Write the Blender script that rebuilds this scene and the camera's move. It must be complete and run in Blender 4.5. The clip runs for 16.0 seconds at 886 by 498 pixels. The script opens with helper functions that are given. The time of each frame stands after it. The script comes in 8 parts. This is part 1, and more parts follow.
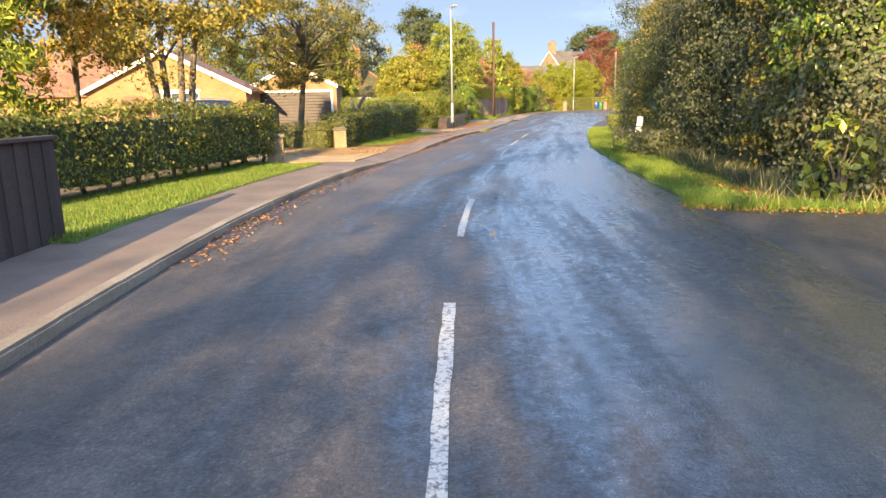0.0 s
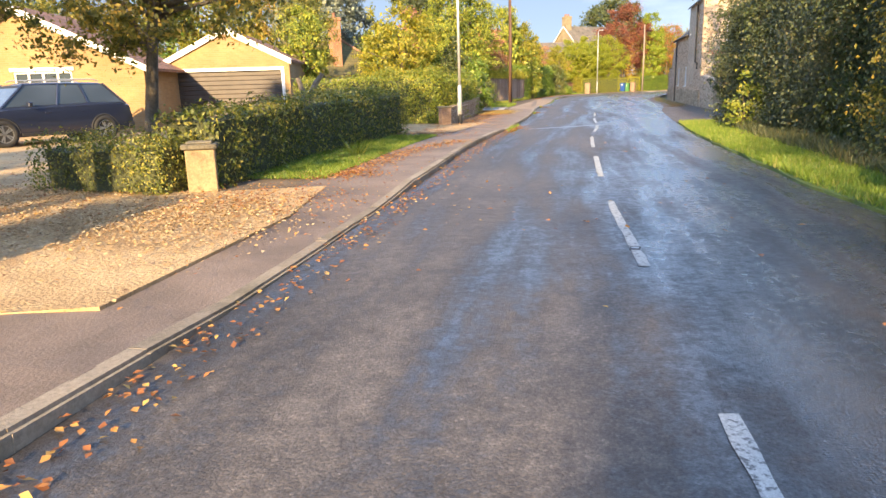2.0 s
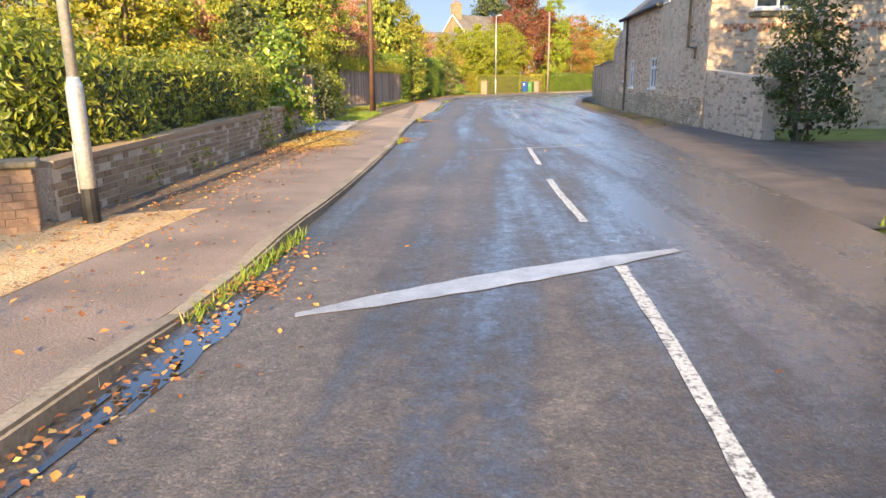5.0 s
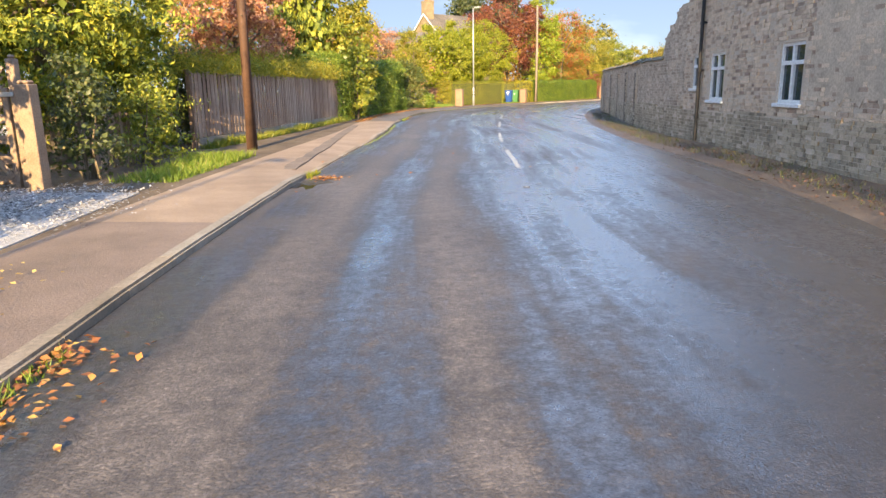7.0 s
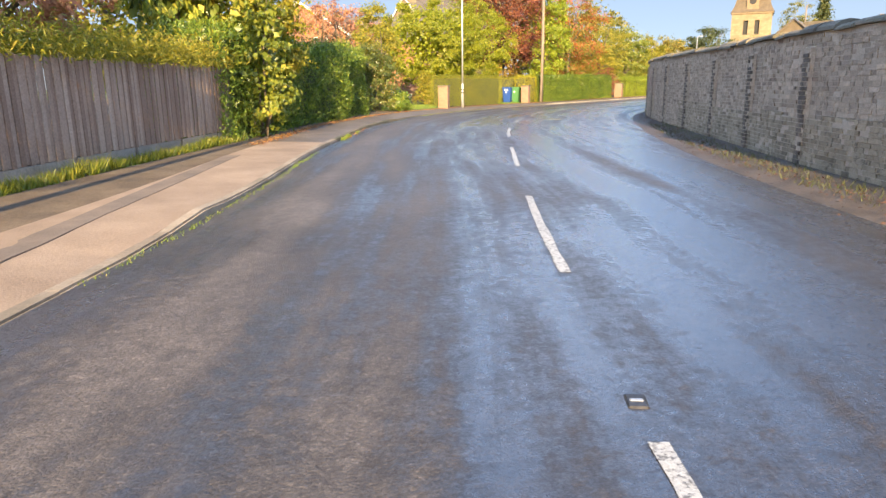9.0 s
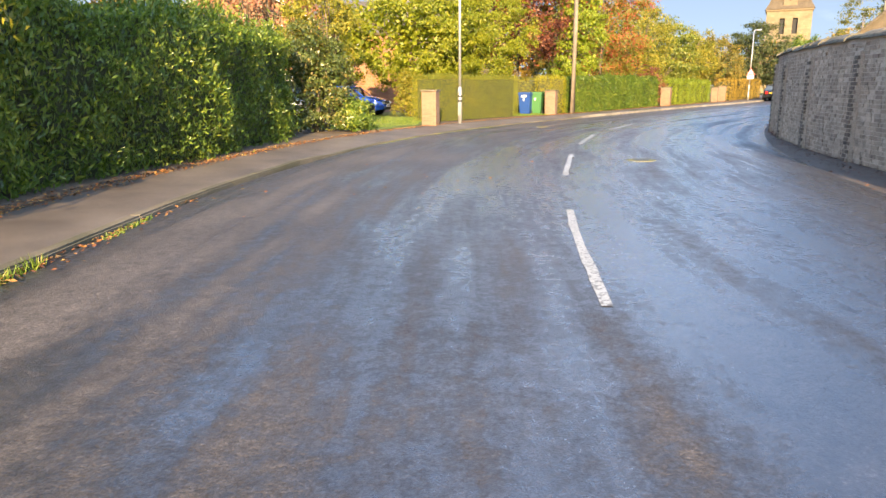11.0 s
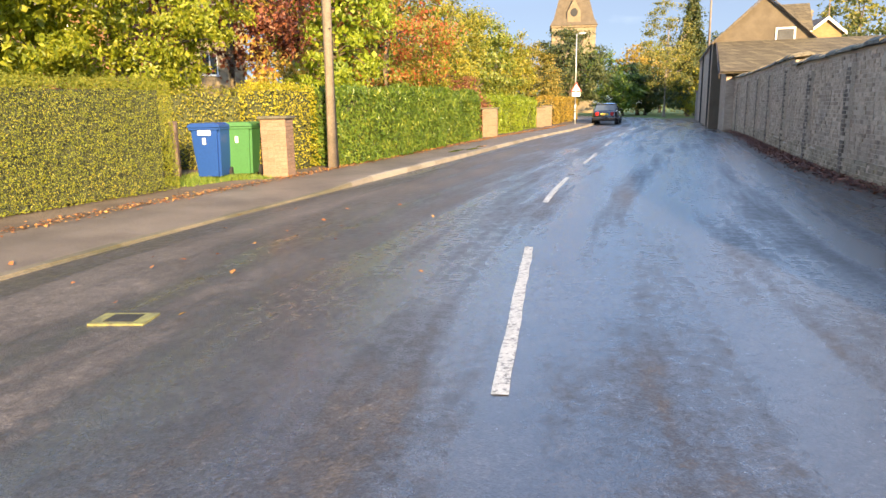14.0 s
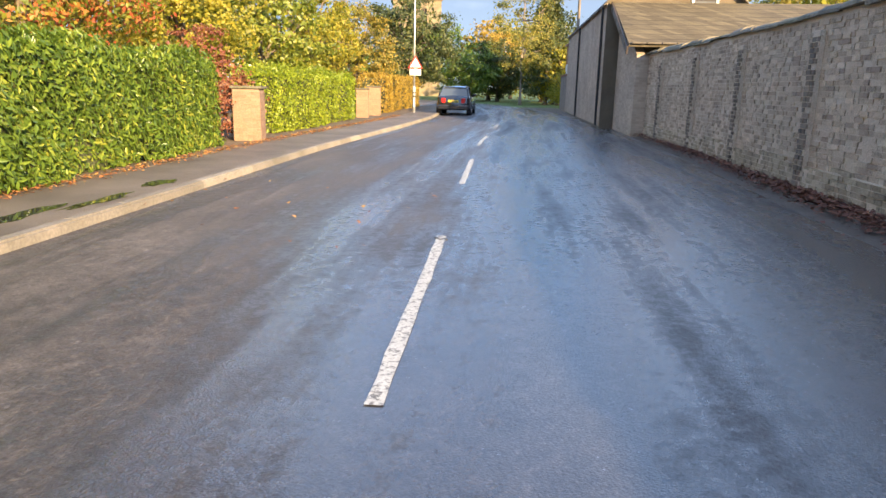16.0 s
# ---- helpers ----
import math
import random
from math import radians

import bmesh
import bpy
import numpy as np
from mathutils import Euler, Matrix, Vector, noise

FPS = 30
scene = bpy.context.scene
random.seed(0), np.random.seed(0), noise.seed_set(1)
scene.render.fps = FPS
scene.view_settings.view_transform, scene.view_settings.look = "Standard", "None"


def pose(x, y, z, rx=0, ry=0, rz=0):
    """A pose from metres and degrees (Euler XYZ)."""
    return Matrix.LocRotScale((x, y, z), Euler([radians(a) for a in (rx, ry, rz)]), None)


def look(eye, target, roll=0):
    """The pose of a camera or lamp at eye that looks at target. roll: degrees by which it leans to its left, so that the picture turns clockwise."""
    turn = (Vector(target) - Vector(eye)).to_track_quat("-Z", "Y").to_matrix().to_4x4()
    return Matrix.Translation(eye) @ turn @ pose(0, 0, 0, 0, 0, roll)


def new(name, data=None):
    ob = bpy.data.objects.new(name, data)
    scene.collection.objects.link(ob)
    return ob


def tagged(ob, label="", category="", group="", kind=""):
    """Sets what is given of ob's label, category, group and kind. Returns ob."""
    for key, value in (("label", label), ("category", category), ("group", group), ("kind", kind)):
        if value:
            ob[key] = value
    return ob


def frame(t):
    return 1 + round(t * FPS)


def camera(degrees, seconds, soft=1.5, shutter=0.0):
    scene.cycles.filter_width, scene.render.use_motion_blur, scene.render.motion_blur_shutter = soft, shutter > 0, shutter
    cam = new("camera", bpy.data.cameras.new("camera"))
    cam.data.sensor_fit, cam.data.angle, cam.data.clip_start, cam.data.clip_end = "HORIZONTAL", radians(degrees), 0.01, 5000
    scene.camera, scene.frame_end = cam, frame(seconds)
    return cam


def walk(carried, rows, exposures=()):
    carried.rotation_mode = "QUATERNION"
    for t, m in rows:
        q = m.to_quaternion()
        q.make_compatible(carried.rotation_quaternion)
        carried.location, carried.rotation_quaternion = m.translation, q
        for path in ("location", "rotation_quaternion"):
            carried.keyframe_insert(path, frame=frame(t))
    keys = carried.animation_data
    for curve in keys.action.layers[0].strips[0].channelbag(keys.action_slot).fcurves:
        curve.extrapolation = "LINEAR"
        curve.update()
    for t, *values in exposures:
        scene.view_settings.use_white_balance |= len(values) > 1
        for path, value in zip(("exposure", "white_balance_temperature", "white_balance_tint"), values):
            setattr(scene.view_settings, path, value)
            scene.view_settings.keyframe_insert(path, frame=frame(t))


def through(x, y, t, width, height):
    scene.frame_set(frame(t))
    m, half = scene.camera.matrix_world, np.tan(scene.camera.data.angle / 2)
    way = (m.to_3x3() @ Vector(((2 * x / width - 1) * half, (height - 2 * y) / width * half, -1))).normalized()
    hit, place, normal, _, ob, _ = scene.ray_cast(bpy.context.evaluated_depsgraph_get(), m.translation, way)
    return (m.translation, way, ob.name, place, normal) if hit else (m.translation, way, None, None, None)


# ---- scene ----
cam = camera(66.50, 16.0)
ROWS = [
    (0.0, -0.0, -0.0, 1.452, 77.818, 1.148, -3.448),
    (0.5, 0.13, 3.4, 1.439, 77.514, 1.454, -3.161),
    (1.0, 0.259, 6.511, 1.43, 77.148, 1.571, -2.901),
    (1.5, 0.512, 9.876, 1.406, 76.865, 1.461, -2.874),
    (2.0, 0.766, 12.832, 1.392, 76.481, 1.635, -3.28),
    (2.5, 1.213, 15.768, 1.37, 76.176, 1.306, -4.431),
    (3.0, 1.69, 18.447, 1.373, 75.814, 1.271, -6.398),
    (3.5, 2.327, 21.334, 1.347, 75.64, 0.794, -8.542),
    (4.0, 2.999, 24.197, 1.347, 75.558, 0.297, -10.411),
    (6.5, 7.492, 39.376, 1.415, 76.714, 1.088, -13.559),
    (7.0, 8.396, 42.531, 1.404, 76.627, 0.924, -14.065),
    (7.5, 9.222, 45.476, 1.37, 76.518, 0.736, -14.775),
    (8.0, 10.1, 48.563, 1.375, 76.381, 0.862, -15.422),
    (10.5, 15.241, 64.709, 1.412, 76.253, 0.348, -14.223),
    (11.0, 16.34, 68.098, 1.394, 76.598, 0.475, -14.472),
    (11.5, 17.553, 71.42, 1.394, 77.014, 0.755, -15.522),
    (12.0, 18.802, 74.434, 1.393, 77.479, 0.888, -17.767),
    (12.5, 20.151, 77.298, 1.409, 77.862, 1.227, -20.58),
    (13.0, 21.574, 80.199, 1.406, 78.103, 1.233, -24.48),
    (13.5, 23.264, 83.051, 1.397, 78.289, 1.183, -28.407),
    (14.0, 25.328, 85.873, 1.391, 78.126, 0.911, -32.049),
    (14.5, 27.669, 88.563, 1.397, 77.748, 0.47, -35.301),
    (15.0, 30.071, 91.0, 1.399, 77.311, -0.076, -38.315),
    (15.5, 32.465, 93.263, 1.402, 76.866, -0.455, -41.62),
    (16.0, 34.826, 95.473, 1.395, 76.537, -1.193, -44.557),
]
walk(cam, [(t, pose(x, y, z, rx, ry, rz)) for t, x, y, z, rx, ry, rz in ROWS])

# ---- sky, sun ----
SUN_FROM = Vector((-0.275, -0.961, 0.0)).normalized()
SUN_EL = radians(17)
world = bpy.data.worlds.new("sky")
scene.world = world
world.use_nodes = True
wn, wl = world.node_tree.nodes, world.node_tree.links
sky = wn.new("ShaderNodeTexSky")
sky.sky_type, sky.sun_disc = "NISHITA", False
sky.sun_elevation = SUN_EL
sky.sun_rotation = math.atan2(SUN_FROM.x, SUN_FROM.y)
sky.air_density, sky.dust_density, sky.ozone_density = 0.75, 0.1, 2.5
coord = wn.new("ShaderNodeTexCoord")
stretch = wn.new("ShaderNodeMapping")
stretch.inputs["Scale"].default_value = (1.0, 1.0, 3.2)
cloud = wn.new("ShaderNodeTexNoise")
cloud.inputs["Scale"].default_value, cloud.inputs["Detail"].default_value = 2.6, 7.0
cloud.inputs["Roughness"].default_value = 0.55
cramp = wn.new("ShaderNodeValToRGB")
cramp.color_ramp.elements[0].position, cramp.color_ramp.elements[1].position = 0.50, 0.74
white = wn.new("ShaderNodeMix")
white.data_type = "RGBA"
white.inputs["B"].default_value = (8.4, 9.4, 11.6, 1)
wl.new(coord.outputs["Generated"], stretch.inputs["Vector"])
wl.new(stretch.outputs["Vector"], cloud.inputs["Vector"])
wl.new(cloud.outputs["Fac"], cramp.inputs["Fac"])
sepz = wn.new("ShaderNodeSeparateXYZ")
wl.new(coord.outputs["Generated"], sepz.inputs[0])
rise = wn.new("ShaderNodeMapRange")
rise.inputs["From Min"].default_value, rise.inputs["From Max"].default_value = 0.02, 0.45
rise.inputs["To Min"].default_value, rise.inputs["To Max"].default_value = 0.25, 1.0
wl.new(sepz.outputs["Z"], rise.inputs["Value"])
thick = wn.new("ShaderNodeMath")
thick.operation = "MULTIPLY"
wl.new(cramp.outputs["Color"], thick.inputs[0])
wl.new(rise.outputs["Result"], thick.inputs[1])
wl.new(thick.outputs[0], white.inputs["Factor"])
wl.new(sky.outputs["Color"], white.inputs["A"])
# a bank of grey-blue cloud low round the horizon
shade = wn.new("ShaderNodeMix")
shade.data_type = "RGBA"
shade.inputs["A"].default_value, shade.inputs["B"].default_value = (0.84, 0.98, 1.32, 1), (1.95, 2.08, 2.36, 1)
wl.new(cramp.outputs["Color"], shade.inputs["Factor"])
low_band = wn.new("ShaderNodeMapRange")
low_band.interpolation_type = "SMOOTHSTEP"
low_band.inputs["From Min"].default_value, low_band.inputs["From Max"].default_value = 0.13, 0.30
low_band.inputs["To Min"].default_value, low_band.inputs["To Max"].default_value = 0.9, 0.0
wl.new(sepz.outputs["Z"], low_band.inputs["Value"])
bank = wn.new("ShaderNodeMix")
bank.data_type = "RGBA"
wl.new(low_band.outputs["Result"], bank.inputs["Factor"])
wl.new(white.outputs["Result"], bank.inputs["A"])
wl.new(shade.outputs["Result"], bank.inputs["B"])
wl.new(bank.outputs["Result"], wn["Background"].inputs["Color"])
wn["Background"].inputs["Strength"].default_value = 0.15
sun = new("sun", bpy.data.lights.new("sun", "SUN"))
sun.data.energy, sun.data.angle, sun.data.color = 5.0, radians(0.6), (1.0, 0.72, 0.38)
sun.matrix_world = look(Vector((0, 0, 40)) + SUN_FROM * 40, Vector((0, 0, 40)) - Vector((0, 0, 1)) * 40 * math.tan(SUN_EL))
scene.view_settings.exposure = 1.72


# ---- materials ----
def mat(name):
    m = bpy.data.materials.new(name)
    m.use_nodes = True
    return m, m.node_tree.nodes, m.node_tree.links, m.node_tree.nodes["Principled BSDF"]


def ramp(nodes, stops):
    r = nodes.new("ShaderNodeValToRGB")
    e = r.color_ramp.elements
    while len(e) < len(stops):
        e.new(0.5)
    for el, (p, c) in zip(e, stops):
        el.position, el.color = p, (*c, 1) if len(c) == 3 else (c[0], c[0], c[0], 1)
    return r


def noise_tex(nodes, links, scale, detail=4.0, rough=0.6, where=None):
    n = nodes.new("ShaderNodeTexNoise")
    n.inputs["Scale"].default_value, n.inputs["Detail"].default_value, n.inputs["Roughness"].default_value = scale, detail, rough
    if where is None:
        where = nodes.new("ShaderNodeTexCoord").outputs["Object"]
    links.new(where, n.inputs["Vector"])
    return n


def mix(nodes, links, a, b, fac, mode="MIX"):
    m = nodes.new("ShaderNodeMix")
    m.data_type, m.blend_type = "RGBA", mode
    for key, v in (("A", a), ("B", b), ("Factor", fac)):
        if isinstance(v, bpy.types.NodeSocket):
            links.new(v, m.inputs[key])
        elif key == "Factor":
            m.inputs[key].default_value = v
        else:
            m.inputs[key].default_value = (*v, 1)
    return m.outputs["Result"]


def bump(nodes, links, b, height, strength=0.4, dist=0.02):
    n = nodes.new("ShaderNodeBump")
    n.inputs["Strength"].default_value, n.inputs["Distance"].default_value = strength, dist
    links.new(height, n.inputs["Height"])
    links.new(n.outputs["Normal"], b.inputs["Normal"])


def surface(name, low, high, scale=3.0, fine=40.0, rough=0.8, bumpy=0.3, dist=0.01, metal=0.0, spread=(0.3, 0.7), vary=0.0):
    """A matt two-scale surface: patches between two colours, fine grain, relief."""
    m, n, l, b = mat(name)
    big = noise_tex(n, l, scale)
    r = ramp(n, [(spread[0], low), (spread[1], high)])
    l.new(big.outputs["Fac"], r.inputs["Fac"])
    small = noise_tex(n, l, fine, 3.0)
    g = ramp(n, [(0.25, (0.72, 0.72, 0.72)), (0.75, (1.22, 1.22, 1.22))])
    l.new(small.outputs["Fac"], g.inputs["Fac"])
    col = mix(n, l, r.outputs["Color"], g.outputs["Color"], 1.0, "MULTIPLY")
    if vary:
        oi = n.new("ShaderNodeObjectInfo")
        vr = ramp(n, [(0.0, (1 - vary,) * 3), (1.0, (1 + vary,) * 3)])
        l.new(oi.outputs["Random"], vr.inputs["Fac"])
        col = mix(n, l, col, vr.outputs["Color"], 1.0, "MULTIPLY")
    l.new(col, b.inputs["Base Color"])
    b.inputs["Roughness"].default_value, b.inputs["Metallic"].default_value = rough, metal
    if bumpy:
        bump(n, l, b, small.outputs["Fac"], bumpy, dist)
    return m


def pieces_mat(name, stops, rough=0.85, fine=30.0, bumpy=0.5, dirt=(0.08, 0.075, 0.065), dirty=0.5, pitted=0.0):
    """Bricks, boards and stones: each takes its own colour."""
    m, n, l, b = mat(name)
    r = ramp(n, stops)
    both = n.new("ShaderNodeMath")
    l.new(n.new("ShaderNodeNewGeometry").outputs["Random Per Island"], both.inputs[0])
    l.new(n.new("ShaderNodeObjectInfo").outputs["Random"], both.inputs[1])
    fract = n.new("ShaderNodeMath")
    fract.operation = "FRACT"
    l.new(both.outputs[0], fract.inputs[0])
    l.new(fract.outputs[0], r.inputs["Fac"])
    pos = n.new("ShaderNodeNewGeometry").outputs["Position"]
    big = noise_tex(n, l, 0.9, 6.0, 0.65, pos)
    fac = ramp(n, [(0.42, (0.0, 0.0, 0.0)), (0.75, (dirty, dirty, dirty))])
    l.new(big.outputs["Fac"], fac.inputs["Fac"])
    col = mix(n, l, r.outputs["Color"], dirt, fac.outputs["Color"])
    small = noise_tex(n, l, fine, 4.0, 0.7, pos)
    g = ramp(n, [(0.25, (0.65, 0.65, 0.65)), (0.75, (1.25, 1.25, 1.25))])
    l.new(small.outputs["Fac"], g.inputs["Fac"])
    col = mix(n, l, col, g.outputs["Color"], 1.0, "MULTIPLY")
    if pitted:
        pits = noise_tex(n, l, 7.0, 5.0, 0.75, pos)
        pr = ramp(n, [(0.34, (1 - pitted,) * 3), (0.47, (1.0, 1.0, 1.0)), (0.6, (1.0, 1.0, 1.0)), (0.72, (1 + 0.5 * pitted,) * 3)])
        l.new(pits.outputs["Fac"], pr.inputs["Fac"])
        col = mix(n, l, col, pr.outputs["Color"], 1.0, "MULTIPLY")
    l.new(col, b.inputs["Base Color"])
    b.inputs["Roughness"].default_value = rough
    bump(n, l, b, small.outputs["Fac"], bumpy, 0.01)
    return m


def leaf_mat(name, stops, rough=0.5, through=0.25, patch=0.35):
    """Leaves: a colour of its own for each leaf, lighter and darker boughs, some light let through."""
    m, n, l, b = mat(name)
    geo = n.new("ShaderNodeNewGeometry")
    r = ramp(n, stops)
    big = noise_tex(n, l, 0.8, 3.0, 0.6, geo.outputs["Position"])
    mth = n.new("ShaderNodeMath")
    mth.operation = "MULTIPLY_ADD"
    mth.inputs[1].default_value, mth.inputs[2].default_value = 1.6 * patch, -0.8 * patch
    l.new(big.outputs["Fac"], mth.inputs[0])
    add = n.new("ShaderNodeMath")
    add.use_clamp = True
    l.new(geo.outputs["Random Per Island"], add.inputs[0])
    l.new(mth.outputs[0], add.inputs[1])
    l.new(add.outputs[0], r.inputs["Fac"])
    l.new(r.outputs["Color"], b.inputs["Base Color"])
    b.inputs["Roughness"].default_value = rough
    t = n.new("ShaderNodeBsdfTranslucent")
    tc = mix(n, l, r.outputs["Color"], (1.5, 1.45, 0.7), 1.0, "MULTIPLY")
    l.new(tc, t.inputs["Color"])
    ms = n.new("ShaderNodeMixShader")
    ms.inputs[0].default_value = through
    out = n["Material Output"]
    l.new(b.outputs[0], ms.inputs[1])
    l.new(t.outputs[0], ms.inputs[2])
    l.new(ms.outputs[0], out.inputs["Surface"])
    return m


def plain(name, colour, rough=0.5, metal=0.0, coat=0.0):
    m, n, l, b = mat(name)
    g = noise_tex(n, l, 25.0)
    r = ramp(n, [(0.3, tuple(c * 0.88 for c in colour)), (0.7, tuple(min(1.0, c * 1.08) for c in colour))])
    l.new(g.outputs["Fac"], r.inputs["Fac"])
    l.new(r.outputs["Color"], b.inputs["Base Color"])
    b.inputs["Roughness"].default_value, b.inputs["Metallic"].default_value = rough, metal
    b.inputs["Coat Weight"].default_value = coat
    return m


def road_mat():
    """Worn asphalt with pale chippings: dry and brown where the traffic has swept it, a film of water in the tracks and hollows."""
    m, n, l, b = mat("damp_asphalt")
    uv = n.new("ShaderNodeUVMap").outputs["UV"]
    pos = n.new("ShaderNodeNewGeometry").outputs["Position"]
    sep = n.new("ShaderNodeSeparateXYZ")
    l.new(uv, sep.inputs[0])

    def math_node(op, a, c, clamp=False):
        k = n.new("ShaderNodeMath")
        k.operation, k.use_clamp = op, clamp
        for i, v in enumerate((a, c)):
            if isinstance(v, bpy.types.NodeSocket):
                l.new(v, k.inputs[i])
            else:
                k.inputs[i].default_value = v
        return k.outputs[0]

    def stretched(sx, sy, scale, detail=5.0):
        mp = n.new("ShaderNodeMapping")
        mp.inputs["Scale"].default_value = (sx, sy, 1.0)
        l.new(uv, mp.inputs["Vector"])
        return noise_tex(n, l, scale, detail, 0.6, mp.outputs["Vector"]).outputs["Fac"]
    chips = n.new("ShaderNodeTexVoronoi")
    chips.inputs["Scale"].default_value = 75.0
    l.new(pos, chips.inputs["Vector"])
    grain = noise_tex(n, l, 48.0, 4.0, 0.75, pos).outputs["Fac"]
    patch = noise_tex(n, l, 0.5, 6.0, 0.62, pos).outputs["Fac"]
    along = stretched(1.5, 0.13, 1.0)
    across = stretched(0.8, 1.1, 1.0, 6.0)
    lane = n.new("ShaderNodeMapRange")
    lane.inputs["From Min"].default_value, lane.inputs["From Max"].default_value = 1.4, 4.2
    lane.inputs["To Min"].default_value, lane.inputs["To Max"].default_value = -0.075, 0.13
    l.new(sep.outputs["X"], lane.inputs["Value"])
    kerbside = n.new("ShaderNodeMapRange")
    kerbside.inputs["From Min"].default_value, kerbside.inputs["From Max"].default_value = 0.9, 0.1
    kerbside.inputs["To Min"].default_value, kerbside.inputs["To Max"].default_value = 0.0, 0.06
    l.new(sep.outputs["X"], kerbside.inputs["Value"])
    wetness = math_node("ADD", math_node("MULTIPLY", along, 0.82), math_node("MULTIPLY", across, 0.18))
    wetness = math_node("ADD", math_node("ADD", wetness, lane.outputs["Result"]), kerbside.outputs["Result"])
    tracks = math_node("COSINE", math_node("MULTIPLY", math_node("SUBTRACT", sep.outputs["X"], 3.3), 3.7), 0.0)
    wetness = math_node("ADD", wetness, math_node("MULTIPLY", tracks, 0.026))
    fleck = noise_tex(n, l, 11.0, 5.0, 0.75, pos).outputs["Fac"]
    wetness = math_node("ADD", wetness, math_node("MULTIPLY", math_node("SUBTRACT", grain, 0.5), 0.22))
    wetness = math_node("ADD", wetness, math_node("MULTIPLY", math_node("SUBTRACT", fleck, 0.5), 0.4))
    c1 = ramp(n, [(0.3, (0.10, 0.086, 0.077)), (0.7, (0.185, 0.158, 0.138))])
    l.new(patch, c1.inputs["Fac"])
    g = ramp(n, [(0.3, (0.45, 0.45, 0.45)), (0.55, (0.95, 0.95, 0.95)), (0.75, (1.75, 1.72, 1.68))])
    l.new(grain, g.inputs["Fac"])
    col = mix(n, l, c1.outputs["Color"], g.outputs["Color"], 1.0, "MULTIPLY")
    mottle = noise_tex(n, l, 7.0, 6.0, 0.75, pos)
    mr = ramp(n, [(0.32, (0.62, 0.62, 0.63)), (0.5, (1.0, 1.0, 1.0)), (0.68, (1.4, 1.38, 1.35))])
    l.new(mottle.outputs["Fac"], mr.inputs["Fac"])
    col = mix(n, l, col, mr.outputs["Color"], 0.8, "MULTIPLY")
    each = ramp(n, [(0.0, (0.72, 0.72, 0.72)), (0.75, (1.05, 1.04, 1.02)), (1.0, (1.7, 1.68, 1.62))])
    l.new(chips.outputs["Color"], each.inputs["Fac"])
    col = mix(n, l, col, each.outputs["Color"], 0.8, "MULTIPLY")
    damp = ramp(n, [(0.36, (1.0, 1.0, 1.0)), (0.54, (0.34, 0.36, 0.40))])
    l.new(wetness, damp.inputs["Fac"])
    col = mix(n, l, col, damp.outputs["Color"], 1.0, "MULTIPLY")
    l.new(col, b.inputs["Base Color"])
    b.inputs["Roughness"].default_value = 0.62
    b.inputs["Specular IOR Level"].default_value = 0.45
    film = ramp(n, [(0.43, (0.0, 0.0, 0.0)), (0.52, (0.4, 0.4, 0.4)), (0.62, (1.0, 1.0, 1.0))])
    l.new(wetness, film.inputs["Fac"])
    l.new(film.outputs["Color"], b.inputs["Coat Weight"])
    slick = ramp(n, [(0.42, (0.46, 0.46, 0.46)), (0.66, (0.24, 0.24, 0.24))])
    l.new(wetness, slick.inputs["Fac"])
    l.new(slick.outputs["Color"], b.inputs["Coat Roughness"])
    b.inputs["Coat IOR"].default_value = 1.9
    height = math_node("ADD", grain, math_node("MULTIPLY", chips.outputs["Distance"], -0.6))
    bump(n, l, b, height, 0.5, 0.008)
    ripple = n.new("ShaderNodeBump")
    ripple.inputs["Strength"].default_value, ripple.inputs["Distance"].default_value = 0.34, 0.006
    l.new(height, ripple.inputs["Height"])
    l.new(ripple.outputs["Normal"], b.inputs["Coat Normal"])
    return m


ROAD = road_mat()
FOOTWAY = surface("footway_asphalt", (0.15, 0.112, 0.086), (0.29, 0.215, 0.165), 0.9, 60.0, 0.75, 0.7, 0.008)
# brick of the piers, darker than the wall between them
PIER_BRICK = pieces_mat("dark_pier_brick", [(0.0, (0.15, 0.115, 0.085)), (0.6, (0.22, 0.17, 0.125)), (1.0, (0.33, 0.255, 0.185))], dirty=0.6, pitted=0.5)
PLINTH_BRICK = pieces_mat("damp_mossy_brick", [(0.0, (0.27, 0.205, 0.13)), (0.2, (0.42, 0.33, 0.22)), (1.0, (0.57, 0.455, 0.31))], dirt=(0.17, 0.14, 0.095), dirty=0.75, bumpy=1.0, pitted=0.6)
OLD_KERB = pieces_mat("mossy_kerb_concrete", [(0.0, (0.27, 0.22, 0.165)), (1.0, (0.40, 0.33, 0.25))], dirt=(0.10, 0.085, 0.05), dirty=0.75)
DAMP_FOOTWAY = surface("damp_footway_asphalt", (0.10, 0.08, 0.065), (0.215, 0.175, 0.138), 0.8, 60.0, 0.6, 0.7, 0.008)
# pinkish asphalt, its base colour raised to read as sunlit
SUNLIT_FOOTWAY = surface("sunlit_pinkish_footway", (0.25, 0.18, 0.125), (0.41, 0.305, 0.215), 0.9, 60.0, 0.8, 0.6, 0.008)
CONCRETE = pieces_mat("kerb_concrete", [(0.0, (0.24, 0.21, 0.175)), (0.5, (0.32, 0.28, 0.23)), (1.0, (0.38, 0.335, 0.275))], dirt=(0.11, 0.10, 0.07), dirty=0.7)
PAINT = surface("worn_road_paint", (0.13, 0.13, 0.13), (0.50, 0.50, 0.48), 34.0, 90.0, 0.6, 0.5, 0.006, spread=(0.37, 0.5))
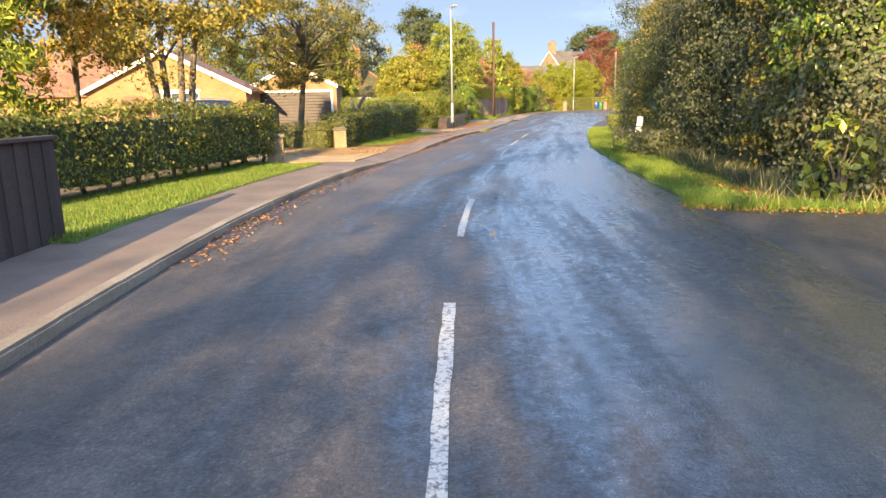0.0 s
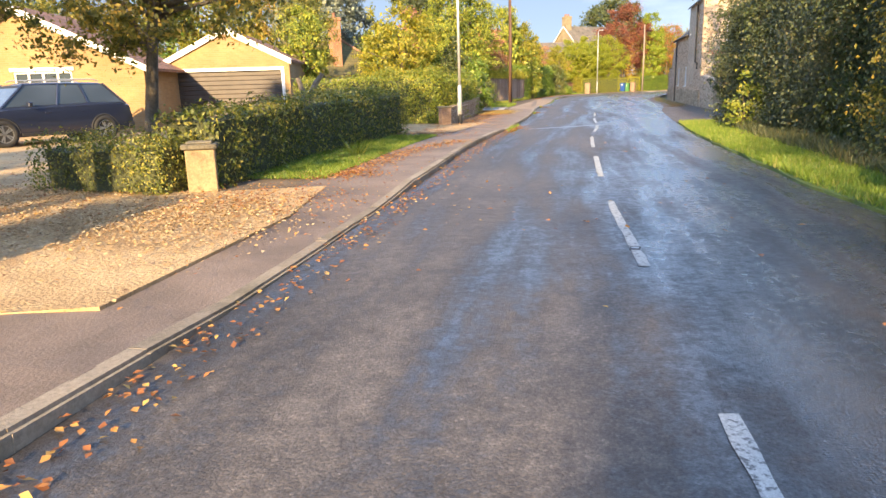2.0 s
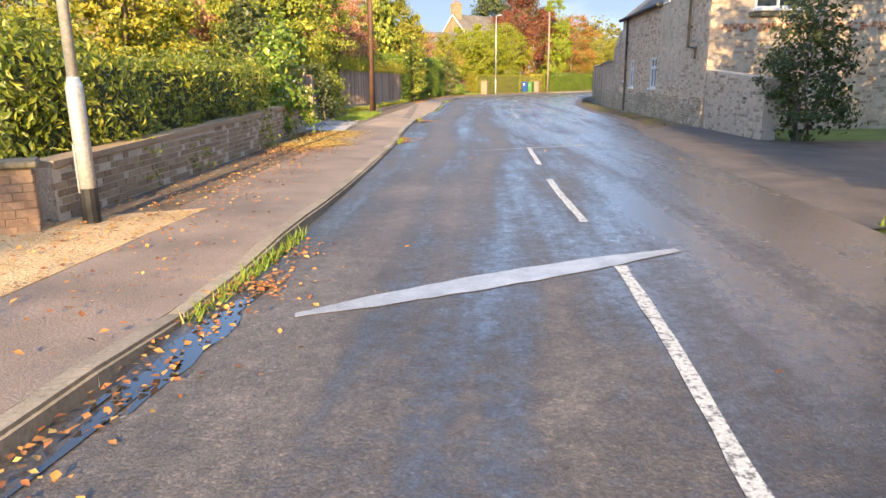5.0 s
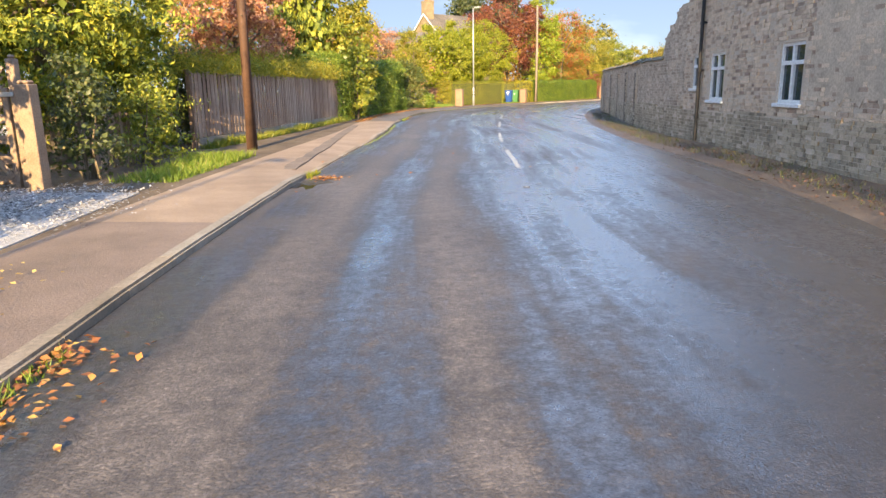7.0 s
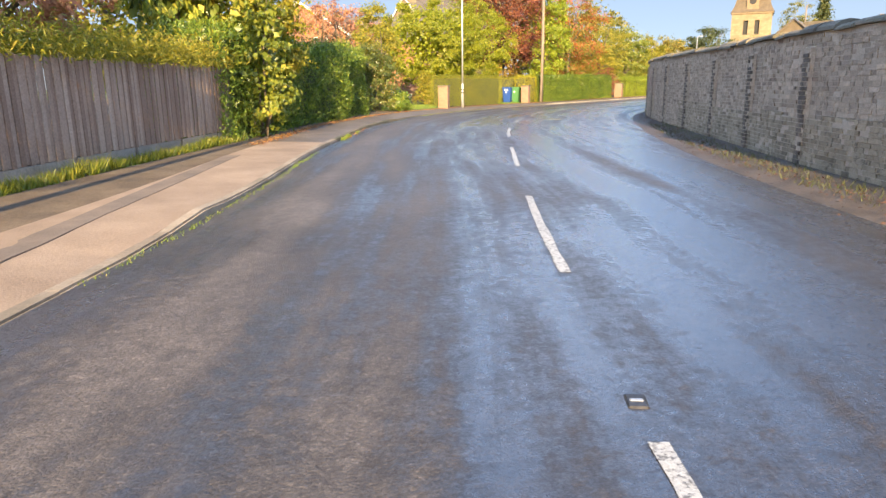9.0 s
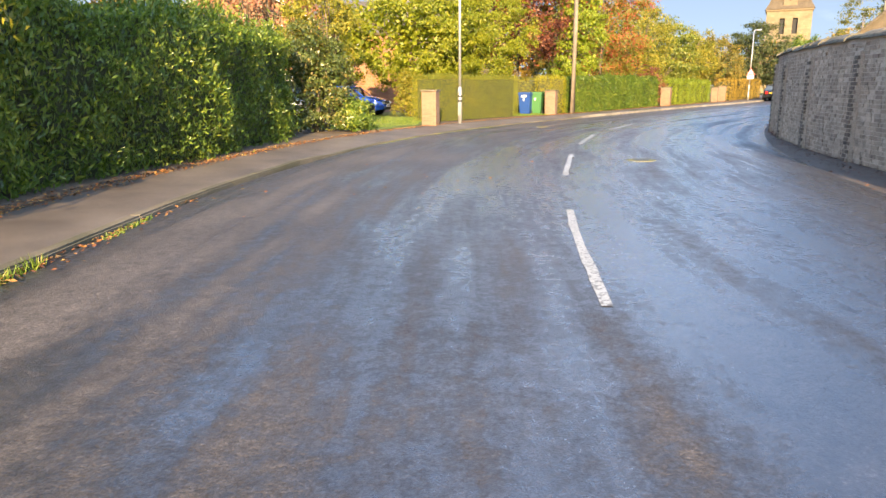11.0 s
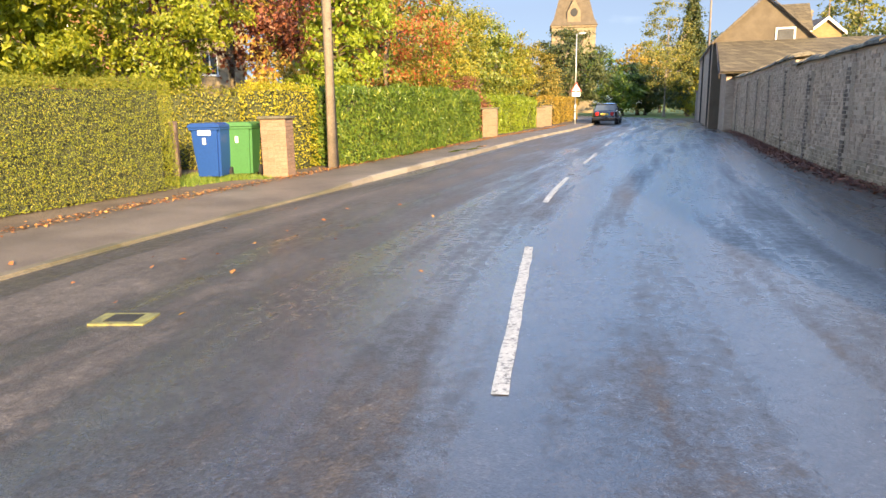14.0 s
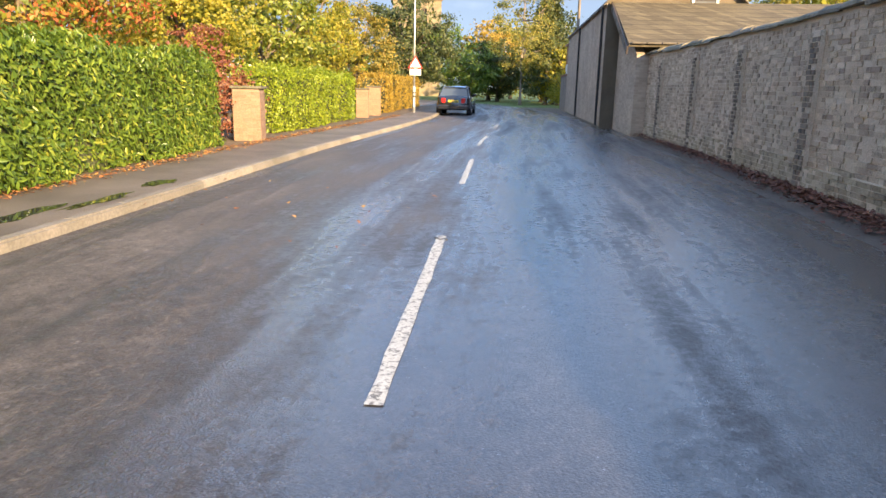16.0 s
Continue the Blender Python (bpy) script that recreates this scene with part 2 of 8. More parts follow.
GRAVEL = surface("gravel_with_leaves", (0.40, 0.26, 0.125), (0.60, 0.43, 0.23), 1.5, 30.0, 0.9, 0.9, 0.03)
GREY_GRAVEL = surface("grey_gravel", (0.34, 0.34, 0.35), (0.58, 0.57, 0.56), 3.0, 35.0, 0.9, 0.9, 0.03)
SOIL = surface("earth", (0.09, 0.065, 0.045), (0.20, 0.15, 0.10), 1.2, 25.0, 0.95, 0.7, 0.03)
TURF = surface("turf", (0.08, 0.12, 0.025), (0.15, 0.21, 0.04), 0.9, 40.0, 0.9, 0.6, 0.03)
GRASS = leaf_mat("grass_blades", [(0.0, (0.10, 0.165, 0.022)), (0.5, (0.17, 0.255, 0.034)), (0.85, (0.26, 0.33, 0.05)), (1.0, (0.38, 0.33, 0.12))], 0.55, 0.35)
DRY_GRASS = leaf_mat("dry_grass", [(0.0, (0.25, 0.2, 0.08)), (1.0, (0.52, 0.42, 0.2))], 0.6, 0.3)
FALLEN = leaf_mat("fallen_leaves", [(0.0, (0.16, 0.06, 0.025)), (0.4, (0.34, 0.13, 0.04)), (0.75, (0.50, 0.24, 0.06)), (1.0, (0.55, 0.36, 0.10))], 0.7, 0.1)
TAWNY = leaf_mat("tawny_fallen_leaves", [(0.0, (0.26, 0.16, 0.05)), (0.5, (0.42, 0.29, 0.085)), (1.0, (0.56, 0.43, 0.14))], 0.7, 0.1)
BARK = surface("bark", (0.10, 0.08, 0.055), (0.24, 0.19, 0.13), 4.0, 30.0, 0.9, 0.8, 0.03)
# twig colour darkened to carry the shade inside a hedge
SHADED_TWIGS = surface("shaded_dense_twigs", (0.055, 0.062, 0.03), (0.10, 0.11, 0.045), 5.0, 40.0, 0.95, 0.8, 0.05)

L_PRIVET = leaf_mat("privet_leaves", [(0.0, (0.06, 0.08, 0.018)), (0.45, (0.125, 0.15, 0.028)), (0.8, (0.22, 0.22, 0.04)), (1.0, (0.36, 0.30, 0.06))])
L_CLIPPED = leaf_mat("clipped_hedge_leaves", [(0.0, (0.16, 0.185, 0.014)), (0.5, (0.21, 0.23, 0.018)), (0.85, (0.27, 0.265, 0.024)), (1.0, (0.34, 0.29, 0.035))], 0.6, 0.25, 0.7)
LITTER = leaf_mat("dark_leaf_litter", [(0.0, (0.05, 0.03, 0.02)), (0.5, (0.10, 0.055, 0.032)), (1.0, (0.20, 0.10, 0.055))], 0.7, 0.05)
BANK_LITTER = leaf_mat("reddish_leaf_bank", [(0.0, (0.07, 0.028, 0.02)), (0.5, (0.15, 0.055, 0.035)), (1.0, (0.28, 0.12, 0.07))], 0.7, 0.05)
MUD = surface("stony_mud", (0.065, 0.052, 0.042), (0.15, 0.122, 0.10), 1.6, 22.0, 0.6, 0.9, 0.03)
L_LAUREL = leaf_mat("laurel_leaves", [(0.0, (0.068, 0.12, 0.02)), (0.5, (0.13, 0.205, 0.032)), (0.85, (0.22, 0.295, 0.045)), (1.0, (0.34, 0.365, 0.06))], 0.28, 0.3, 0.6)
L_BRIGHT = leaf_mat("sunny_laurel_leaves", [(0.0, (0.10, 0.14, 0.022)), (0.5, (0.20, 0.24, 0.036)), (0.85, (0.31, 0.32, 0.05)), (1.0, (0.42, 0.37, 0.07))], 0.4, 0.35, 0.6)
L_LIME = leaf_mat("bright_green_leaves", [(0.0, (0.14, 0.20, 0.015)), (0.5, (0.25, 0.32, 0.025)), (1.0, (0.38, 0.42, 0.045))], 0.4, 0.35)
L_GLOSSY = leaf_mat("glossy_dark_leaves", [(0.0, (0.055, 0.08, 0.022)), (0.5, (0.10, 0.135, 0.032)), (0.88, (0.17, 0.195, 0.045)), (1.0, (0.32, 0.25, 0.08))], 0.3, 0.25, 0.6)
L_YEW = leaf_mat("yew_sprays", [(0.0, (0.07, 0.11, 0.02)), (0.5, (0.20, 0.25, 0.033)), (0.85, (0.36, 0.37, 0.04)), (1.0, (0.48, 0.44, 0.06))], 0.6, 0.25)
L_YELLOW = leaf_mat("yellow_green_leaves", [(0.0, (0.13, 0.15, 0.02)), (0.5, (0.27, 0.265, 0.032)), (1.0, (0.46, 0.38, 0.05))], 0.5, 0.4, 0.6)
L_MAGNOLIA = leaf_mat("magnolia_leaves", [(0.0, (0.14, 0.18, 0.015)), (0.5, (0.26, 0.30, 0.024)), (1.0, (0.42, 0.41, 0.045))], 0.4, 0.45, 0.5)
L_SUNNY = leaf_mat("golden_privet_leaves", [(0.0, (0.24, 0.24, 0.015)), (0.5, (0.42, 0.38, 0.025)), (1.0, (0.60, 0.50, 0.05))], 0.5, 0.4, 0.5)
L_GOLD = leaf_mat("golden_leaves", [(0.0, (0.20, 0.14, 0.03)), (0.5, (0.40, 0.27, 0.045)), (1.0, (0.60, 0.42, 0.08))], 0.5, 0.4)
L_OLIVE = leaf_mat("olive_autumn_leaves", [(0.0, (0.08, 0.09, 0.02)), (0.5, (0.22, 0.20, 0.04)), (0.85, (0.38, 0.29, 0.06)), (1.0, (0.52, 0.34, 0.07))], 0.5, 0.35)
L_COPPER = leaf_mat("copper_leaves", [(0.0, (0.06, 0.02, 0.018)), (0.5, (0.17, 0.055, 0.035)), (1.0, (0.38, 0.14, 0.06))], 0.5, 0.3)
L_RED = leaf_mat("red_leaves", [(0.0, (0.12, 0.16, 0.025)), (0.4, (0.25, 0.26, 0.035)), (0.55, (0.40, 0.20, 0.05)), (1.0, (0.46, 0.09, 0.055))], 0.5, 0.35, 1.3)
L_CREEPER = leaf_mat("dark_red_creeper", [(0.0, (0.14, 0.05, 0.035)), (0.5, (0.25, 0.085, 0.055)), (1.0, (0.34, 0.17, 0.08))], 0.5, 0.25)
L_PINK = leaf_mat("pinkish_leaves", [(0.0, (0.22, 0.09, 0.06)), (0.5, (0.42, 0.20, 0.13)), (1.0, (0.55, 0.34, 0.18))], 0.5, 0.35)
L_DARK = leaf_mat("dark_green_leaves", [(0.0, (0.045, 0.06, 0.024)), (0.55, (0.075, 0.10, 0.034)), (0.9, (0.12, 0.145, 0.046)), (1.0, (0.19, 0.18, 0.06))], 0.5, 0.3, 0.8)
L_IVY = leaf_mat("hedgerow_leaves", [(0.0, (0.065, 0.08, 0.042)), (0.5, (0.095, 0.112, 0.052)), (0.85, (0.125, 0.138, 0.06)), (1.0, (0.17, 0.15, 0.07))], 0.55, 0.25, 1.1)
L_RUSSET = leaf_mat("russet_hedgerow_leaves", [(0.0, (0.09, 0.065, 0.035)), (0.5, (0.15, 0.115, 0.055)), (1.0, (0.23, 0.15, 0.075))], 0.6, 0.25, 0.8)
L_BLUE = leaf_mat("blue_cedar_needles", [(0.0, (0.07, 0.09, 0.075)), (0.6, (0.17, 0.20, 0.17)), (1.0, (0.30, 0.33, 0.26))], 0.6, 0.2)
L_BIRCH = leaf_mat("birch_leaves", [(0.0, (0.08, 0.10, 0.03)), (0.5, (0.20, 0.21, 0.05)), (1.0, (0.42, 0.34, 0.08))], 0.5, 0.4)

BUFF_BRICK = pieces_mat("old_buff_brick", [(0.0, (0.32, 0.23, 0.165)), (0.15, (0.47, 0.36, 0.255)), (0.8, (0.60, 0.465, 0.335)), (1.0, (0.72, 0.575, 0.42))], dirt=(0.30, 0.235, 0.175), dirty=0.75, fine=45.0, bumpy=0.9, pitted=0.55)
MIX_BRICK = pieces_mat("mixed_buff_and_red_brick", [(0.0, (0.27, 0.18, 0.125)), (0.18, (0.42, 0.29, 0.20)), (0.35, (0.58, 0.435, 0.30)), (1.0, (0.72, 0.55, 0.385))], dirt=(0.60, 0.465, 0.33), dirty=0.85, fine=45.0, bumpy=0.8, pitted=0.4)
MORTAR = surface("old_lime_mortar", (0.48, 0.385, 0.285), (0.66, 0.535, 0.40), 1.4, 40.0, 0.95, 0.8, 0.02)
PINK_MORTAR = surface("pinkish_mortar", (0.27, 0.19, 0.135), (0.33, 0.24, 0.175), 3.0, 40.0, 0.95, 0.5, 0.01)
PINK_BRICK = pieces_mat("pinkish_garden_brick", [(0.0, (0.27, 0.165, 0.108)), (0.5, (0.30, 0.19, 0.125)), (1.0, (0.33, 0.215, 0.145))], dirty=0.25)
TAN_BRICK = pieces_mat("tan_garden_brick", [(0.0, (0.27, 0.175, 0.10)), (0.5, (0.35, 0.24, 0.14)), (1.0, (0.43, 0.31, 0.19))], dirty=0.3)
RED_BRICK = pieces_mat("orange_red_brick", [(0.0, (0.36, 0.14, 0.075)), (0.5, (0.48, 0.20, 0.10)), (1.0, (0.56, 0.28, 0.15))], dirty=0.2)
COPING = pieces_mat("weathered_coping", [(0.0, (0.13, 0.115, 0.085)), (1.0, (0.27, 0.235, 0.175))], dirt=(0.09, 0.095, 0.045), dirty=0.9, bumpy=1.0, pitted=0.6)
SAND_STONE = surface("golden_stone", (0.21, 0.155, 0.095), (0.28, 0.215, 0.14), 1.6, 30.0, 0.9, 0.5, 0.02)
WHITE = surface("white_paint", (0.70, 0.69, 0.66), (0.80, 0.79, 0.76), 3.0, 30.0, 0.4, 0.1, 0.003)
GLASS, _n, _l, _b = mat("window_glass")
_b.inputs["Base Color"].default_value = (0.04, 0.05, 0.055, 1)
_b.inputs["Roughness"].default_value = 0.03
_b.inputs["Specular IOR Level"].default_value = 0.9
BLACK = plain("black_plastic", (0.018, 0.018, 0.02), 0.65)
RUBBER = plain("tyre_rubber", (0.022, 0.022, 0.023), 0.85)
ALLOY = plain("alloy", (0.55, 0.55, 0.56), 0.3, 0.9)
DARK_ALLOY = plain("black_alloy", (0.05, 0.05, 0.055), 0.3, 0.8)
GALV = surface("galvanised_steel", (0.45, 0.46, 0.47), (0.58, 0.58, 0.58), 5.0, 30.0, 0.45, 0.1, 0.002, 0.55)
POLE_WOOD = surface("pole_timber", (0.18, 0.145, 0.11), (0.29, 0.235, 0.18), 2.0, 25.0, 0.85, 0.5, 0.01)
POLE_DARK = surface("creosoted_pole", (0.06, 0.032, 0.022), (0.13, 0.07, 0.046), 2.0, 25.0, 0.7, 0.5, 0.01)
FENCE_WOOD = pieces_mat("weathered_fence_boards", [(0.0, (0.25, 0.165, 0.115)), (0.5, (0.37, 0.265, 0.195)), (1.0, (0.47, 0.36, 0.275))], dirt=(0.17, 0.105, 0.07), dirty=0.6)
BROWN_WOOD = pieces_mat("brown_stained_boards", [(0.0, (0.055, 0.035, 0.03)), (1.0, (0.095, 0.06, 0.05))], dirty=0.3)
GATE_WOOD = surface("gate_timber", (0.22, 0.15, 0.10), (0.32, 0.23, 0.16), 3.0, 40.0, 0.75, 0.4, 0.006)


def brickwork_mat(name, a, b, mortar, w=0.225, h=0.075):
    """Brickwork seen from far off."""
    m, n, l, bs = mat(name)
    pos = n.new("ShaderNodeTexCoord").outputs["Object"]
    sep = n.new("ShaderNodeSeparateXYZ")
    l.new(pos, sep.inputs[0])
    add = n.new("ShaderNodeMath")
    l.new(sep.outputs["X"], add.inputs[0])
    l.new(sep.outputs["Y"], add.inputs[1])
    comb = n.new("ShaderNodeCombineXYZ")
    l.new(add.outputs[0], comb.inputs["X"])
    l.new(sep.outputs["Z"], comb.inputs["Y"])
    br = n.new("ShaderNodeTexBrick")
    br.inputs["Scale"].default_value = 1.0
    br.inputs["Brick Width"].default_value, br.inputs["Row Height"].default_value, br.inputs["Mortar Size"].default_value = w, h, 0.008
    br.inputs["Color1"].default_value, br.inputs["Color2"].default_value, br.inputs["Mortar"].default_value = (*a, 1), (*b, 1), (*mortar, 1)
    l.new(comb.outputs[0], br.inputs["Vector"])
    big = noise_tex(n, l, 0.9)
    g = ramp(n, [(0.3, (0.8, 0.8, 0.8)), (0.7, (1.15, 1.15, 1.15))])
    l.new(big.outputs["Fac"], g.inputs["Fac"])
    l.new(mix(n, l, br.outputs["Color"], g.outputs["Color"], 1.0, "MULTIPLY"), bs.inputs["Base Color"])
    bs.inputs["Roughness"].default_value = 0.9
    inv = n.new("ShaderNodeMath")
    inv.operation = "SUBTRACT"
    inv.inputs[0].default_value = 1.0
    l.new(br.outputs["Fac"], inv.inputs[1])
    bump(n, l, bs, inv.outputs[0], 0.5, 0.01)
    return m


YELLOW_WALL = brickwork_mat("yellow_brickwork", (0.29, 0.175, 0.07), (0.34, 0.21, 0.09), (0.29, 0.21, 0.125))
RED_WALL = brickwork_mat("orange_red_brickwork", (0.33, 0.14, 0.065), (0.40, 0.185, 0.09), (0.33, 0.24, 0.17))
STONE_WALL = brickwork_mat("coursed_golden_stone", (0.22, 0.175, 0.105), (0.28, 0.225, 0.14), (0.20, 0.165, 0.11), 0.55, 0.28)
OLD_WALL = brickwork_mat("old_grey_brown_brickwork", (0.19, 0.15, 0.115), (0.27, 0.215, 0.165), (0.24, 0.20, 0.16))
RENDERED = surface("pale_render", (0.105, 0.083, 0.056), (0.17, 0.135, 0.092), 1.3, 30.0, 0.9, 0.2, 0.005)
ROOF_BROWN = brickwork_mat("brown_roof_tiles", (0.24, 0.115, 0.07), (0.34, 0.17, 0.10), (0.10, 0.06, 0.04), 0.33, 0.2)
ROOF_MOSS = brickwork_mat("mossy_roof_tiles", (0.105, 0.095, 0.035), (0.16, 0.13, 0.05), (0.05, 0.045, 0.022), 0.3, 0.2)
ROOF_OLD = brickwork_mat("mossy_old_slates", (0.085, 0.068, 0.042), (0.15, 0.12, 0.07), (0.035, 0.03, 0.022), 0.28, 0.18)
ROOF_GREY = brickwork_mat("grey_brown_slates", (0.12, 0.105, 0.09), (0.19, 0.165, 0.135), (0.06, 0.055, 0.05), 0.3, 0.2)
OLD_RENDER = surface("weathered_buff_render", (0.40, 0.315, 0.225), (0.60, 0.475, 0.345), 1.6, 26.0, 0.92, 0.7, 0.012)
SHUTTER = surface("dark_brown_shutter", (0.055, 0.042, 0.035), (0.085, 0.065, 0.052), 3.0, 40.0, 0.55, 0.2, 0.004)
CURTAIN = surface("pale_curtain", (0.45, 0.43, 0.38), (0.58, 0.56, 0.50), 6.0, 30.0, 0.9, 0.2, 0.005)
WATER, _n, _l, _b = mat("standing_water")
_b.inputs["Base Color"].default_value = (0.035, 0.035, 0.033, 1)
_b.inputs["Roughness"].default_value = 0.04
_b.inputs["Specular IOR Level"].default_value = 0.7
IRON = surface("cast_iron", (0.05, 0.047, 0.045), (0.10, 0.095, 0.09), 6.0, 60.0, 0.5, 0.5, 0.004, 0.6)
BLUE_BIN = plain("blue_plastic", (0.012, 0.06, 0.26), 0.45)
GREEN_BIN = plain("green_plastic", (0.05, 0.17, 0.05), 0.5)
CREAM_STONE = surface("cast_stone", (0.25, 0.185, 0.105), (0.34, 0.26, 0.155), 3.0, 30.0, 0.9, 0.5, 0.01)
NAVY = plain("dark_navy_paint", (0.020, 0.026, 0.055), 0.28, 0.3, 0.8)
BLUE_CAR = plain("bright_blue_paint", (0.02, 0.10, 0.52), 0.25, 0.2, 0.9)
BLACK_CAR = plain("dark_grey_paint", (0.02, 0.022, 0.028), 0.25, 0.3, 0.9)
SILVER_CAR = plain("silver_paint", (0.32, 0.34, 0.38), 0.3, 0.5, 0.8)
RED_LAMP = plain("red_lens", (0.45, 0.02, 0.02), 0.2)
CLEAR_LAMP = plain("clear_lens", (0.6, 0.62, 0.65), 0.1, 0.3)
PLATE_W = plain("white_plate", (0.75, 0.75, 0.72), 0.4)
PLATE_Y = plain("yellow_plate", (0.70, 0.52, 0.06), 0.4)
WORN_WHITE = surface("weathered_white_plastic", (0.42, 0.42, 0.40), (0.56, 0.56, 0.53), 6.0, 40.0, 0.6, 0.2, 0.003)
SIGN_RED = plain("sign_red", (0.55, 0.03, 0.03), 0.4)


# ---- geometry helpers ----
def smooth_line(pts, step=1.0):
    """Points about every step metres along a smooth curve through pts."""
    p = [np.array(q, float) for q in pts]
    p = [2 * p[0] - p[1]] + p + [2 * p[-1] - p[-2]]
    out = []
    for i in range(1, len(p) - 2):
        a, b, c, d = p[i - 1:i + 3]
        n = max(1, int(round(np.linalg.norm(c - b) / step)))
        for k in range(n):
            t = k / n
            out.append(0.5 * (2 * b + (c - a) * t + (2 * a - 5 * b + 4 * c - d) * t * t + (3 * b - a - 3 * c + d) * t ** 3))
    out.append(p[-2])
    return np.array(out)


def offset(line, d):
    """The line moved d metres to its left."""
    g = np.gradient(line, axis=0)
    g /= np.linalg.norm(g, axis=1)[:, None]
    return line + np.stack([-g[:, 1], g[:, 0]], 1) * d


def at_y(line, y0, y1):
    return line[(line[:, 1] >= y0) & (line[:, 1] <= y1)]


def mesh_object(name, verts, faces, material, uvs=None, smooth=False):
    me = bpy.data.meshes.new(name)
    me.from_pydata([tuple(v) for v in verts], [], faces)
    if uvs is not None:
        layer = me.uv_layers.new(name="UVMap")
        flat = np.array(uvs, float)[[v for f in faces for v in f]]
        layer.data.foreach_set("uv", flat.ravel())
    me.materials.append(material)
    if smooth:
        me.polygons.foreach_set("use_smooth", [True] * len(me.polygons))
    me.update()
    return new(name, me)


def part(name, bm, material, parent, label="", smooth=False):
    me = bpy.data.meshes.new(name)
    bmesh.ops.recalc_face_normals(bm, faces=bm.faces)
    bm.to_mesh(me)
    bm.free()
    me.materials.append(material)
    if smooth:
        me.polygons.foreach_set("use_smooth", [True] * len(me.polygons))
    ob = new(name, me)
    ob.parent = parent
    if label:
        ob["label"] = label
    return ob


def thing(name, x, y, z, rz, label, category, group="", kind=""):
    ob = new(name)
    ob.matrix_world = pose(x, y, z, 0, 0, rz)
    return tagged(ob, label, category, group, kind)


def box(bm, x0, x1, y0, y1, z0, z1, bevel=0.0, m=None):
    r = bmesh.ops.create_cube(bm, size=1.0)
    t = Matrix.Translation(((x0 + x1) / 2, (y0 + y1) / 2, (z0 + z1) / 2)) @ Matrix.Diagonal((x1 - x0, y1 - y0, z1 - z0, 1))
    bmesh.ops.transform(bm, matrix=(m @ t) if m else t, verts=r["verts"])
    if bevel:
        edges = list({e for v in r["verts"] for e in v.link_edges})
        bmesh.ops.bevel(bm, geom=edges, offset=bevel, segments=1, affect="EDGES")


def box_bm(*a, **k):
    bm = bmesh.new()
    box(bm, *a, **k)
    return bm


def ring(bm, centre, axis, r, n, turn=0.0):
    q = Vector(axis).to_track_quat("Z", "Y")
    return [bm.verts.new(Vector(centre) + q @ Vector((r * math.cos(turn + 2 * math.pi * i / n), r * math.sin(turn + 2 * math.pi * i / n), 0))) for i in range(n)]


def tube(bm, pts, radii, n=8, cap=True):
    """A round bar along pts, tapered by radii."""
    pts = [Vector(p) for p in pts]
    rings = []
    for i, p in enumerate(pts):
        a = pts[min(i + 1, len(pts) - 1)] - pts[max(i - 1, 0)]
        rings.append(ring(bm, p, a, radii[i] if hasattr(radii, "__len__") else radii, n))
    for a, b in zip(rings, rings[1:]):
        for i in range(n):
            bm.faces.new((a[i], a[(i + 1) % n], b[(i + 1) % n], b[i]))
    if cap:
        bm.faces.new(rings[0][::-1])
        bm.faces.new(rings[-1])


def prism(bm, outline, y0, y1):
    """An outline in x and z, drawn out from y0 to y1."""
    a = [bm.verts.new((x, y0, z)) for x, z in outline]
    b = [bm.verts.new((x, y1, z)) for x, z in outline]
    n = len(outline)
    bm.faces.new(a)
    bm.faces.new(b[::-1])
    for i in range(n):
        bm.faces.new((a[i], b[i], b[(i + 1) % n], a[(i + 1) % n]))


def slab(name, outline, z0, z1, material, label, category, kind="structure"):
    """A level sheet with an outline in the plan and real thickness."""
    n = len(outline)
    v = [(x, y, z1) for x, y in outline] + [(x, y, z0) for x, y in outline]
    f = [tuple(range(n))] + [(i, i + n, (i + 1) % n + n, (i + 1) % n) for i in range(n)]
    return tagged(mesh_object(name, v, f, material), label, category, kind=kind)


def strip(name, left, right, z0, z1, material, label, category, cross=1, kind="structure", crown=0.0, dip=None, feather=0.0, sag=None):
    """A strip between two lines of the same number of points."""
    n = len(left)
    v, uv, f = [], [], []
    run = np.r_[0, np.cumsum(np.linalg.norm(np.diff((left + right) / 2, axis=0), axis=1))]
    w = np.linalg.norm(right - left, axis=1)
    for i in range(n):
        for k in range(cross + 1):
            s = k / cross
            p = left[i] * (1 - s) + right[i] * s
            v.append((p[0], p[1], z1 + crown * 4 * s * (1 - s) - (dip[i] * s * s if dip is not None else 0.0) - (feather if k == 0 else 0.0) - (sag[i] if sag is not None else 0.0)))
            uv.append((s * w[i], run[i]))
    c = cross + 1
    for i in range(n - 1):
        for k in range(cross):
            f.append((i * c + k, i * c + k + 1, (i + 1) * c + k + 1, (i + 1) * c + k))
    b = len(v)
    for i in range(n):
        v += [(*left[i], z0), (*right[i], z0)]
        uv += [(0, run[i]), (w[i], run[i])]
    for i in range(n - 1):
        f.append((i * c, (i + 1) * c, b + 2 * (i + 1), b + 2 * i))
        f.append((i * c + cross, b + 2 * i + 1, b + 2 * (i + 1) + 1, (i + 1) * c + cross))
    return tagged(mesh_object(name, v, f, material, uv), label, category, kind=kind)


def resample(line, n):
    run = np.r_[0, np.cumsum(np.linalg.norm(np.diff(line, axis=0), axis=1))]
    s = np.linspace(0, run[-1], n)
    return np.stack([np.interp(s, run, line[:, 0]), np.interp(s, run, line[:, 1])], 1)


# ---- leaves ----
RNG = np.random.default_rng(7)


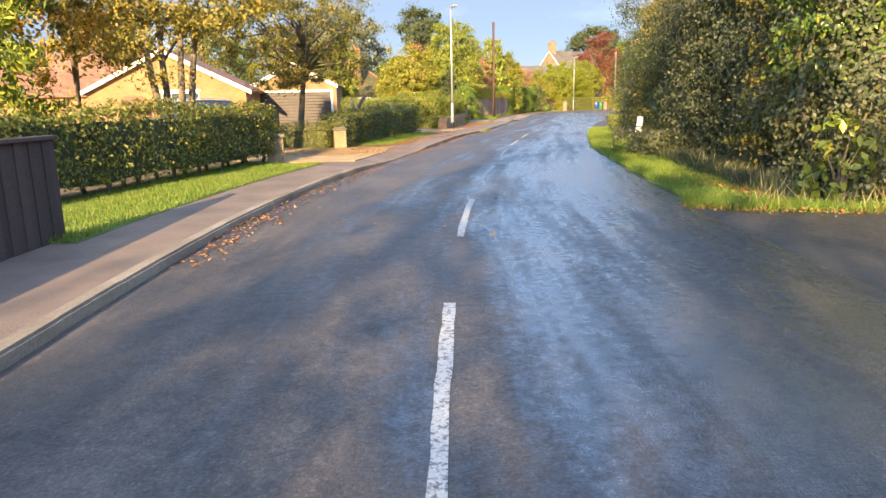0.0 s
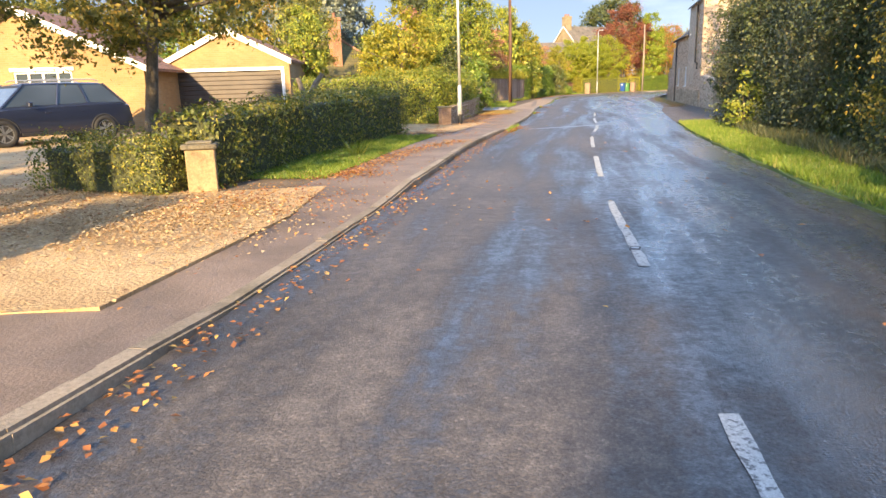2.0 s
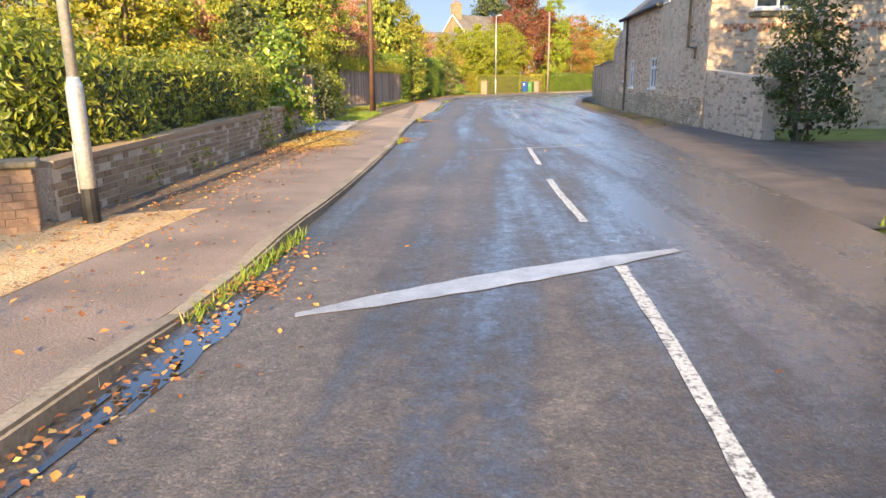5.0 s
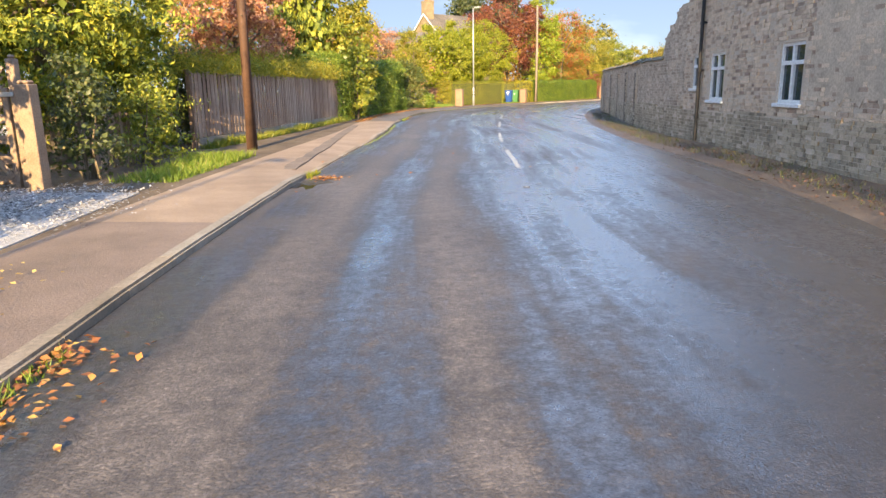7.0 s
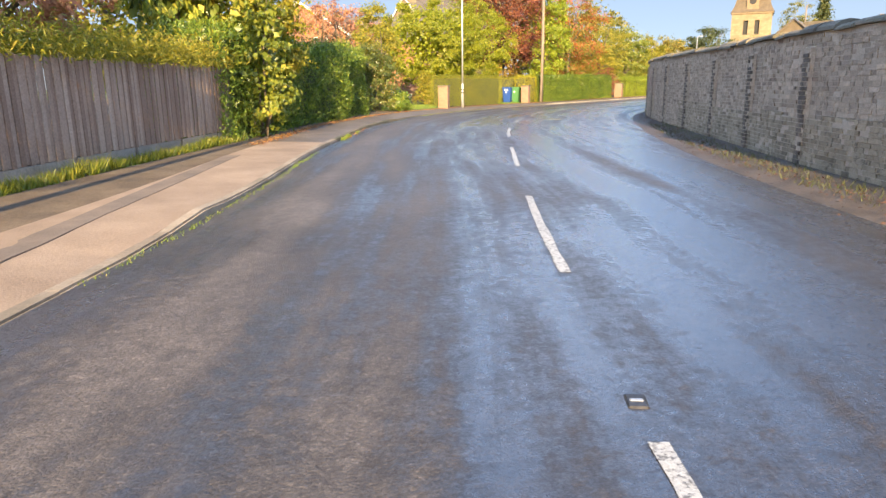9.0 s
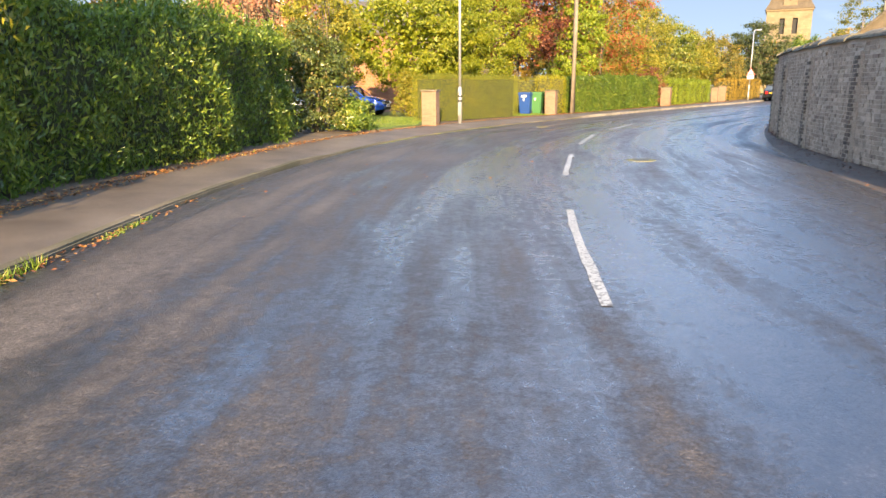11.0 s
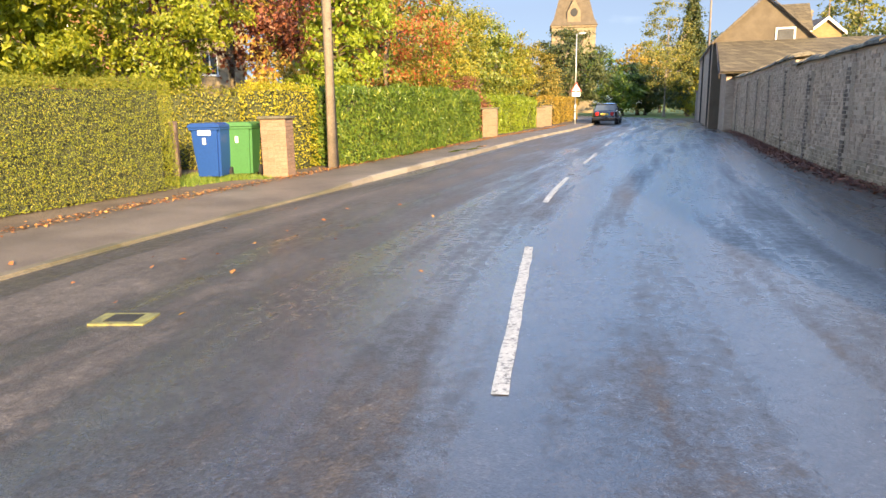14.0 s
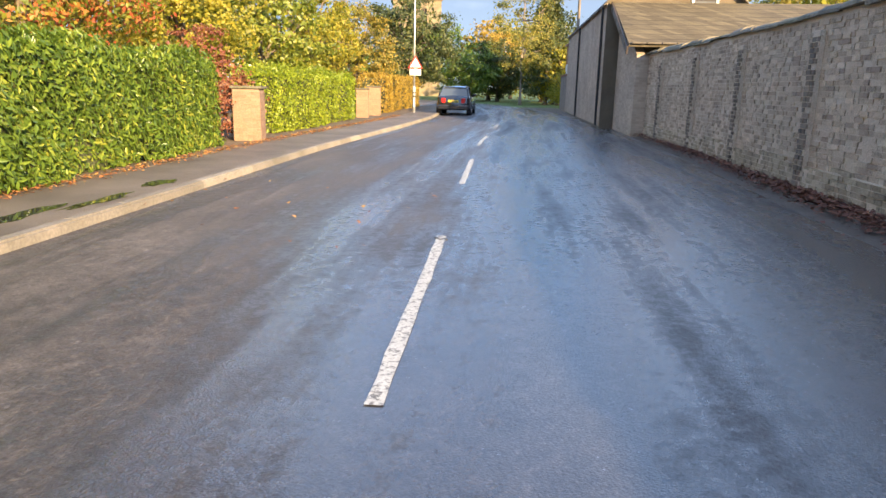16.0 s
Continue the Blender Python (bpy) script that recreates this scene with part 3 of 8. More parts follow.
def unit(v):
    return v / np.maximum(np.linalg.norm(v, axis=1), 1e-9)[:, None]


def leaf_object(name, pts, nrm, size, material, parent=None, aspect=0.5, loose=0.8, droop=0.2, shape="leaf", jitter=0.35, flow=None):
    """One mesh of single leaves: each a folded blade with its own tilt."""
    n = len(pts)
    nrm = unit(nrm + RNG.normal(0, loose, (n, 3)) * np.array([1, 1, 0.8]))
    t = unit(np.cross(nrm, RNG.normal(0, 1, (n, 3))))
    t[:, 2] -= droop
    if flow is not None:
        t = t + np.array(flow)
    t = unit(t)
    b = unit(np.cross(nrm, t))
    up = np.cross(t, b)
    s = (size * RNG.uniform(1 - jitter, 1 + jitter, n))[:, None]
    w = s * aspect
    p = pts - t * s * 0.5
    if shape == "blade":
        v = np.stack([p - b * w * 0.5, p + b * w * 0.5, p + t * s], 1).reshape(-1, 3)
        f = np.arange(n * 3).reshape(-1, 3)
        k = 3
    else:
        v = np.stack([p, p + t * s * 0.45 + b * w * 0.5 + up * s * 0.1, p + t * s, p + t * s * 0.45 - b * w * 0.5 + up * s * 0.1], 1).reshape(-1, 3)
        i = np.arange(n)[:, None] * 4
        f = np.concatenate([i + np.array([[0, 1, 2]]), i + np.array([[0, 2, 3]])], 0)
        k = 3
    me = bpy.data.meshes.new(name)
    me.vertices.add(len(v))
    me.vertices.foreach_set("co", v.ravel())
    me.loops.add(f.size)
    me.loops.foreach_set("vertex_index", f.ravel().astype(np.int32))
    me.polygons.add(len(f))
    me.polygons.foreach_set("loop_start", np.arange(0, f.size, k, dtype=np.int32))
    me.polygons.foreach_set("loop_total", np.full(len(f), k, dtype=np.int32))
    me.materials.append(material)
    me.update(calc_edges=True)
    ob = new(name, me)
    ob.parent = parent
    return ob


def crown_points(n, centre, radii, clumps, clump_r, hollow=0.55, form="round"):
    """Leaf places on many small clumps that fill a crown unevenly."""
    d = unit(RNG.normal(0, 1, (clumps, 3)))
    rad = RNG.uniform(hollow, 1.0, (clumps, 1)) ** 0.7
    c = d * rad
    if form == "cone":
        h = RNG.uniform(-1, 1, clumps) * 0.98
        r = (1 - (h + 1) / 2) * RNG.uniform(0.55, 1.0, clumps) + 0.06
        a = RNG.uniform(0, 2 * math.pi, clumps)
        c = np.stack([r * np.cos(a), r * np.sin(a), h], 1)
    elif form == "column":
        h = RNG.uniform(-1, 1, clumps)
        r = np.sqrt(np.clip(1 - np.abs(h) ** 3, 0.02, 1)) * RNG.uniform(0.6, 1.0, clumps)
        a = RNG.uniform(0, 2 * math.pi, clumps)
        c = np.stack([r * np.cos(a), r * np.sin(a), h], 1)
    elif form == "dome":
        c[:, 2] = np.abs(c[:, 2]) * 1.6 - 0.6
    cs = RNG.uniform(0.6, 1.3, clumps) * clump_r
    k = RNG.integers(0, clumps, n)
    o = unit(RNG.normal(0, 1, (n, 3)))
    rr = np.abs(RNG.normal(0.55, 0.35, (n, 1)))
    uneven = RNG.uniform(0.5, 1.7, (clumps, 3)) * np.array([1, 1, 0.7])
    p = c[k] * np.array(radii) + o * rr * cs[k][:, None] * uneven[k]
    nrm = unit(0.5 * o + 0.8 * unit(c[k]) + np.array([0, 0, 0.35]))
    return p + np.array(centre), nrm, c * np.array(radii) + np.array(centre)


def tree(name, x, y, h, radii, material, label, n=9000, leaf=0.12, trunk=0.16, clumps=60, clump_r=0.7, form="round", base=None, stems=1, lean=0.0, z=0.1, aspect=0.55, hollow=0.55, limbs=14, droop=0.2, bark=None, group="", core=0.42, dense=1.4, shape="leaf"):
    """A tree or tall shrub: tapered trunk with limbs that reach into a crown of clumps of leaves."""
    ob = thing(name, x, y, z, 0, label, "tree", group)
    cz = (base if base is not None else h - 2 * radii[2]) + radii[2]
    pts, nrm, cc = crown_points(int(n * dense), (0, 0, cz), radii, clumps, clump_r, hollow, form)
    keep = pts[:, 2] > 0.05
    leaf_object("crown", pts[keep], nrm[keep], leaf * 1.08, material, ob, aspect, 0.7, droop, shape)
    if core:
        m = int(len(pts) * 0.1)
        q = unit(RNG.normal(0, 1, (m, 3))) * RNG.uniform(0, 0.72, (m, 1)) ** 0.5
        if form == "cone":
            q[:, :2] *= (0.55 - 0.5 * q[:, 2:3])
        q = q * np.array(radii) + np.array((0, 0, cz))
        q[:, 2] = np.maximum(q[:, 2], 0.15)
        leaf_object("inner_foliage", q, RNG.normal(0, 1, (m, 3)), leaf * 1.45, material, ob, 0.75, 0.7, droop)
    bm = bmesh.new()
    tops = []
    for s in range(stems):
        a = 2 * math.pi * s / stems + 0.7
        r0 = 0.0 if stems == 1 else 0.22
        foot = Vector((r0 * math.cos(a), r0 * math.sin(a), -0.15))
        spread = lean if stems == 1 else 0.5
        mid = foot + Vector((spread * math.cos(a) * 0.6, spread * math.sin(a) * 0.6, cz * 0.55))
        top = foot + Vector((spread * math.cos(a) * 1.4, spread * math.sin(a) * 1.4, cz + radii[2] * 0.45))
        tube(bm, [foot, foot + Vector((0, 0, 0.3)), mid, (mid + top) / 2 + Vector((0.08, -0.05, 0)), top], [trunk * 1.5, trunk, trunk * 0.75, trunk * 0.45, trunk * 0.12], 8)
        tops.append((mid, top))
    for i in range(limbs):
        mid, top = tops[i % stems]
        end = Vector(cc[RNG.integers(0, len(cc))])
        f = RNG.uniform(0.0, 0.7)
        start = mid.lerp(top, f)
        if end.z < start.z - 0.5 and form != "cone":
            end.z = start.z + 0.3
        knee = start.lerp(end, 0.5) + Vector((0, 0, RNG.uniform(-0.1, 0.25) * (end - start).length))
        tube(bm, [start, knee, end], [trunk * 0.42, trunk * 0.25, trunk * 0.07], 5)
    part("trunk", bm, bark or BARK, ob, smooth=True)
    return ob


def shrub(name, x, y, radii, material, label, n=2500, leaf=0.08, z=0.1, clumps=40, clump_r=0.25, form="dome", aspect=0.55, category="shrub", droop=0.1):
    """A bush that stands on the ground, with stems inside."""
    ob = thing(name, x, y, z, 0, label, category)
    pts, nrm, cc = crown_points(n, (0, 0, radii[2] * 0.6), (radii[0], radii[1], radii[2] * 0.8), clumps, clump_r, 0.5, form)
    pts[:, 2] = np.maximum(pts[:, 2], 0.02 + RNG.uniform(0, 0.08, len(pts)))
    leaf_object("foliage", pts, nrm, leaf, material, ob, aspect, 0.7, droop)
    if n > 800:
        m = n // 7
        q = unit(RNG.normal(0, 1, (m, 3))) * RNG.uniform(0, 0.8, (m, 1)) ** 0.5 * np.array(radii) * np.array((1, 1, 0.75))
        q[:, 2] = np.maximum(q[:, 2] + radii[2] * 0.6, 0.06)
        leaf_object("inner_foliage", q, RNG.normal(0, 1, (m, 3)), leaf * 1.45, material, ob, 0.75, 0.7, 0.1)
    for i in range(7):
        bm = bmesh.new()
        e = Vector(cc[i % len(cc)]) * 0.92
        e.z = max(e.z, 0.2)
        tube(bm, [(RNG.normal(0, 0.08), RNG.normal(0, 0.08), -0.06), (e.x * 0.4, e.y * 0.4, e.z * 0.6), e], [0.03, 0.02, 0.006], 5)
        part("stem", bm, BARK, ob)
    return ob


def hedge(name, line, height, thick, material, label, dens=260, leaf=0.07, z=0.1, bare=0.0, wob=0.08, aspect=0.5, side=1, round_top=0.12, loose=0.6, top_var=0.05, height2=None, shape="leaf", flow=None):
    """A clipped hedge. line: its foot on the road side; thick: how deep it is on the side away from the road; bare: height of bare stems."""
    line = smooth_line(line, 0.5)
    back = offset(line, thick * side)
    n = len(line)
    ox, oy = line[0]
    ob = thing(name, ox, oy, z, 0, label, "hedge")
    hh = np.linspace(height, height2 if height2 else height, n)
    line, back = line - (ox, oy), back - (ox, oy)
    # the twiggy inside as a solid core, coloured dark for the shade within
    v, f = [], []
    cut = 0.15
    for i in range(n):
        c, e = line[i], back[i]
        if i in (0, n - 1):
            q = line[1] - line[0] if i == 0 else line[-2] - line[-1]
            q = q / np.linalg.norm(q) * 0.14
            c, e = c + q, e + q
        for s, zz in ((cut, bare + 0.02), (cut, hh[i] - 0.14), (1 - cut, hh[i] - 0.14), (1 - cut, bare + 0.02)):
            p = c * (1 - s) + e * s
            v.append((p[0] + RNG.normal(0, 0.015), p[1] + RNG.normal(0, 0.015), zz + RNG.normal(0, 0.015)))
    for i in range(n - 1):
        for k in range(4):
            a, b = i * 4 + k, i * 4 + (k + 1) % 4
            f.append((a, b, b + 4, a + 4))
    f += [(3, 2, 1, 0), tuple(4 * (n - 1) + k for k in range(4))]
    twigs = mesh_object("inside", v, f, SHADED_TWIGS)
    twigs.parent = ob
    # leaves over front, top, back and ends
    run = np.linalg.norm(np.diff(line, axis=0), axis=1).sum()
    P, N = [], []

    def along(u):
        q = u * (n - 1)
        i = np.clip(q.astype(int), 0, n - 2)
        w = (q - i)[:, None]
        return line[i] * (1 - w) + line[i + 1] * w, back[i] * (1 - w) + back[i + 1] * w, hh[i]
    for face, area in (("front", run * height), ("top", run * thick * (0.25 if height > 3 else 1.0)), ("back", run * height * (0.06 if height > 2 else 0.3)), ("end", thick * height), ("start", thick * height)):
        m = int(area * dens)
        u, s = RNG.uniform(0, 1, m), RNG.uniform(0, 1, m)
        if face == "end":
            u = np.ones(m) * 0.9999
        if face == "start":
            u = np.zeros(m)
        c, e, h_ = along(u)
        out = unit(np.c_[c - e, np.zeros(m)])
        t = np.c_[-out[:, 1], out[:, 0], np.zeros(m)]
        if face in ("front", "back"):
            zz = bare + s * (h_ - bare)
            edge = np.clip((zz - (h_ - round_top)) / round_top, 0, 1) ** 2 * round_top * 0.8
            base = np.c_[c if face == "front" else e, zz]
            nn = out if face == "front" else -out
            p = base - nn * edge[:, None]
        elif face == "top":
            w = s[:, None]
            p = np.c_[c * (1 - w) + e * w, h_ + RNG.normal(0, top_var, m)]
            nn = np.tile((0, 0, 1.0), (m, 1)) + 0.15 * out
        else:
            w = s[:, None]
            p = np.c_[c * (1 - w) + e * w, bare + RNG.uniform(0, 1, m) * (h_ - bare)]
            sg = 1.0 if face == "end" else -1.0
            g = line[-1] - line[-2] if face == "end" else line[1] - line[0]
            nn = np.tile(np.r_[g / np.linalg.norm(g) * sg, 0.0], (m, 1))
        wave = np.array([noise.noise((a[0] * 0.9 + ox, a[1] * 0.9 + oy, a[2] * 0.9)) + 0.9 * noise.noise((a[0] * 0.33 + oy, a[1] * 0.33, a[2] * 0.4)) for a in p]) * wob * 1.6
        p = p + nn * (wave + RNG.normal(0, wob * 0.45, m) - 0.02)[:, None]
        P.append(p)
        N.append(nn)
    P, N = np.concatenate(P), np.concatenate(N)
    P[:, 2] = np.maximum(P[:, 2], 0.02)
    leaf_object("leaves", P, N, leaf, material, ob, aspect, loose, 0.1, shape, flow=flow)
    if bare > 0.1:
        for i in range(1, n - 1, 2):
            for s in (0.3, 0.65):
                p = line[i] * (1 - s) + back[i] * s
                bm = bmesh.new()
                a, b_ = RNG.normal(0, 0.1, 2)
                tube(bm, [(p[0], p[1], -0.1), (p[0] + a * 0.5, p[1] + b_ * 0.5, bare * 0.6), (p[0] + a, p[1] + b_, bare + 0.25)], [0.05, 0.04, 0.03], 6)
                tube(bm, [(p[0] + a * 0.5, p[1] + b_ * 0.5, bare * 0.6), (p[0] - a, p[1] - b_ + 0.15, bare + 0.25)], [0.03, 0.02], 5)
                part("stem", bm, BARK, ob)
    return ob


def scatter(name, outline_pts, n, size, material, label, category, z=0.1, flat=True, aspect=0.7, lift=0.012, heap=0.015):
    """Loose leaves on the ground, round the given places (x, y, spread)."""
    spots = np.array(outline_pts, float)
    k = RNG.integers(0, len(spots), n)
    nxt = np.minimum(k + 1, len(spots) - 1)
    close = (np.linalg.norm(spots[nxt, :2] - spots[k, :2], axis=1) < 7)[:, None]
    centre = np.where(close, spots[k, :2] + (spots[nxt, :2] - spots[k, :2]) * RNG.uniform(0, 1, (n, 1)), spots[k, :2])
    p = np.c_[centre + RNG.normal(0, 1, (n, 2)) * spots[k, 2:3], np.full(n, z + lift) + RNG.uniform(0, heap, n)]
    ob = leaf_object(name, p, np.tile((0, 0, 1.0), (n, 1)), size, material, None, aspect, 0.22, 0.0)
    return tagged(ob, label, category, kind="stuff")


def grass(name, left, right, n, height, label, z=0.1, material=None, sel=None):
    """Grass blades between two lines."""
    m = len(left)
    q = RNG.uniform(0, m - 1.001, n)
    i = q.astype(int)
    w = (q - i)[:, None]
    s = RNG.uniform(0, 1, (n, 1))
    p = (left[i] * (1 - w) + left[i + 1] * w) * (1 - s) + (right[i] * (1 - w) + right[i + 1] * w) * s
    tall = np.array([0.75 + 0.7 * noise.noise((a[0] * 0.7, a[1] * 0.7, 3.0)) for a in p])
    hgt = np.maximum(0.25, tall + RNG.normal(0, 0.2, n)) * height
    lean = RNG.normal(0, 0.45, (n, 2)) * hgt[:, None]
    side = unit(np.c_[RNG.normal(0, 1, (n, 2)), np.zeros(n)]) * 0.006 * (1 + height * 4)
    b = np.c_[p, np.full(n, z - 0.01)]
    tip = np.c_[p + lean, z + hgt]
    v = np.stack([b - side, b + side, tip], 1).reshape(-1, 3)
    f = np.arange(3 * n, dtype=np.int32)
    me = bpy.data.meshes.new(name)
    me.vertices.add(3 * n)
    me.vertices.foreach_set("co", v.ravel())
    me.loops.add(3 * n)
    me.loops.foreach_set("vertex_index", f)
    me.polygons.add(n)
    me.polygons.foreach_set("loop_start", np.arange(0, 3 * n, 3, dtype=np.int32))
    me.polygons.foreach_set("loop_total", np.full(n, 3, dtype=np.int32))
    me.materials.append(material or GRASS)
    me.update(calc_edges=True)
    return tagged(new(name, me), label, "grass", kind="stuff")


# ---- the setting: road, kerb, footway, land ----
KERB = smooth_line([(-2.9, -60), (-2.6, -20), (-2.4, 0), (-2.2, 7), (-1.75, 11), (-1.2, 14), (-0.2, 18), (0.7, 21.8), (1.3, 24.3), (2.2, 28.2), (3.3, 32), (4.8, 37), (6.7, 44.5), (7.45, 48), (8.4, 52), (10.0, 57.8), (11.8, 64), (13.1, 69.5), (14.2, 73.3), (15.5, 77.7), (17.0, 81.3), (19.2, 85.6), (22.0, 89.4), (25.7, 93.2), (30.5, 97.2), (36.8, 102.4), (43.5, 108), (50.4, 113.3), (57, 118.6), (64, 125.0), (70.5, 132.3), (76, 140.5), (80.5, 150), (84, 166)], 1.0)
EDGE = smooth_line([(3.6, -60), (3.6, -20), (3.6, 0), (3.8, 7), (4.4, 12), (5.2, 17), (5.9, 21), (7.0, 25.4), (8.2, 30), (9.5, 34.2), (10.8, 38.4), (13.0, 45), (14.8, 49.5), (16.2, 53.8), (17.5, 58.8), (19.8, 65.5), (22.5, 71.8), (25.2, 77.2), (27.6, 81.3), (30.9, 85.7), (34, 89.2), (38, 93.4), (43, 97.7), (49, 102.4), (60, 111.6), (68, 119.3), (75, 127.5), (81, 136.5), (86, 147.5), (90, 164)], 1.0)
N = 240


def ragged(line, amp, seed=0.0):
    """The line with an uneven edge."""
    w = np.array([noise.noise((p[0] * 0.9, p[1] * 0.9, seed)) + 0.6 * noise.noise((p[0] * 2.7, p[1] * 2.7, seed + 4)) for p in line]) * amp
    g = np.gradient(line, axis=0)
    g /= np.linalg.norm(g, axis=1)[:, None]
    return line + np.stack([-g[:, 1], g[:, 0]], 1) * w[:, None]


KL, EL = resample(KERB, N), resample(EDGE, N)
tagged(mesh_object("ground", [(-1500, -1500, -0.03), (1500, -1500, -0.03), (1500, 1500, -0.03), (-1500, 1500, -0.03)], [(0, 1, 2, 3)], TURF), "rough grass land round the road", "ground", kind="structure")
strip("road", KL, EL, -0.25, 0.0, ROAD, "worn damp asphalt road with wet wheel tracks", "road", 8, crown=0.035)
slab("side_road", [(3.1, -3.5), (40, -6), (40, 5.0), (9.5, 6.6), (6.2, 8.0), (4.6, 8.7), (3.4, 8.9)], -0.2, 0.002, ROAD, "dark asphalt mouth of a side road", "road")
PAVE = 1.5
FRONT, BACKP = offset(KERB, 0.12), offset(KERB, PAVE)
DROPS = ((15.8, 22.3, 0.07), (33.0, 36.0, 0.065), (37.0, 53.3, 0.03), (53.4, 62.5, 0.088), (62.5, 81.5, 0.035), (81.5, 97.5, 0.075))


def dropped(y):
    """How far kerb and footway edge are let down, above all at the crossings."""
    return max(d * min(1.0, max(0.0, (y - a) / 1.1), max(0.0, (b - y) / 1.1)) if a < y < b else 0.0 for a, b, d in DROPS)


def footway_sag(p):
    """How far the footway lies below its back edge at a point."""
    gap = np.linalg.norm(FRONT - p, axis=1)
    i = int(gap.argmin())
    k = max(0.0, 1.0 - float(gap[i]) / (PAVE - 0.12))
    k0, f = int(k * 4), k * 4 - int(k * 4)
    return dropped(FRONT[i][1]) * ((k0 / 4) ** 2 * (1 - f) + (min(4, k0 + 1) / 4) ** 2 * f)


for a, b, m, lab in ((-70, 49, FOOTWAY, "worn brown asphalt footway with fallen leaves"), (49, 71, SUNLIT_FOOTWAY, "pinkish worn footway beside a board fence, coloured paler for sunlight"), (71, 200, DAMP_FOOTWAY, "worn damp brown asphalt footway below hedges")):
    i0, i1 = np.searchsorted(FRONT[:, 1], a), np.searchsorted(FRONT[:, 1], b) + 1
    strip("pavement", BACKP[i0:i1], FRONT[i0:i1], -0.1, 0.10, m, lab, "pavement", 4, dip=[dropped(p[1]) for p in FRONT[i0:i1]])
LAND = offset(KERB, 70.0)
strip("front_gardens", LAND, BACKP, -0.1, 0.09, SOIL, "earth of the front gardens beside the footway", "ground", 4)
rv = at_y(EDGE, 8.6, 35.5)
rvf = smooth_line(rv[::4], 0.25)
strip("verge", ragged(rvf, 0.1), offset(rvf, -6.0), -0.1, 0.035, TURF, "grass verge below the hedgerow", "ground", 3)
for a, b in ((7.0, 16.9), (22.6, 32.0)):
    lv = at_y(BACKP, a, b)
    strip("grass_strip", offset(lv, 2.2), offset(lv, -0.28 if a < 10 else -0.1), 0.0, 0.108, TURF, "mown grass strip between footway and hedge", "ground", 2)
slab("gravel_drive", [(-2.6, 16.9), (-1.2, 17.0), (-0.5, 20.0), (-0.35, 22.2), (-2.0, 22.0), (-4.6, 23.0), (-5.0, 30), (-3.2, 42.6), (-17, 42.6), (-17, 30), (-8, 20)], 0.0, 0.106, GRAVEL, "golden gravel drive strewn with leaves", "driveway")
slab("second_drive", [(1.1, 32.9), (2.2, 32.6), (3.7, 37.4), (2.4, 37.2), (-6, 40), (-8, 34)], 0.0, 0.104, GRAVEL, "gravel drive covered with fallen leaves", "driveway")
slab("gate_apron", [(5.0, 49.4), (5.9, 48.4), (6.6, 52.3), (5.4, 52.7), (3.5, 53.3), (0, 56), (-2, 50)], 0.0, 0.104, GREY_GRAVEL, "pale grey gravel in front of a gate", "driveway")
slab("front_lawn", [(18.4, 90.6), (19.9, 90.0), (21.6, 92.0), (22.4, 94.2), (26, 106), (10, 106), (14, 94)], 0.0, 0.112, TURF, "sunlit front lawn with parked cars", "lawn")
slab("forecourt", [(11.4, 35.0), (14.4, 43.0), (15.0, 45.6), (15.4, 46.4), (14.8, 43.2), (24, 40), (24, 34)], -0.05, 0.015, MUD, "bare earth forecourt beside the cottage", "ground")
wv = at_y(EDGE, 34.6, 130)
wvf = smooth_line(wv[::4], 0.25)
strip("gutter", ragged(offset(wvf, 0.22), 0.22), offset(wvf, -2.6), -0.1, 0.02, MUD, "muddy strip with leaves along the foot of the wall", "ground", 4, feather=0.035)

# kerb stones, each a stone of its own
kerb = tagged(new("kerb"), "concrete kerb stones, worn and mossy", "kerb", kind="structure")
kline = resample(KERB, int(np.linalg.norm(np.diff(KERB, axis=0), axis=1).sum() / 0.915))
kb = bmesh.new()
box(kb, -0.065, 0.065, -0.455, 0.455, -0.15, 0.105)
bmesh.ops.bevel(kb, geom=[e for e in kb.edges if abs(e.verts[0].co.y - e.verts[1].co.y) > 0.5 and e.verts[0].co.x > 0 and e.verts[0].co.z > 0], offset=0.022, segments=2, affect="EDGES")
kme = bpy.data.meshes.new("kerb_stone")
kb.to_mesh(kme)
kb.free()
kme.materials.append(CONCRETE)
kme_old = kme.copy()
kme_old.materials[0] = OLD_KERB
kme_moss = kme.copy()
kme_moss.materials[0] = pieces_mat("damp_mossy_kerb", [(0.0, (0.13, 0.115, 0.075)), (1.0, (0.22, 0.185, 0.13))], dirt=(0.07, 0.075, 0.03), dirty=0.85)
for a, b in zip(kline, kline[1:]):
    if not -6 < a[1] < 125:
        continue
    d = b - a
    o = new("kerb_stone", kme if a[1] > 97.0 or 48 < a[1] < 53 else kme_moss if 72.0 < a[1] < 97.0 else kme_old)
    mid = (a + b) / 2 + np.array([-d[1], d[0]]) / np.linalg.norm(d) * 0.07
    low = -(dropped(a[1]) + dropped(b[1])) / 2
    pitch = math.degrees(math.atan((dropped(a[1]) - dropped(b[1])) / np.linalg.norm(d)))
    o.matrix_world = pose(mid[0], mid[1], low + random.uniform(-0.002, 0.002), pitch + random.uniform(-0.15, 0.15), random.uniform(-1, 1), math.degrees(math.atan2(d[1], d[0])) - 90 + random.uniform(-0.4, 0.4)) @ Matrix.Diagonal((1, np.linalg.norm(d) / 0.908, 1, 1))
    o.parent = kerb

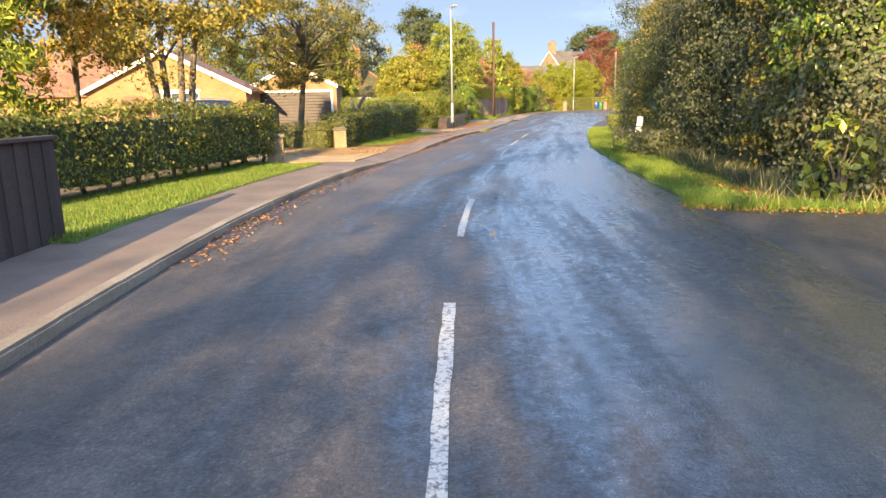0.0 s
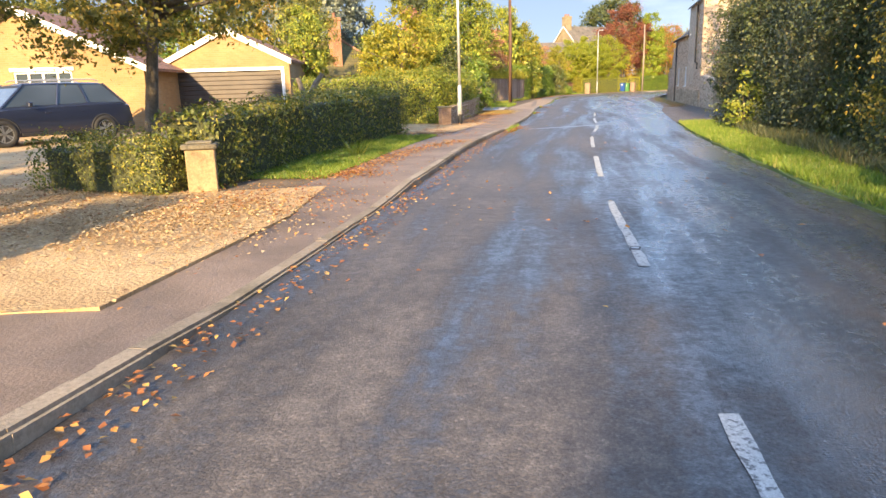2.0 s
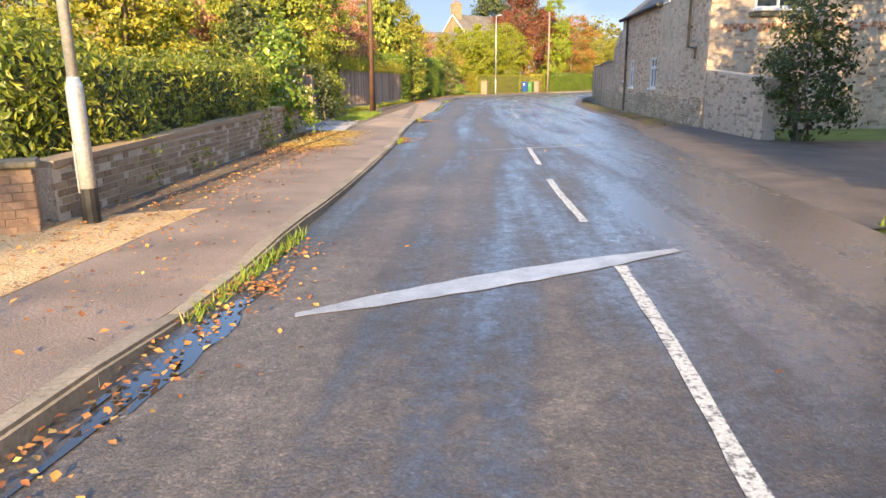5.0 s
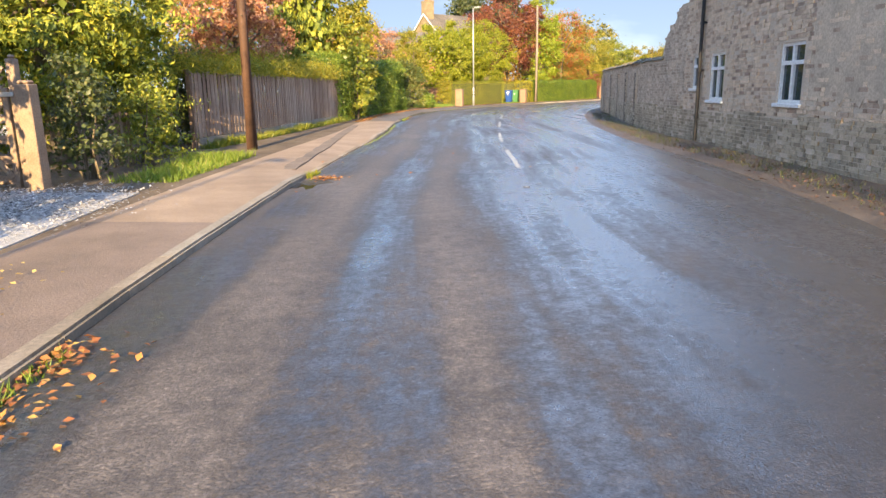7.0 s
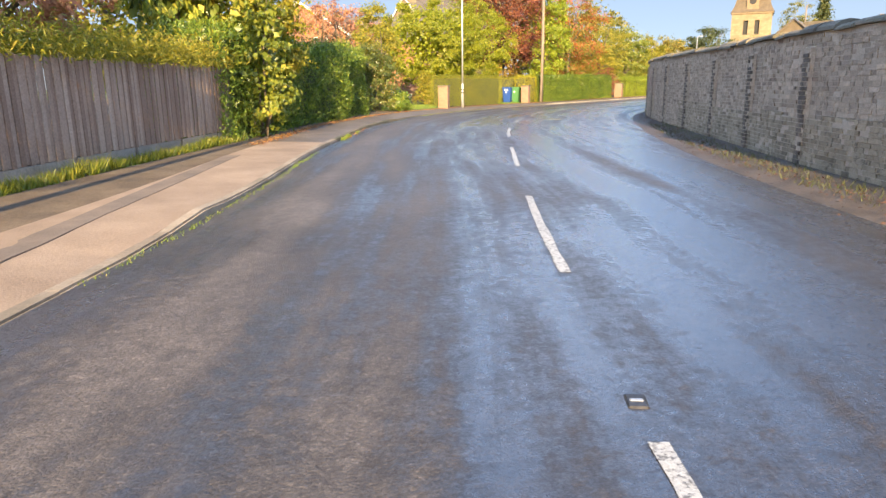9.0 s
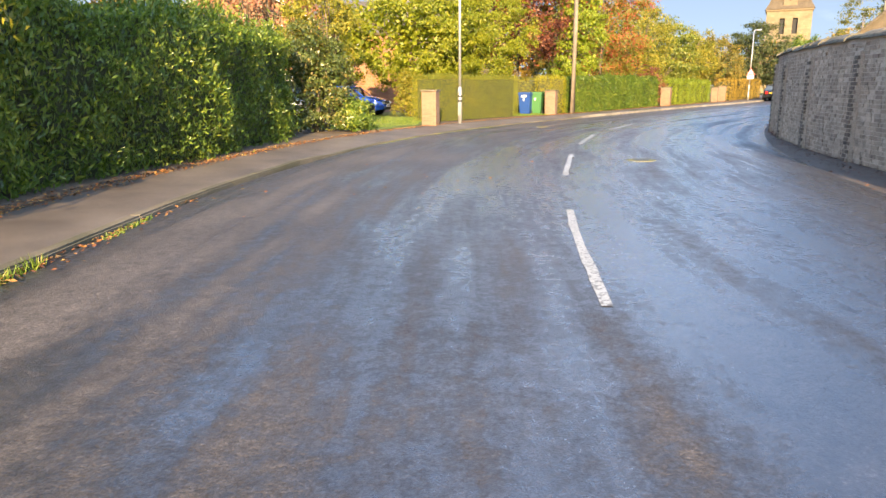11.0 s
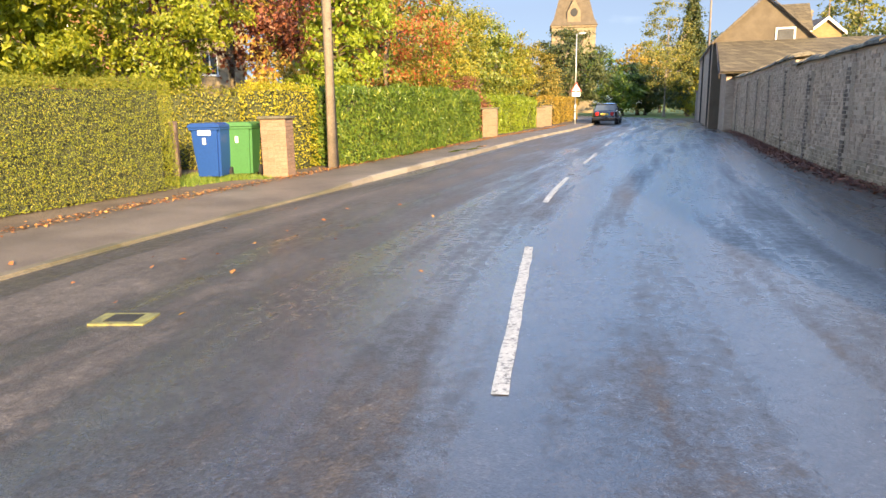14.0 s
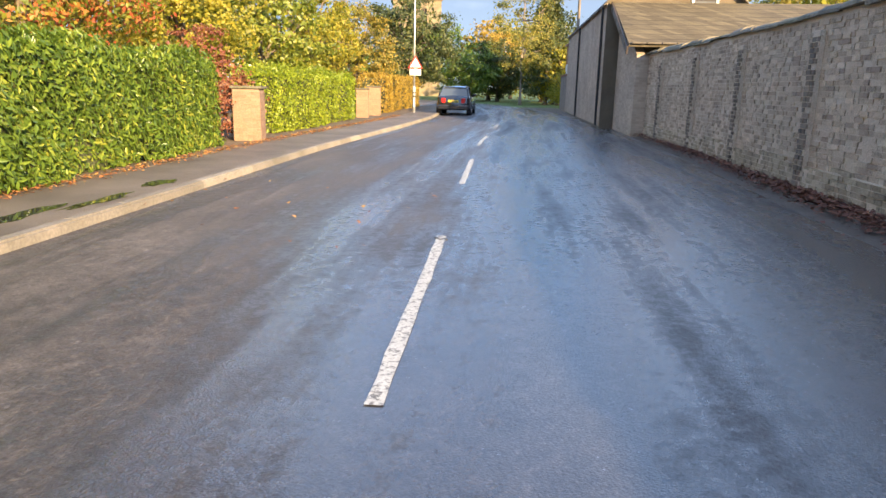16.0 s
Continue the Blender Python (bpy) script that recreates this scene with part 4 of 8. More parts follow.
# centre line marks
CENTRE = smooth_line([(-0.6, -8), (0.05, 1.8), (0.59, 7.15), (1.43, 12.5), (2.05, 15.3), (3.1, 20.4), (4.27, 25.2), (5.55, 30.1), (6.9, 34.4), (8.0, 38.7), (10.1, 46), (12.5, 53.6), (13.5, 57.1), (15.1, 62.3), (18.4, 71.9), (19.75, 75.4), (20.85, 77.9), (22.4, 81.0), (23.7, 83.34), (26.1, 87.0), (29.0, 90.4), (31.5, 93.1), (34.8, 96.1), (39.1, 99.8), (46.9, 106.5), (50.7, 109.5), (60, 117), (67, 123.8), (75, 133.5)], 0.25)
crun = np.r_[0, np.cumsum(np.linalg.norm(np.diff(CENTRE, axis=0), axis=1))]
marks = tagged(new("road_marking"), "worn white dashes along the middle of the road", "road marking", kind="structure")


def on_centre(s):
    return np.array([np.interp(s, crun, CENTRE[:, 0]), np.interp(s, crun, CENTRE[:, 1])])
for y0 in (-3.6, 1.8, 7.15, 12.5, 17.65, 22.6, 27.2, 31.7, 36.0, 40.4, 53.6, 59.3, 65.6, 71.8, 77.9, 83.3, 88.3, 93.2, 97.6, 102.2, 106.6, 111.2, 116, 121):
    s0 = float(np.interp(y0, CENTRE[:, 1], crun))
    ln = 2.9 if y0 < 50 else 3.5
    verts = []
    for k in range(13):
        p, q = on_centre(s0 + k * ln / 12), on_centre(s0 + k * ln / 12 + 0.1)
        d = (q - p) / np.linalg.norm(q - p)
        nrm = np.array([-d[1], d[0]])
        verts += [(*(p + nrm * 0.046 * RNG.uniform(0.75, 1.1)), 0.040), (*(p - nrm * 0.046 * RNG.uniform(0.75, 1.1)), 0.040)]
    o = mesh_object("dash", verts, [(2 * k, 2 * k + 1, 2 * k + 3, 2 * k + 2) for k in range(12)], PAINT)
    o.parent = marks

# ---- hedges and trees on the house side ----
hedge("hedge", [(-5.9, 7.2), (-4.9, 10.3), (-4.2, 12.8), (-3.1, 17.5)], 1.3, 1.0, L_PRIVET, "clipped privet hedge with bare stems below, sunlit on top", 480, 0.075, 0.1, 0.2, 0.10)
hedge("hedge", [(-1.75, 22.3), (-1.3, 24.5), (-0.7, 27.6), (0.85, 32.9)], 1.05, 1.0, L_PRIVET, "dark clipped hedge along a mown grass strip", 420, 0.07, 0.1, 0.0, 0.08, height2=1.2)
hedge("low_hedge", [(-4.6, 22.9), (-3.6, 22.2), (-2.4, 21.75)], 0.72, 0.9, L_PRIVET, "low rounded hedge at the mouth of a gravel drive", 900, 0.05, 0.1, 0.0, 0.1, round_top=0.3)
hedge("laurel_hedge", [(-3.5, 39.8), (-0.7, 38.7), (1.9, 37.4)], 1.7, 1.4, L_BRIGHT, "sunlit laurel hedge with large yellow-green leaves", 420, 0.105, 0.1, 0.0, 0.16, aspect=0.36, flow=(0.3, -0.1, -0.3))
hedge("laurel_hedge", [(2.1, 37.6), (3.0, 40.5), (4.2, 45.5)], 1.6, 1.3, L_BRIGHT, "loose laurel hedge behind a low brick wall", 420, 0.1, 0.1, 0.0, 0.2, aspect=0.36)
hedge("laurel_hedge", [(11.3, 72.2), (12.0, 74.0), (12.7, 76.6), (13.8, 79.2), (15.4, 82.8), (17.1, 87.8)], 2.6, 1.8, L_LAUREL, "tall dense laurel hedge leaning over the footway", 640, 0.11, 0.1, 0.0, 0.26, aspect=0.34, flow=(0.25, -0.15, 1.1))
hedge("hedge", [(22.75, 94.3), (24.6, 95.6), (27.6, 98.0)], 1.78, 1.2, L_CLIPPED, "dense clipped hedge beside a street lamp", 2300, 0.03, 0.1, 0.0, 0.03, loose=0.4)
hedge("golden_hedge", [(29.9, 99.6), (30.5, 100.1), (31.3, 100.8)], 1.82, 0.9, L_SUNNY, "golden privet hedge beside a telegraph pole", 600, 0.055, 0.1, 0.0, 0.06)
hedge("laurel_hedge", [(31.6, 100.35), (34.4, 102.5), (38.0, 105.7), (41.6, 109.1)], 1.75, 1.3, L_LAUREL, "clipped laurel hedge with long glossy drooping leaves", 900, 0.115, 0.1, 0.0, 0.12, aspect=0.32, loose=0.5, flow=(0.55, 0.4, -0.75))
hedge("laurel_hedge", [(44.6, 111.6), (47.5, 114.0), (51.5, 117.3)], 1.6, 1.3, L_LIME, "bright green laurel hedge", 600, 0.085, 0.1, 0.0, 0.14)
hedge("beech_hedge", [(56.2, 121.2), (60.0, 124.6), (66.0, 129.4)], 1.8, 1.3, L_GOLD, "clipped hedge turned orange in autumn", 260, 0.1, 0.1, 0.0, 0.08)

tree("multi_stem_tree", -5.3, 16.6, 7.6, (3.5, 3.0, 2.7), L_OLIVE, "multi-stemmed garden tree with yellowing leaves", 21000, 0.085, 0.1, 130, 0.5, "round", base=1.9, stems=4, core=0, hollow=0.3)
for x, y, h, r, m in ((-9.5, 54.0, 8.5, 2.6, L_YELLOW), (-14.5, 52.0, 9.0, 2.8, L_OLIVE), (-5.2, 56.0, 7.4, 2.0, L_BIRCH), (-20.0, 50.0, 9.0, 3.0, L_BIRCH)):
    tree("garden_tree", x, y, h, (r, r, h * 0.4), m, "leafy garden tree behind a yellow brick bungalow", 7000, 0.13, 0.16, 90, 0.55, "round", base=1.2)
tree("birch_tree", -8.8, 19.5, 8.0, (2.3, 2.3, 2.8), L_GOLD, "slender tree with bright yellow autumn leaves", 9000, 0.12, 0.12, 60, 0.55, "round", base=1.8)
tree("conifer", -8.2, 13.2, 9.0, (2.2, 2.2, 4.2), L_YEW, "feathery green conifer behind a hedge", 14000, 0.16, 0.16, 130, 0.45, "cone", base=0.6, aspect=0.3, droop=0.5)
tree("conifer", -11.5, 17.0, 9.5, (2.4, 2.4, 4.4), L_YEW, "feathery green conifer behind a hedge", 12000, 0.16, 0.16, 130, 0.45, "cone", base=0.6, aspect=0.3, droop=0.5)
tree("cherry_tree", -3.7, 25.0, 6.2, (3.0, 2.9, 2.4), L_OLIVE, "old spreading garden tree with thin yellowing leaves", 20000, 0.075, 0.13, 150, 0.42, "round", base=1.35, lean=0.4, limbs=40, core=0, hollow=0.3)
tree("garden_tree", 0.6, 49.0, 5.8, (2.2, 2.2, 2.5), L_YELLOW, "leafy yellow-green garden tree behind a laurel hedge", 12000, 0.12, 0.14, 90, 0.42, "round", base=0.6)
tree("yew_tree", 4.3, 57.2, 8.2, (2.7, 2.7, 3.7), L_YEW, "yew with drooping bright yellow-green sprays", 36000, 0.115, 0.22, 260, 0.45, "round", base=0.5, aspect=0.34, droop=0.6, core=0.6)
tree("cedar_tree", -6.0, 72.0, 13.0, (4.5, 4.5, 5.0), L_BLUE, "tall blue-grey cedar behind the houses", 12000, 0.3, 0.3, 90, 0.9, "round", base=2.5, aspect=0.3)
tree("cypress_tree", -0.3, 58.0, 5.2, (1.5, 1.5, 2.3), L_YEW, "upright green garden cypress tree", 6000, 0.16, 0.12, 60, 0.4, "column", base=0.4)
tree("pink_tree", 2.2, 62.0, 7.0, (2.4, 2.4, 2.4), L_PINK, "round tree with pinkish red leaves", 8000, 0.14, 0.14, 60, 0.55, "round", base=2.0)
tree("copper_tree", 7.3, 70.4, 6.5, (2.2, 2.2, 2.3), L_PINK, "copper-leaved tree behind a board fence", 13000, 0.11, 0.14, 60, 0.55, "round", base=1.6)
tree("weeping_conifer", 10.1, 75.3, 8.0, (1.5, 1.5, 3.6), L_YEW, "weeping conifer with hanging yellow-green sprays", 9000, 0.2, 0.14, 70, 0.5, "column", base=0.7, aspect=0.22, droop=1.6)
tree("garden_tree", 12.0, 76.8, 6.4, (1.7, 1.7, 2.9), L_YELLOW, "leafy yellow-green tree at the end of a fence", 12000, 0.12, 0.14, 70, 0.5, "round", base=1.0)
tree("pine_tree", 2.5, 84.0, 14.0, (3.0, 3.0, 3.0), L_DARK, "tall pine with a ragged dark crown", 7000, 0.25, 0.25, 40, 0.8, "round", base=7.0, aspect=0.3)
tree("pink_tree", 16.5, 96.5, 6.0, (2.6, 2.2, 1.8), L_PINK, "small tree with thin reddish brown leaves", 3500, 0.12, 0.1, 60, 0.5, "round", base=2.6, stems=3, limbs=30)
tree("yellow_tree", 18.2, 91.5, 5.6, (1.35, 1.35, 2.1), L_YELLOW, "slender pale-stemmed tree with yellow leaves", 9000, 0.1, 0.07, 80, 0.36, "round", base=1.3, stems=3, core=0)
tree("ivy_tree", 20.0, 110.6, 5.6, (1.3, 1.3, 2.6), L_IVY, "dark ivy-clad tree against a brick house", 7000, 0.13, 0.14, 70, 0.4, "column", base=0.3)
tree("magnolia_tree", 23.4, 101.9, 7.0, (3.9, 2.8, 3.0), L_MAGNOLIA, "broad magnolia with large yellow-green leaves", 21000, 0.15, 0.16, 170, 0.45, "round", base=1.0, aspect=0.36, dense=1.8)
tree("magnolia_tree", 27.6, 104.0, 7.2, (3.2, 2.6, 3.0), L_MAGNOLIA, "broad tree with small yellow-green leaves behind a hedge", 20000, 0.1, 0.16, 170, 0.45, "round", base=1.2, dense=1.8)
tree("copper_beech", 31.5, 108.5, 12.0, (3.6, 3.6, 5.2), L_COPPER, "dark copper-leaved tree behind a hedge", 26000, 0.125, 0.2, 90, 0.7, "round", base=1.4)
tree("cypress_tree", 35.4, 109.4, 10.4, (2.3, 2.1, 4.9), L_LIME, "bright green upright cypress tree", 14000, 0.16, 0.16, 90, 0.45, "column", base=0.6, aspect=0.35)
tree("cherry_tree", 39.0, 112.2, 10.2, (3.3, 3.1, 4.2), L_RED, "cherry tree turning red and green", 17000, 0.105, 0.18, 90, 0.65, "round", base=1.3)
tree("garden_tree", 44.5, 117.0, 8.0, (3.2, 3.0, 3.2), L_YELLOW, "garden tree with yellow-green leaves turning gold", 13000, 0.11, 0.16, 80, 0.65, "round", base=1.2)
tree("garden_tree", 54.5, 125.0, 6.8, (2.8, 2.8, 2.8), L_YELLOW, "yellow-green garden tree behind a gate pillar", 11000, 0.13, 0.16, 90, 0.5, "round", base=0.8)
tree("garden_tree", 60.5, 129.0, 6.6, (2.6, 2.6, 2.7), L_OLIVE, "garden tree turning brown behind an orange hedge", 9000, 0.14, 0.16, 80, 0.5, "round", base=0.8)
tree("garden_tree", 49.5, 121.0, 7.0, (3.0, 3.0, 3.0), L_BRIGHT, "garden tree with bright green leaves", 10000, 0.15, 0.16, 70, 0.65, "round", base=1.0)
tree("stone_pine", 40.5, 143.0, 17.0, (6.0, 6.0, 4.6), L_DARK, "tall broad dark green tree behind a stone house", 9000, 0.3, 0.4, 110, 1.2, "round", base=7.0, aspect=0.9, shape="blade")
tree("ivy_tree", 68.7, 133.2, 8.0, (3.3, 3.3, 3.7), L_DARK, "dense dark green tree beyond the orange hedge", 12000, 0.17, 0.2, 80, 0.7, "round", base=0.8)
tree("garden_tree", 92.5, 153.5, 10.5, (3.6, 3.6, 3.8), L_LAUREL, "green tree far along the road", 9000, 0.2, 0.2, 70, 0.8, "round", base=0.8)

# ---- hedgerow and trees on the other side ----
for line, h, thick, m, lf, dn in (
    ([(5.95, 9.4), (6.7, 14.4), (7.6, 18.6)], 4.6, 3.2, L_IVY, 0.12, 230),
    ([(7.5, 18.0), (8.4, 23.2), (9.2, 26.3)], 4.3, 3.2, L_DARK, 0.11, 230),
    ([(9.1, 25.8), (10.4, 31.3), (11.4, 35.4)], 3.9, 3.2, L_IVY, 0.12, 230),
    ([(6.2, 9.3), (12, 8.0), (24, 6.5)], 4.6, 2.5, L_IVY, 0.14, 60),
    ([(11.6, 35.2), (16, 34.2), (24, 33)], 3.8, 2.0, L_IVY, 0.14, 60)):
    hedge("hedgerow", line, h, thick, m, "overgrown shaded hedgerow of mixed bushes and brambles", dn * 2.5, lf * 0.66, 0.02, 0.0, 0.55, 0.62, side=-1 if line[-1][1] > line[0][1] else 1, round_top=1.2, loose=0.6, top_var=0.35)
for i, (x, y, h, r) in enumerate([(10.5, 12.5, 7.5, 2.7), (11.3, 17.2, 7.8, 2.7), (12.2, 21.8, 8.2, 2.8), (13.2, 26.4, 7.4, 2.6), (14.0, 30.8, 7.6, 2.6), (15.6, 36.0, 8.8, 2.9), (18.4, 39.5, 8.6, 2.8), (13.5, 35.6, 9.8, 2.5)]):
    tree("hedgerow_tree", x, y, h, (r, r, h * 0.36), [L_OLIVE, L_IVY, L_OLIVE, L_DARK, L_OLIVE, L_IVY, L_DARK, L_DARK][i], "taller hedgerow tree with thin autumn leaves", 10000, 0.085, 0.14, 130, 0.6, "round", base=1.8, aspect=0.6)
for x, y, r, h, m, lab in ((6.9, 11.6, 1.0, 2.6, L_OLIVE, "bramble bush with yellowing leaves in the hedgerow"), (7.4, 15.4, 1.1, 3.4, L_IVY, "bulging hawthorn bush in the shaded hedgerow"), (8.3, 19.6, 1.0, 2.4, L_DARK, "dark bramble bush at the foot of the hedgerow"), (9.0, 22.6, 1.2, 3.6, L_OLIVE, "hedgerow bush with thin autumn leaves"), (10.0, 26.4, 1.0, 2.6, L_IVY, "leafy hazel bush in the shaded hedgerow"), (11.2, 31.6, 1.1, 3.2, L_DARK, "dark bush at the end of the hedgerow")):
    shrub("hedgerow_bush", x, y, (r, r * 1.3, h), m, lab, 6500, 0.075, 0.03, 80, 0.4)
for x, y, h, r, b0, m, lab in ((7.3, 12.6, 5.2, 1.3, 2.6, L_OLIVE, "arching hawthorn bough with yellowing leaves in the hedgerow"), (7.6, 16.8, 5.4, 1.3, 2.5, L_IVY, "ivy-clad hawthorn leaning out of the hedgerow"), (8.2, 18.6, 5.0, 1.1, 2.9, L_RUSSET, "hawthorn bush turned russet above the verge"), (9.3, 21.2, 5.3, 1.3, 2.3, L_IVY, "bulging hazel bush in the hedgerow"), (9.9, 24.3, 5.6, 1.2, 2.8, L_OLIVE, "hedgerow bush with olive autumn leaves"), (10.9, 28.4, 4.6, 1.2, 1.6, L_IVY, "shaded holly bush in the hedgerow"), (11.8, 32.6, 4.8, 1.2, 1.8, L_DARK, "dark holly bush at the end of the hedgerow"), (6.7, 10.2, 4.0, 0.9, 1.3, L_LAUREL, "leafy bush at the corner of the hedgerow")):
    tree("hedgerow_bush", x, y, h, (r, r * 1.2, (h - b0) / 2), m, lab, 5500, 0.075, 0.07, 70, 0.42, "round", base=b0, stems=3, aspect=0.6, z=0.03)
tree("bare_tree", 10.4, 24.0, 8.2, (2.6, 2.4, 1.9), L_IVY, "tree with bare dark twigs reaching over the verge", 900, 0.06, 0.05, 150, 0.5, "round", base=4.2, limbs=130, core=0, dense=1.0, z=0.03)
shrub("ivy_bush", 15.4, 43.0, (1.0, 1.0, 2.6), L_DARK, "dark ivy bush beside the cottage wall", 5000, 0.09, 0.0, 60, 0.35)

# ---- unseen trees added behind the start for their shade, and trees along the horizon ----
for x, y, h, r, m in ((-4.6, -16, 17.0, 3.9, L_OLIVE), (-5.0, -27, 11.0, 2.4, L_GOLD), (9.5, -14, 8, 3.0, L_IVY), (7, -30, 10, 3.5, L_OLIVE)):
    tree("garden_tree", x, y, h, (r, r, h * 0.36), m, "unseen tree added near the junction to shade the road", 3000, 0.28, 0.2, 60, 0.8, "round", base=1.7)
far_trees = [(-34, 66), (-27, 72), (-20, 78), (-12, 86), (-4, 94), (4, 100), (9, 108), (12, 122), (20, 132), (42, 140), (50, 146), (58, 150), (44, 128), (52, 133), (68, 160), (96, 150), (104, 146), (112, 160), (99, 168), (92, 178), (120, 150), (98, 116), (95, 124), (80, 108), (72, 98), (64, 90), (60, 80), (50, 70), (44, 58), (38, 48), (34, 38), (30, 26), (28, 14), (-38, 58), (-30, 78)]
for i, (x, y) in enumerate(far_trees):
    h = 8.0 + (i * 37 % 7) * 0.7
    tree("background_tree", x, y, h, (4.2, 4.2, h * 0.44), L_YELLOW if (x, y) in ((80, 108), (72, 98), (98, 116)) else (L_OLIVE, L_BIRCH, L_LAUREL, L_GOLD, L_DARK, L_YELLOW)[i % 6], "full-leaved tree in the distance behind the gardens", 5200, 0.27, 0.24, 90, 0.95, "round", base=0.6, limbs=6, dense=1.1, aspect=0.9, shape="blade", core=0.5, group="background trees")
for x, y, h, m in ((99.0, 124.0, 14.5, L_BIRCH), (104.0, 119.0, 14.0, L_YELLOW), (97.0, 115.0, 13.0, L_OLIVE)):
    tree("background_tree", x, y, h, (4.4, 4.4, h * 0.44), m, "tall yellowing tree beyond the lodge", 4500, 0.27, 0.24, 90, 0.95, "round", base=1.0, limbs=6, dense=1.1, aspect=0.9, shape="blade", core=0.5, group="background trees")
tree("birch_tree", 83.0, 134.6, 11.5, (2.7, 2.7, 5.0), L_BIRCH, "tall thin birch with yellowing leaves at the bend", 6000, 0.16, 0.15, 90, 0.7, "round", base=2.0, core=0, dense=1.6, bark=POLE_WOOD)
tree("conifer", 87.0, 134.8, 12.5, (2.4, 2.4, 5.9), L_DARK, "tall dark conifer at the far bend", 8000, 0.26, 0.2, 110, 0.7, "cone", base=0.6)
for x, y, h, m in ((90, 147, 6.5, L_LAUREL), (80, 172, 8.0, L_OLIVE), (86, 173, 8.0, L_DARK), (92, 170, 8.0, L_LAUREL), (75, 160, 7.0, L_OLIVE), (70.5, 148, 7.0, L_YELLOW), (93, 146, 7.0, L_DARK), (97, 143, 6.0, L_OLIVE), (101, 139.5, 7.0, L_LAUREL), (91, 137, 8.0, L_DARK), (88.5, 134.5, 6.0, L_YELLOW)):
    tree("roadside_tree", x, y, h, (3.0, 3.0, h * 0.45), m, "leafy roadside tree where the road bends away", 6000, 0.2, 0.18, 80, 0.7, "round", base=0.2, aspect=0.9, shape="blade")
shrub("gorse_bush", 80.0, 127.5, (1.6, 1.6, 2.4), L_YELLOW, "yellow bush in front of a far building", 4000, 0.12)

# ---- building helpers ----
def wall_cells(bm, x0, x1, z0, z1, y0, y1, openings):
    """A wall with holes through it, as butted blocks."""
    xs = sorted({x0, x1, *[v for o in openings for v in o[:2]]})
    zs = sorted({z0, z1, *[v for o in openings for v in o[2:4]]})
    for a, b in zip(xs, xs[1:]):
        for c, d in zip(zs, zs[1:]):
            mx, mz = (a + b) / 2, (c + d) / 2
            if any(o[0] < mx < o[1] and o[2] < mz < o[3] for o in openings):
                continue
            box(bm, a, b, y0, y1, c, d)


def window(parent, x0, x1, z0, z1, cols=2, transom=0.3, y=0.0, curtain=False, sill=True, name="window"):
    """A casement in a hole: frame, panes set back, sill."""
    top = tagged(new(name), "", "")
    top.parent = parent
    bm = bmesh.new()
    f, d0, d1 = 0.06, y + 0.03, y + 0.10
    for a, b in ((x0, x0 + f), (x1 - f, x1)):
        box(bm, a, b, d0, d1, z0, z1)
    box(bm, x0 + f, x1 - f, d0, d1, z0, z0 + f)
    box(bm, x0 + f, x1 - f, d0, d1, z1 - f, z1)
    w = (x1 - x0) / cols
    for i in range(1, cols):
        box(bm, x0 + w * i - 0.035, x0 + w * i + 0.035, d0 - 0.005, d1, z0 + f, z1 - f)
    if transom:
        zt = z1 - (z1 - z0) * transom
        box(bm, x0 + f, x1 - f, d0 - 0.003, d1, zt - 0.035, zt + 0.035)
    part("window_frame", bm, WHITE, top, "white painted window frame")
    for i in range(cols):
        part("pane", box_bm(x0 + w * i + 0.02, x0 + w * (i + 1) - 0.02, d1 - 0.03, d1 - 0.02, z0 + 0.02, z1 - 0.02), GLASS, top)
    if curtain:
        part("curtain", box_bm(x0, x0 + (x1 - x0) * 0.3, d1 + 0.02, d1 + 0.06, z0, z1), CURTAIN, top)
    # black sheet behind the panes stands in for the unlit interior
    part("dark_backing", box_bm(x0 - 0.2, x1 + 0.2, y + 0.33, y + 0.36, z0 - 0.2, z1 + 0.2), BLACK, top)
    if sill:
        part("window_sill", box_bm(x0 - 0.06, x1 + 0.06, y - 0.06, y + 0.03, z0 - 0.07, z0, bevel=0.01), WHITE, top)
    return top


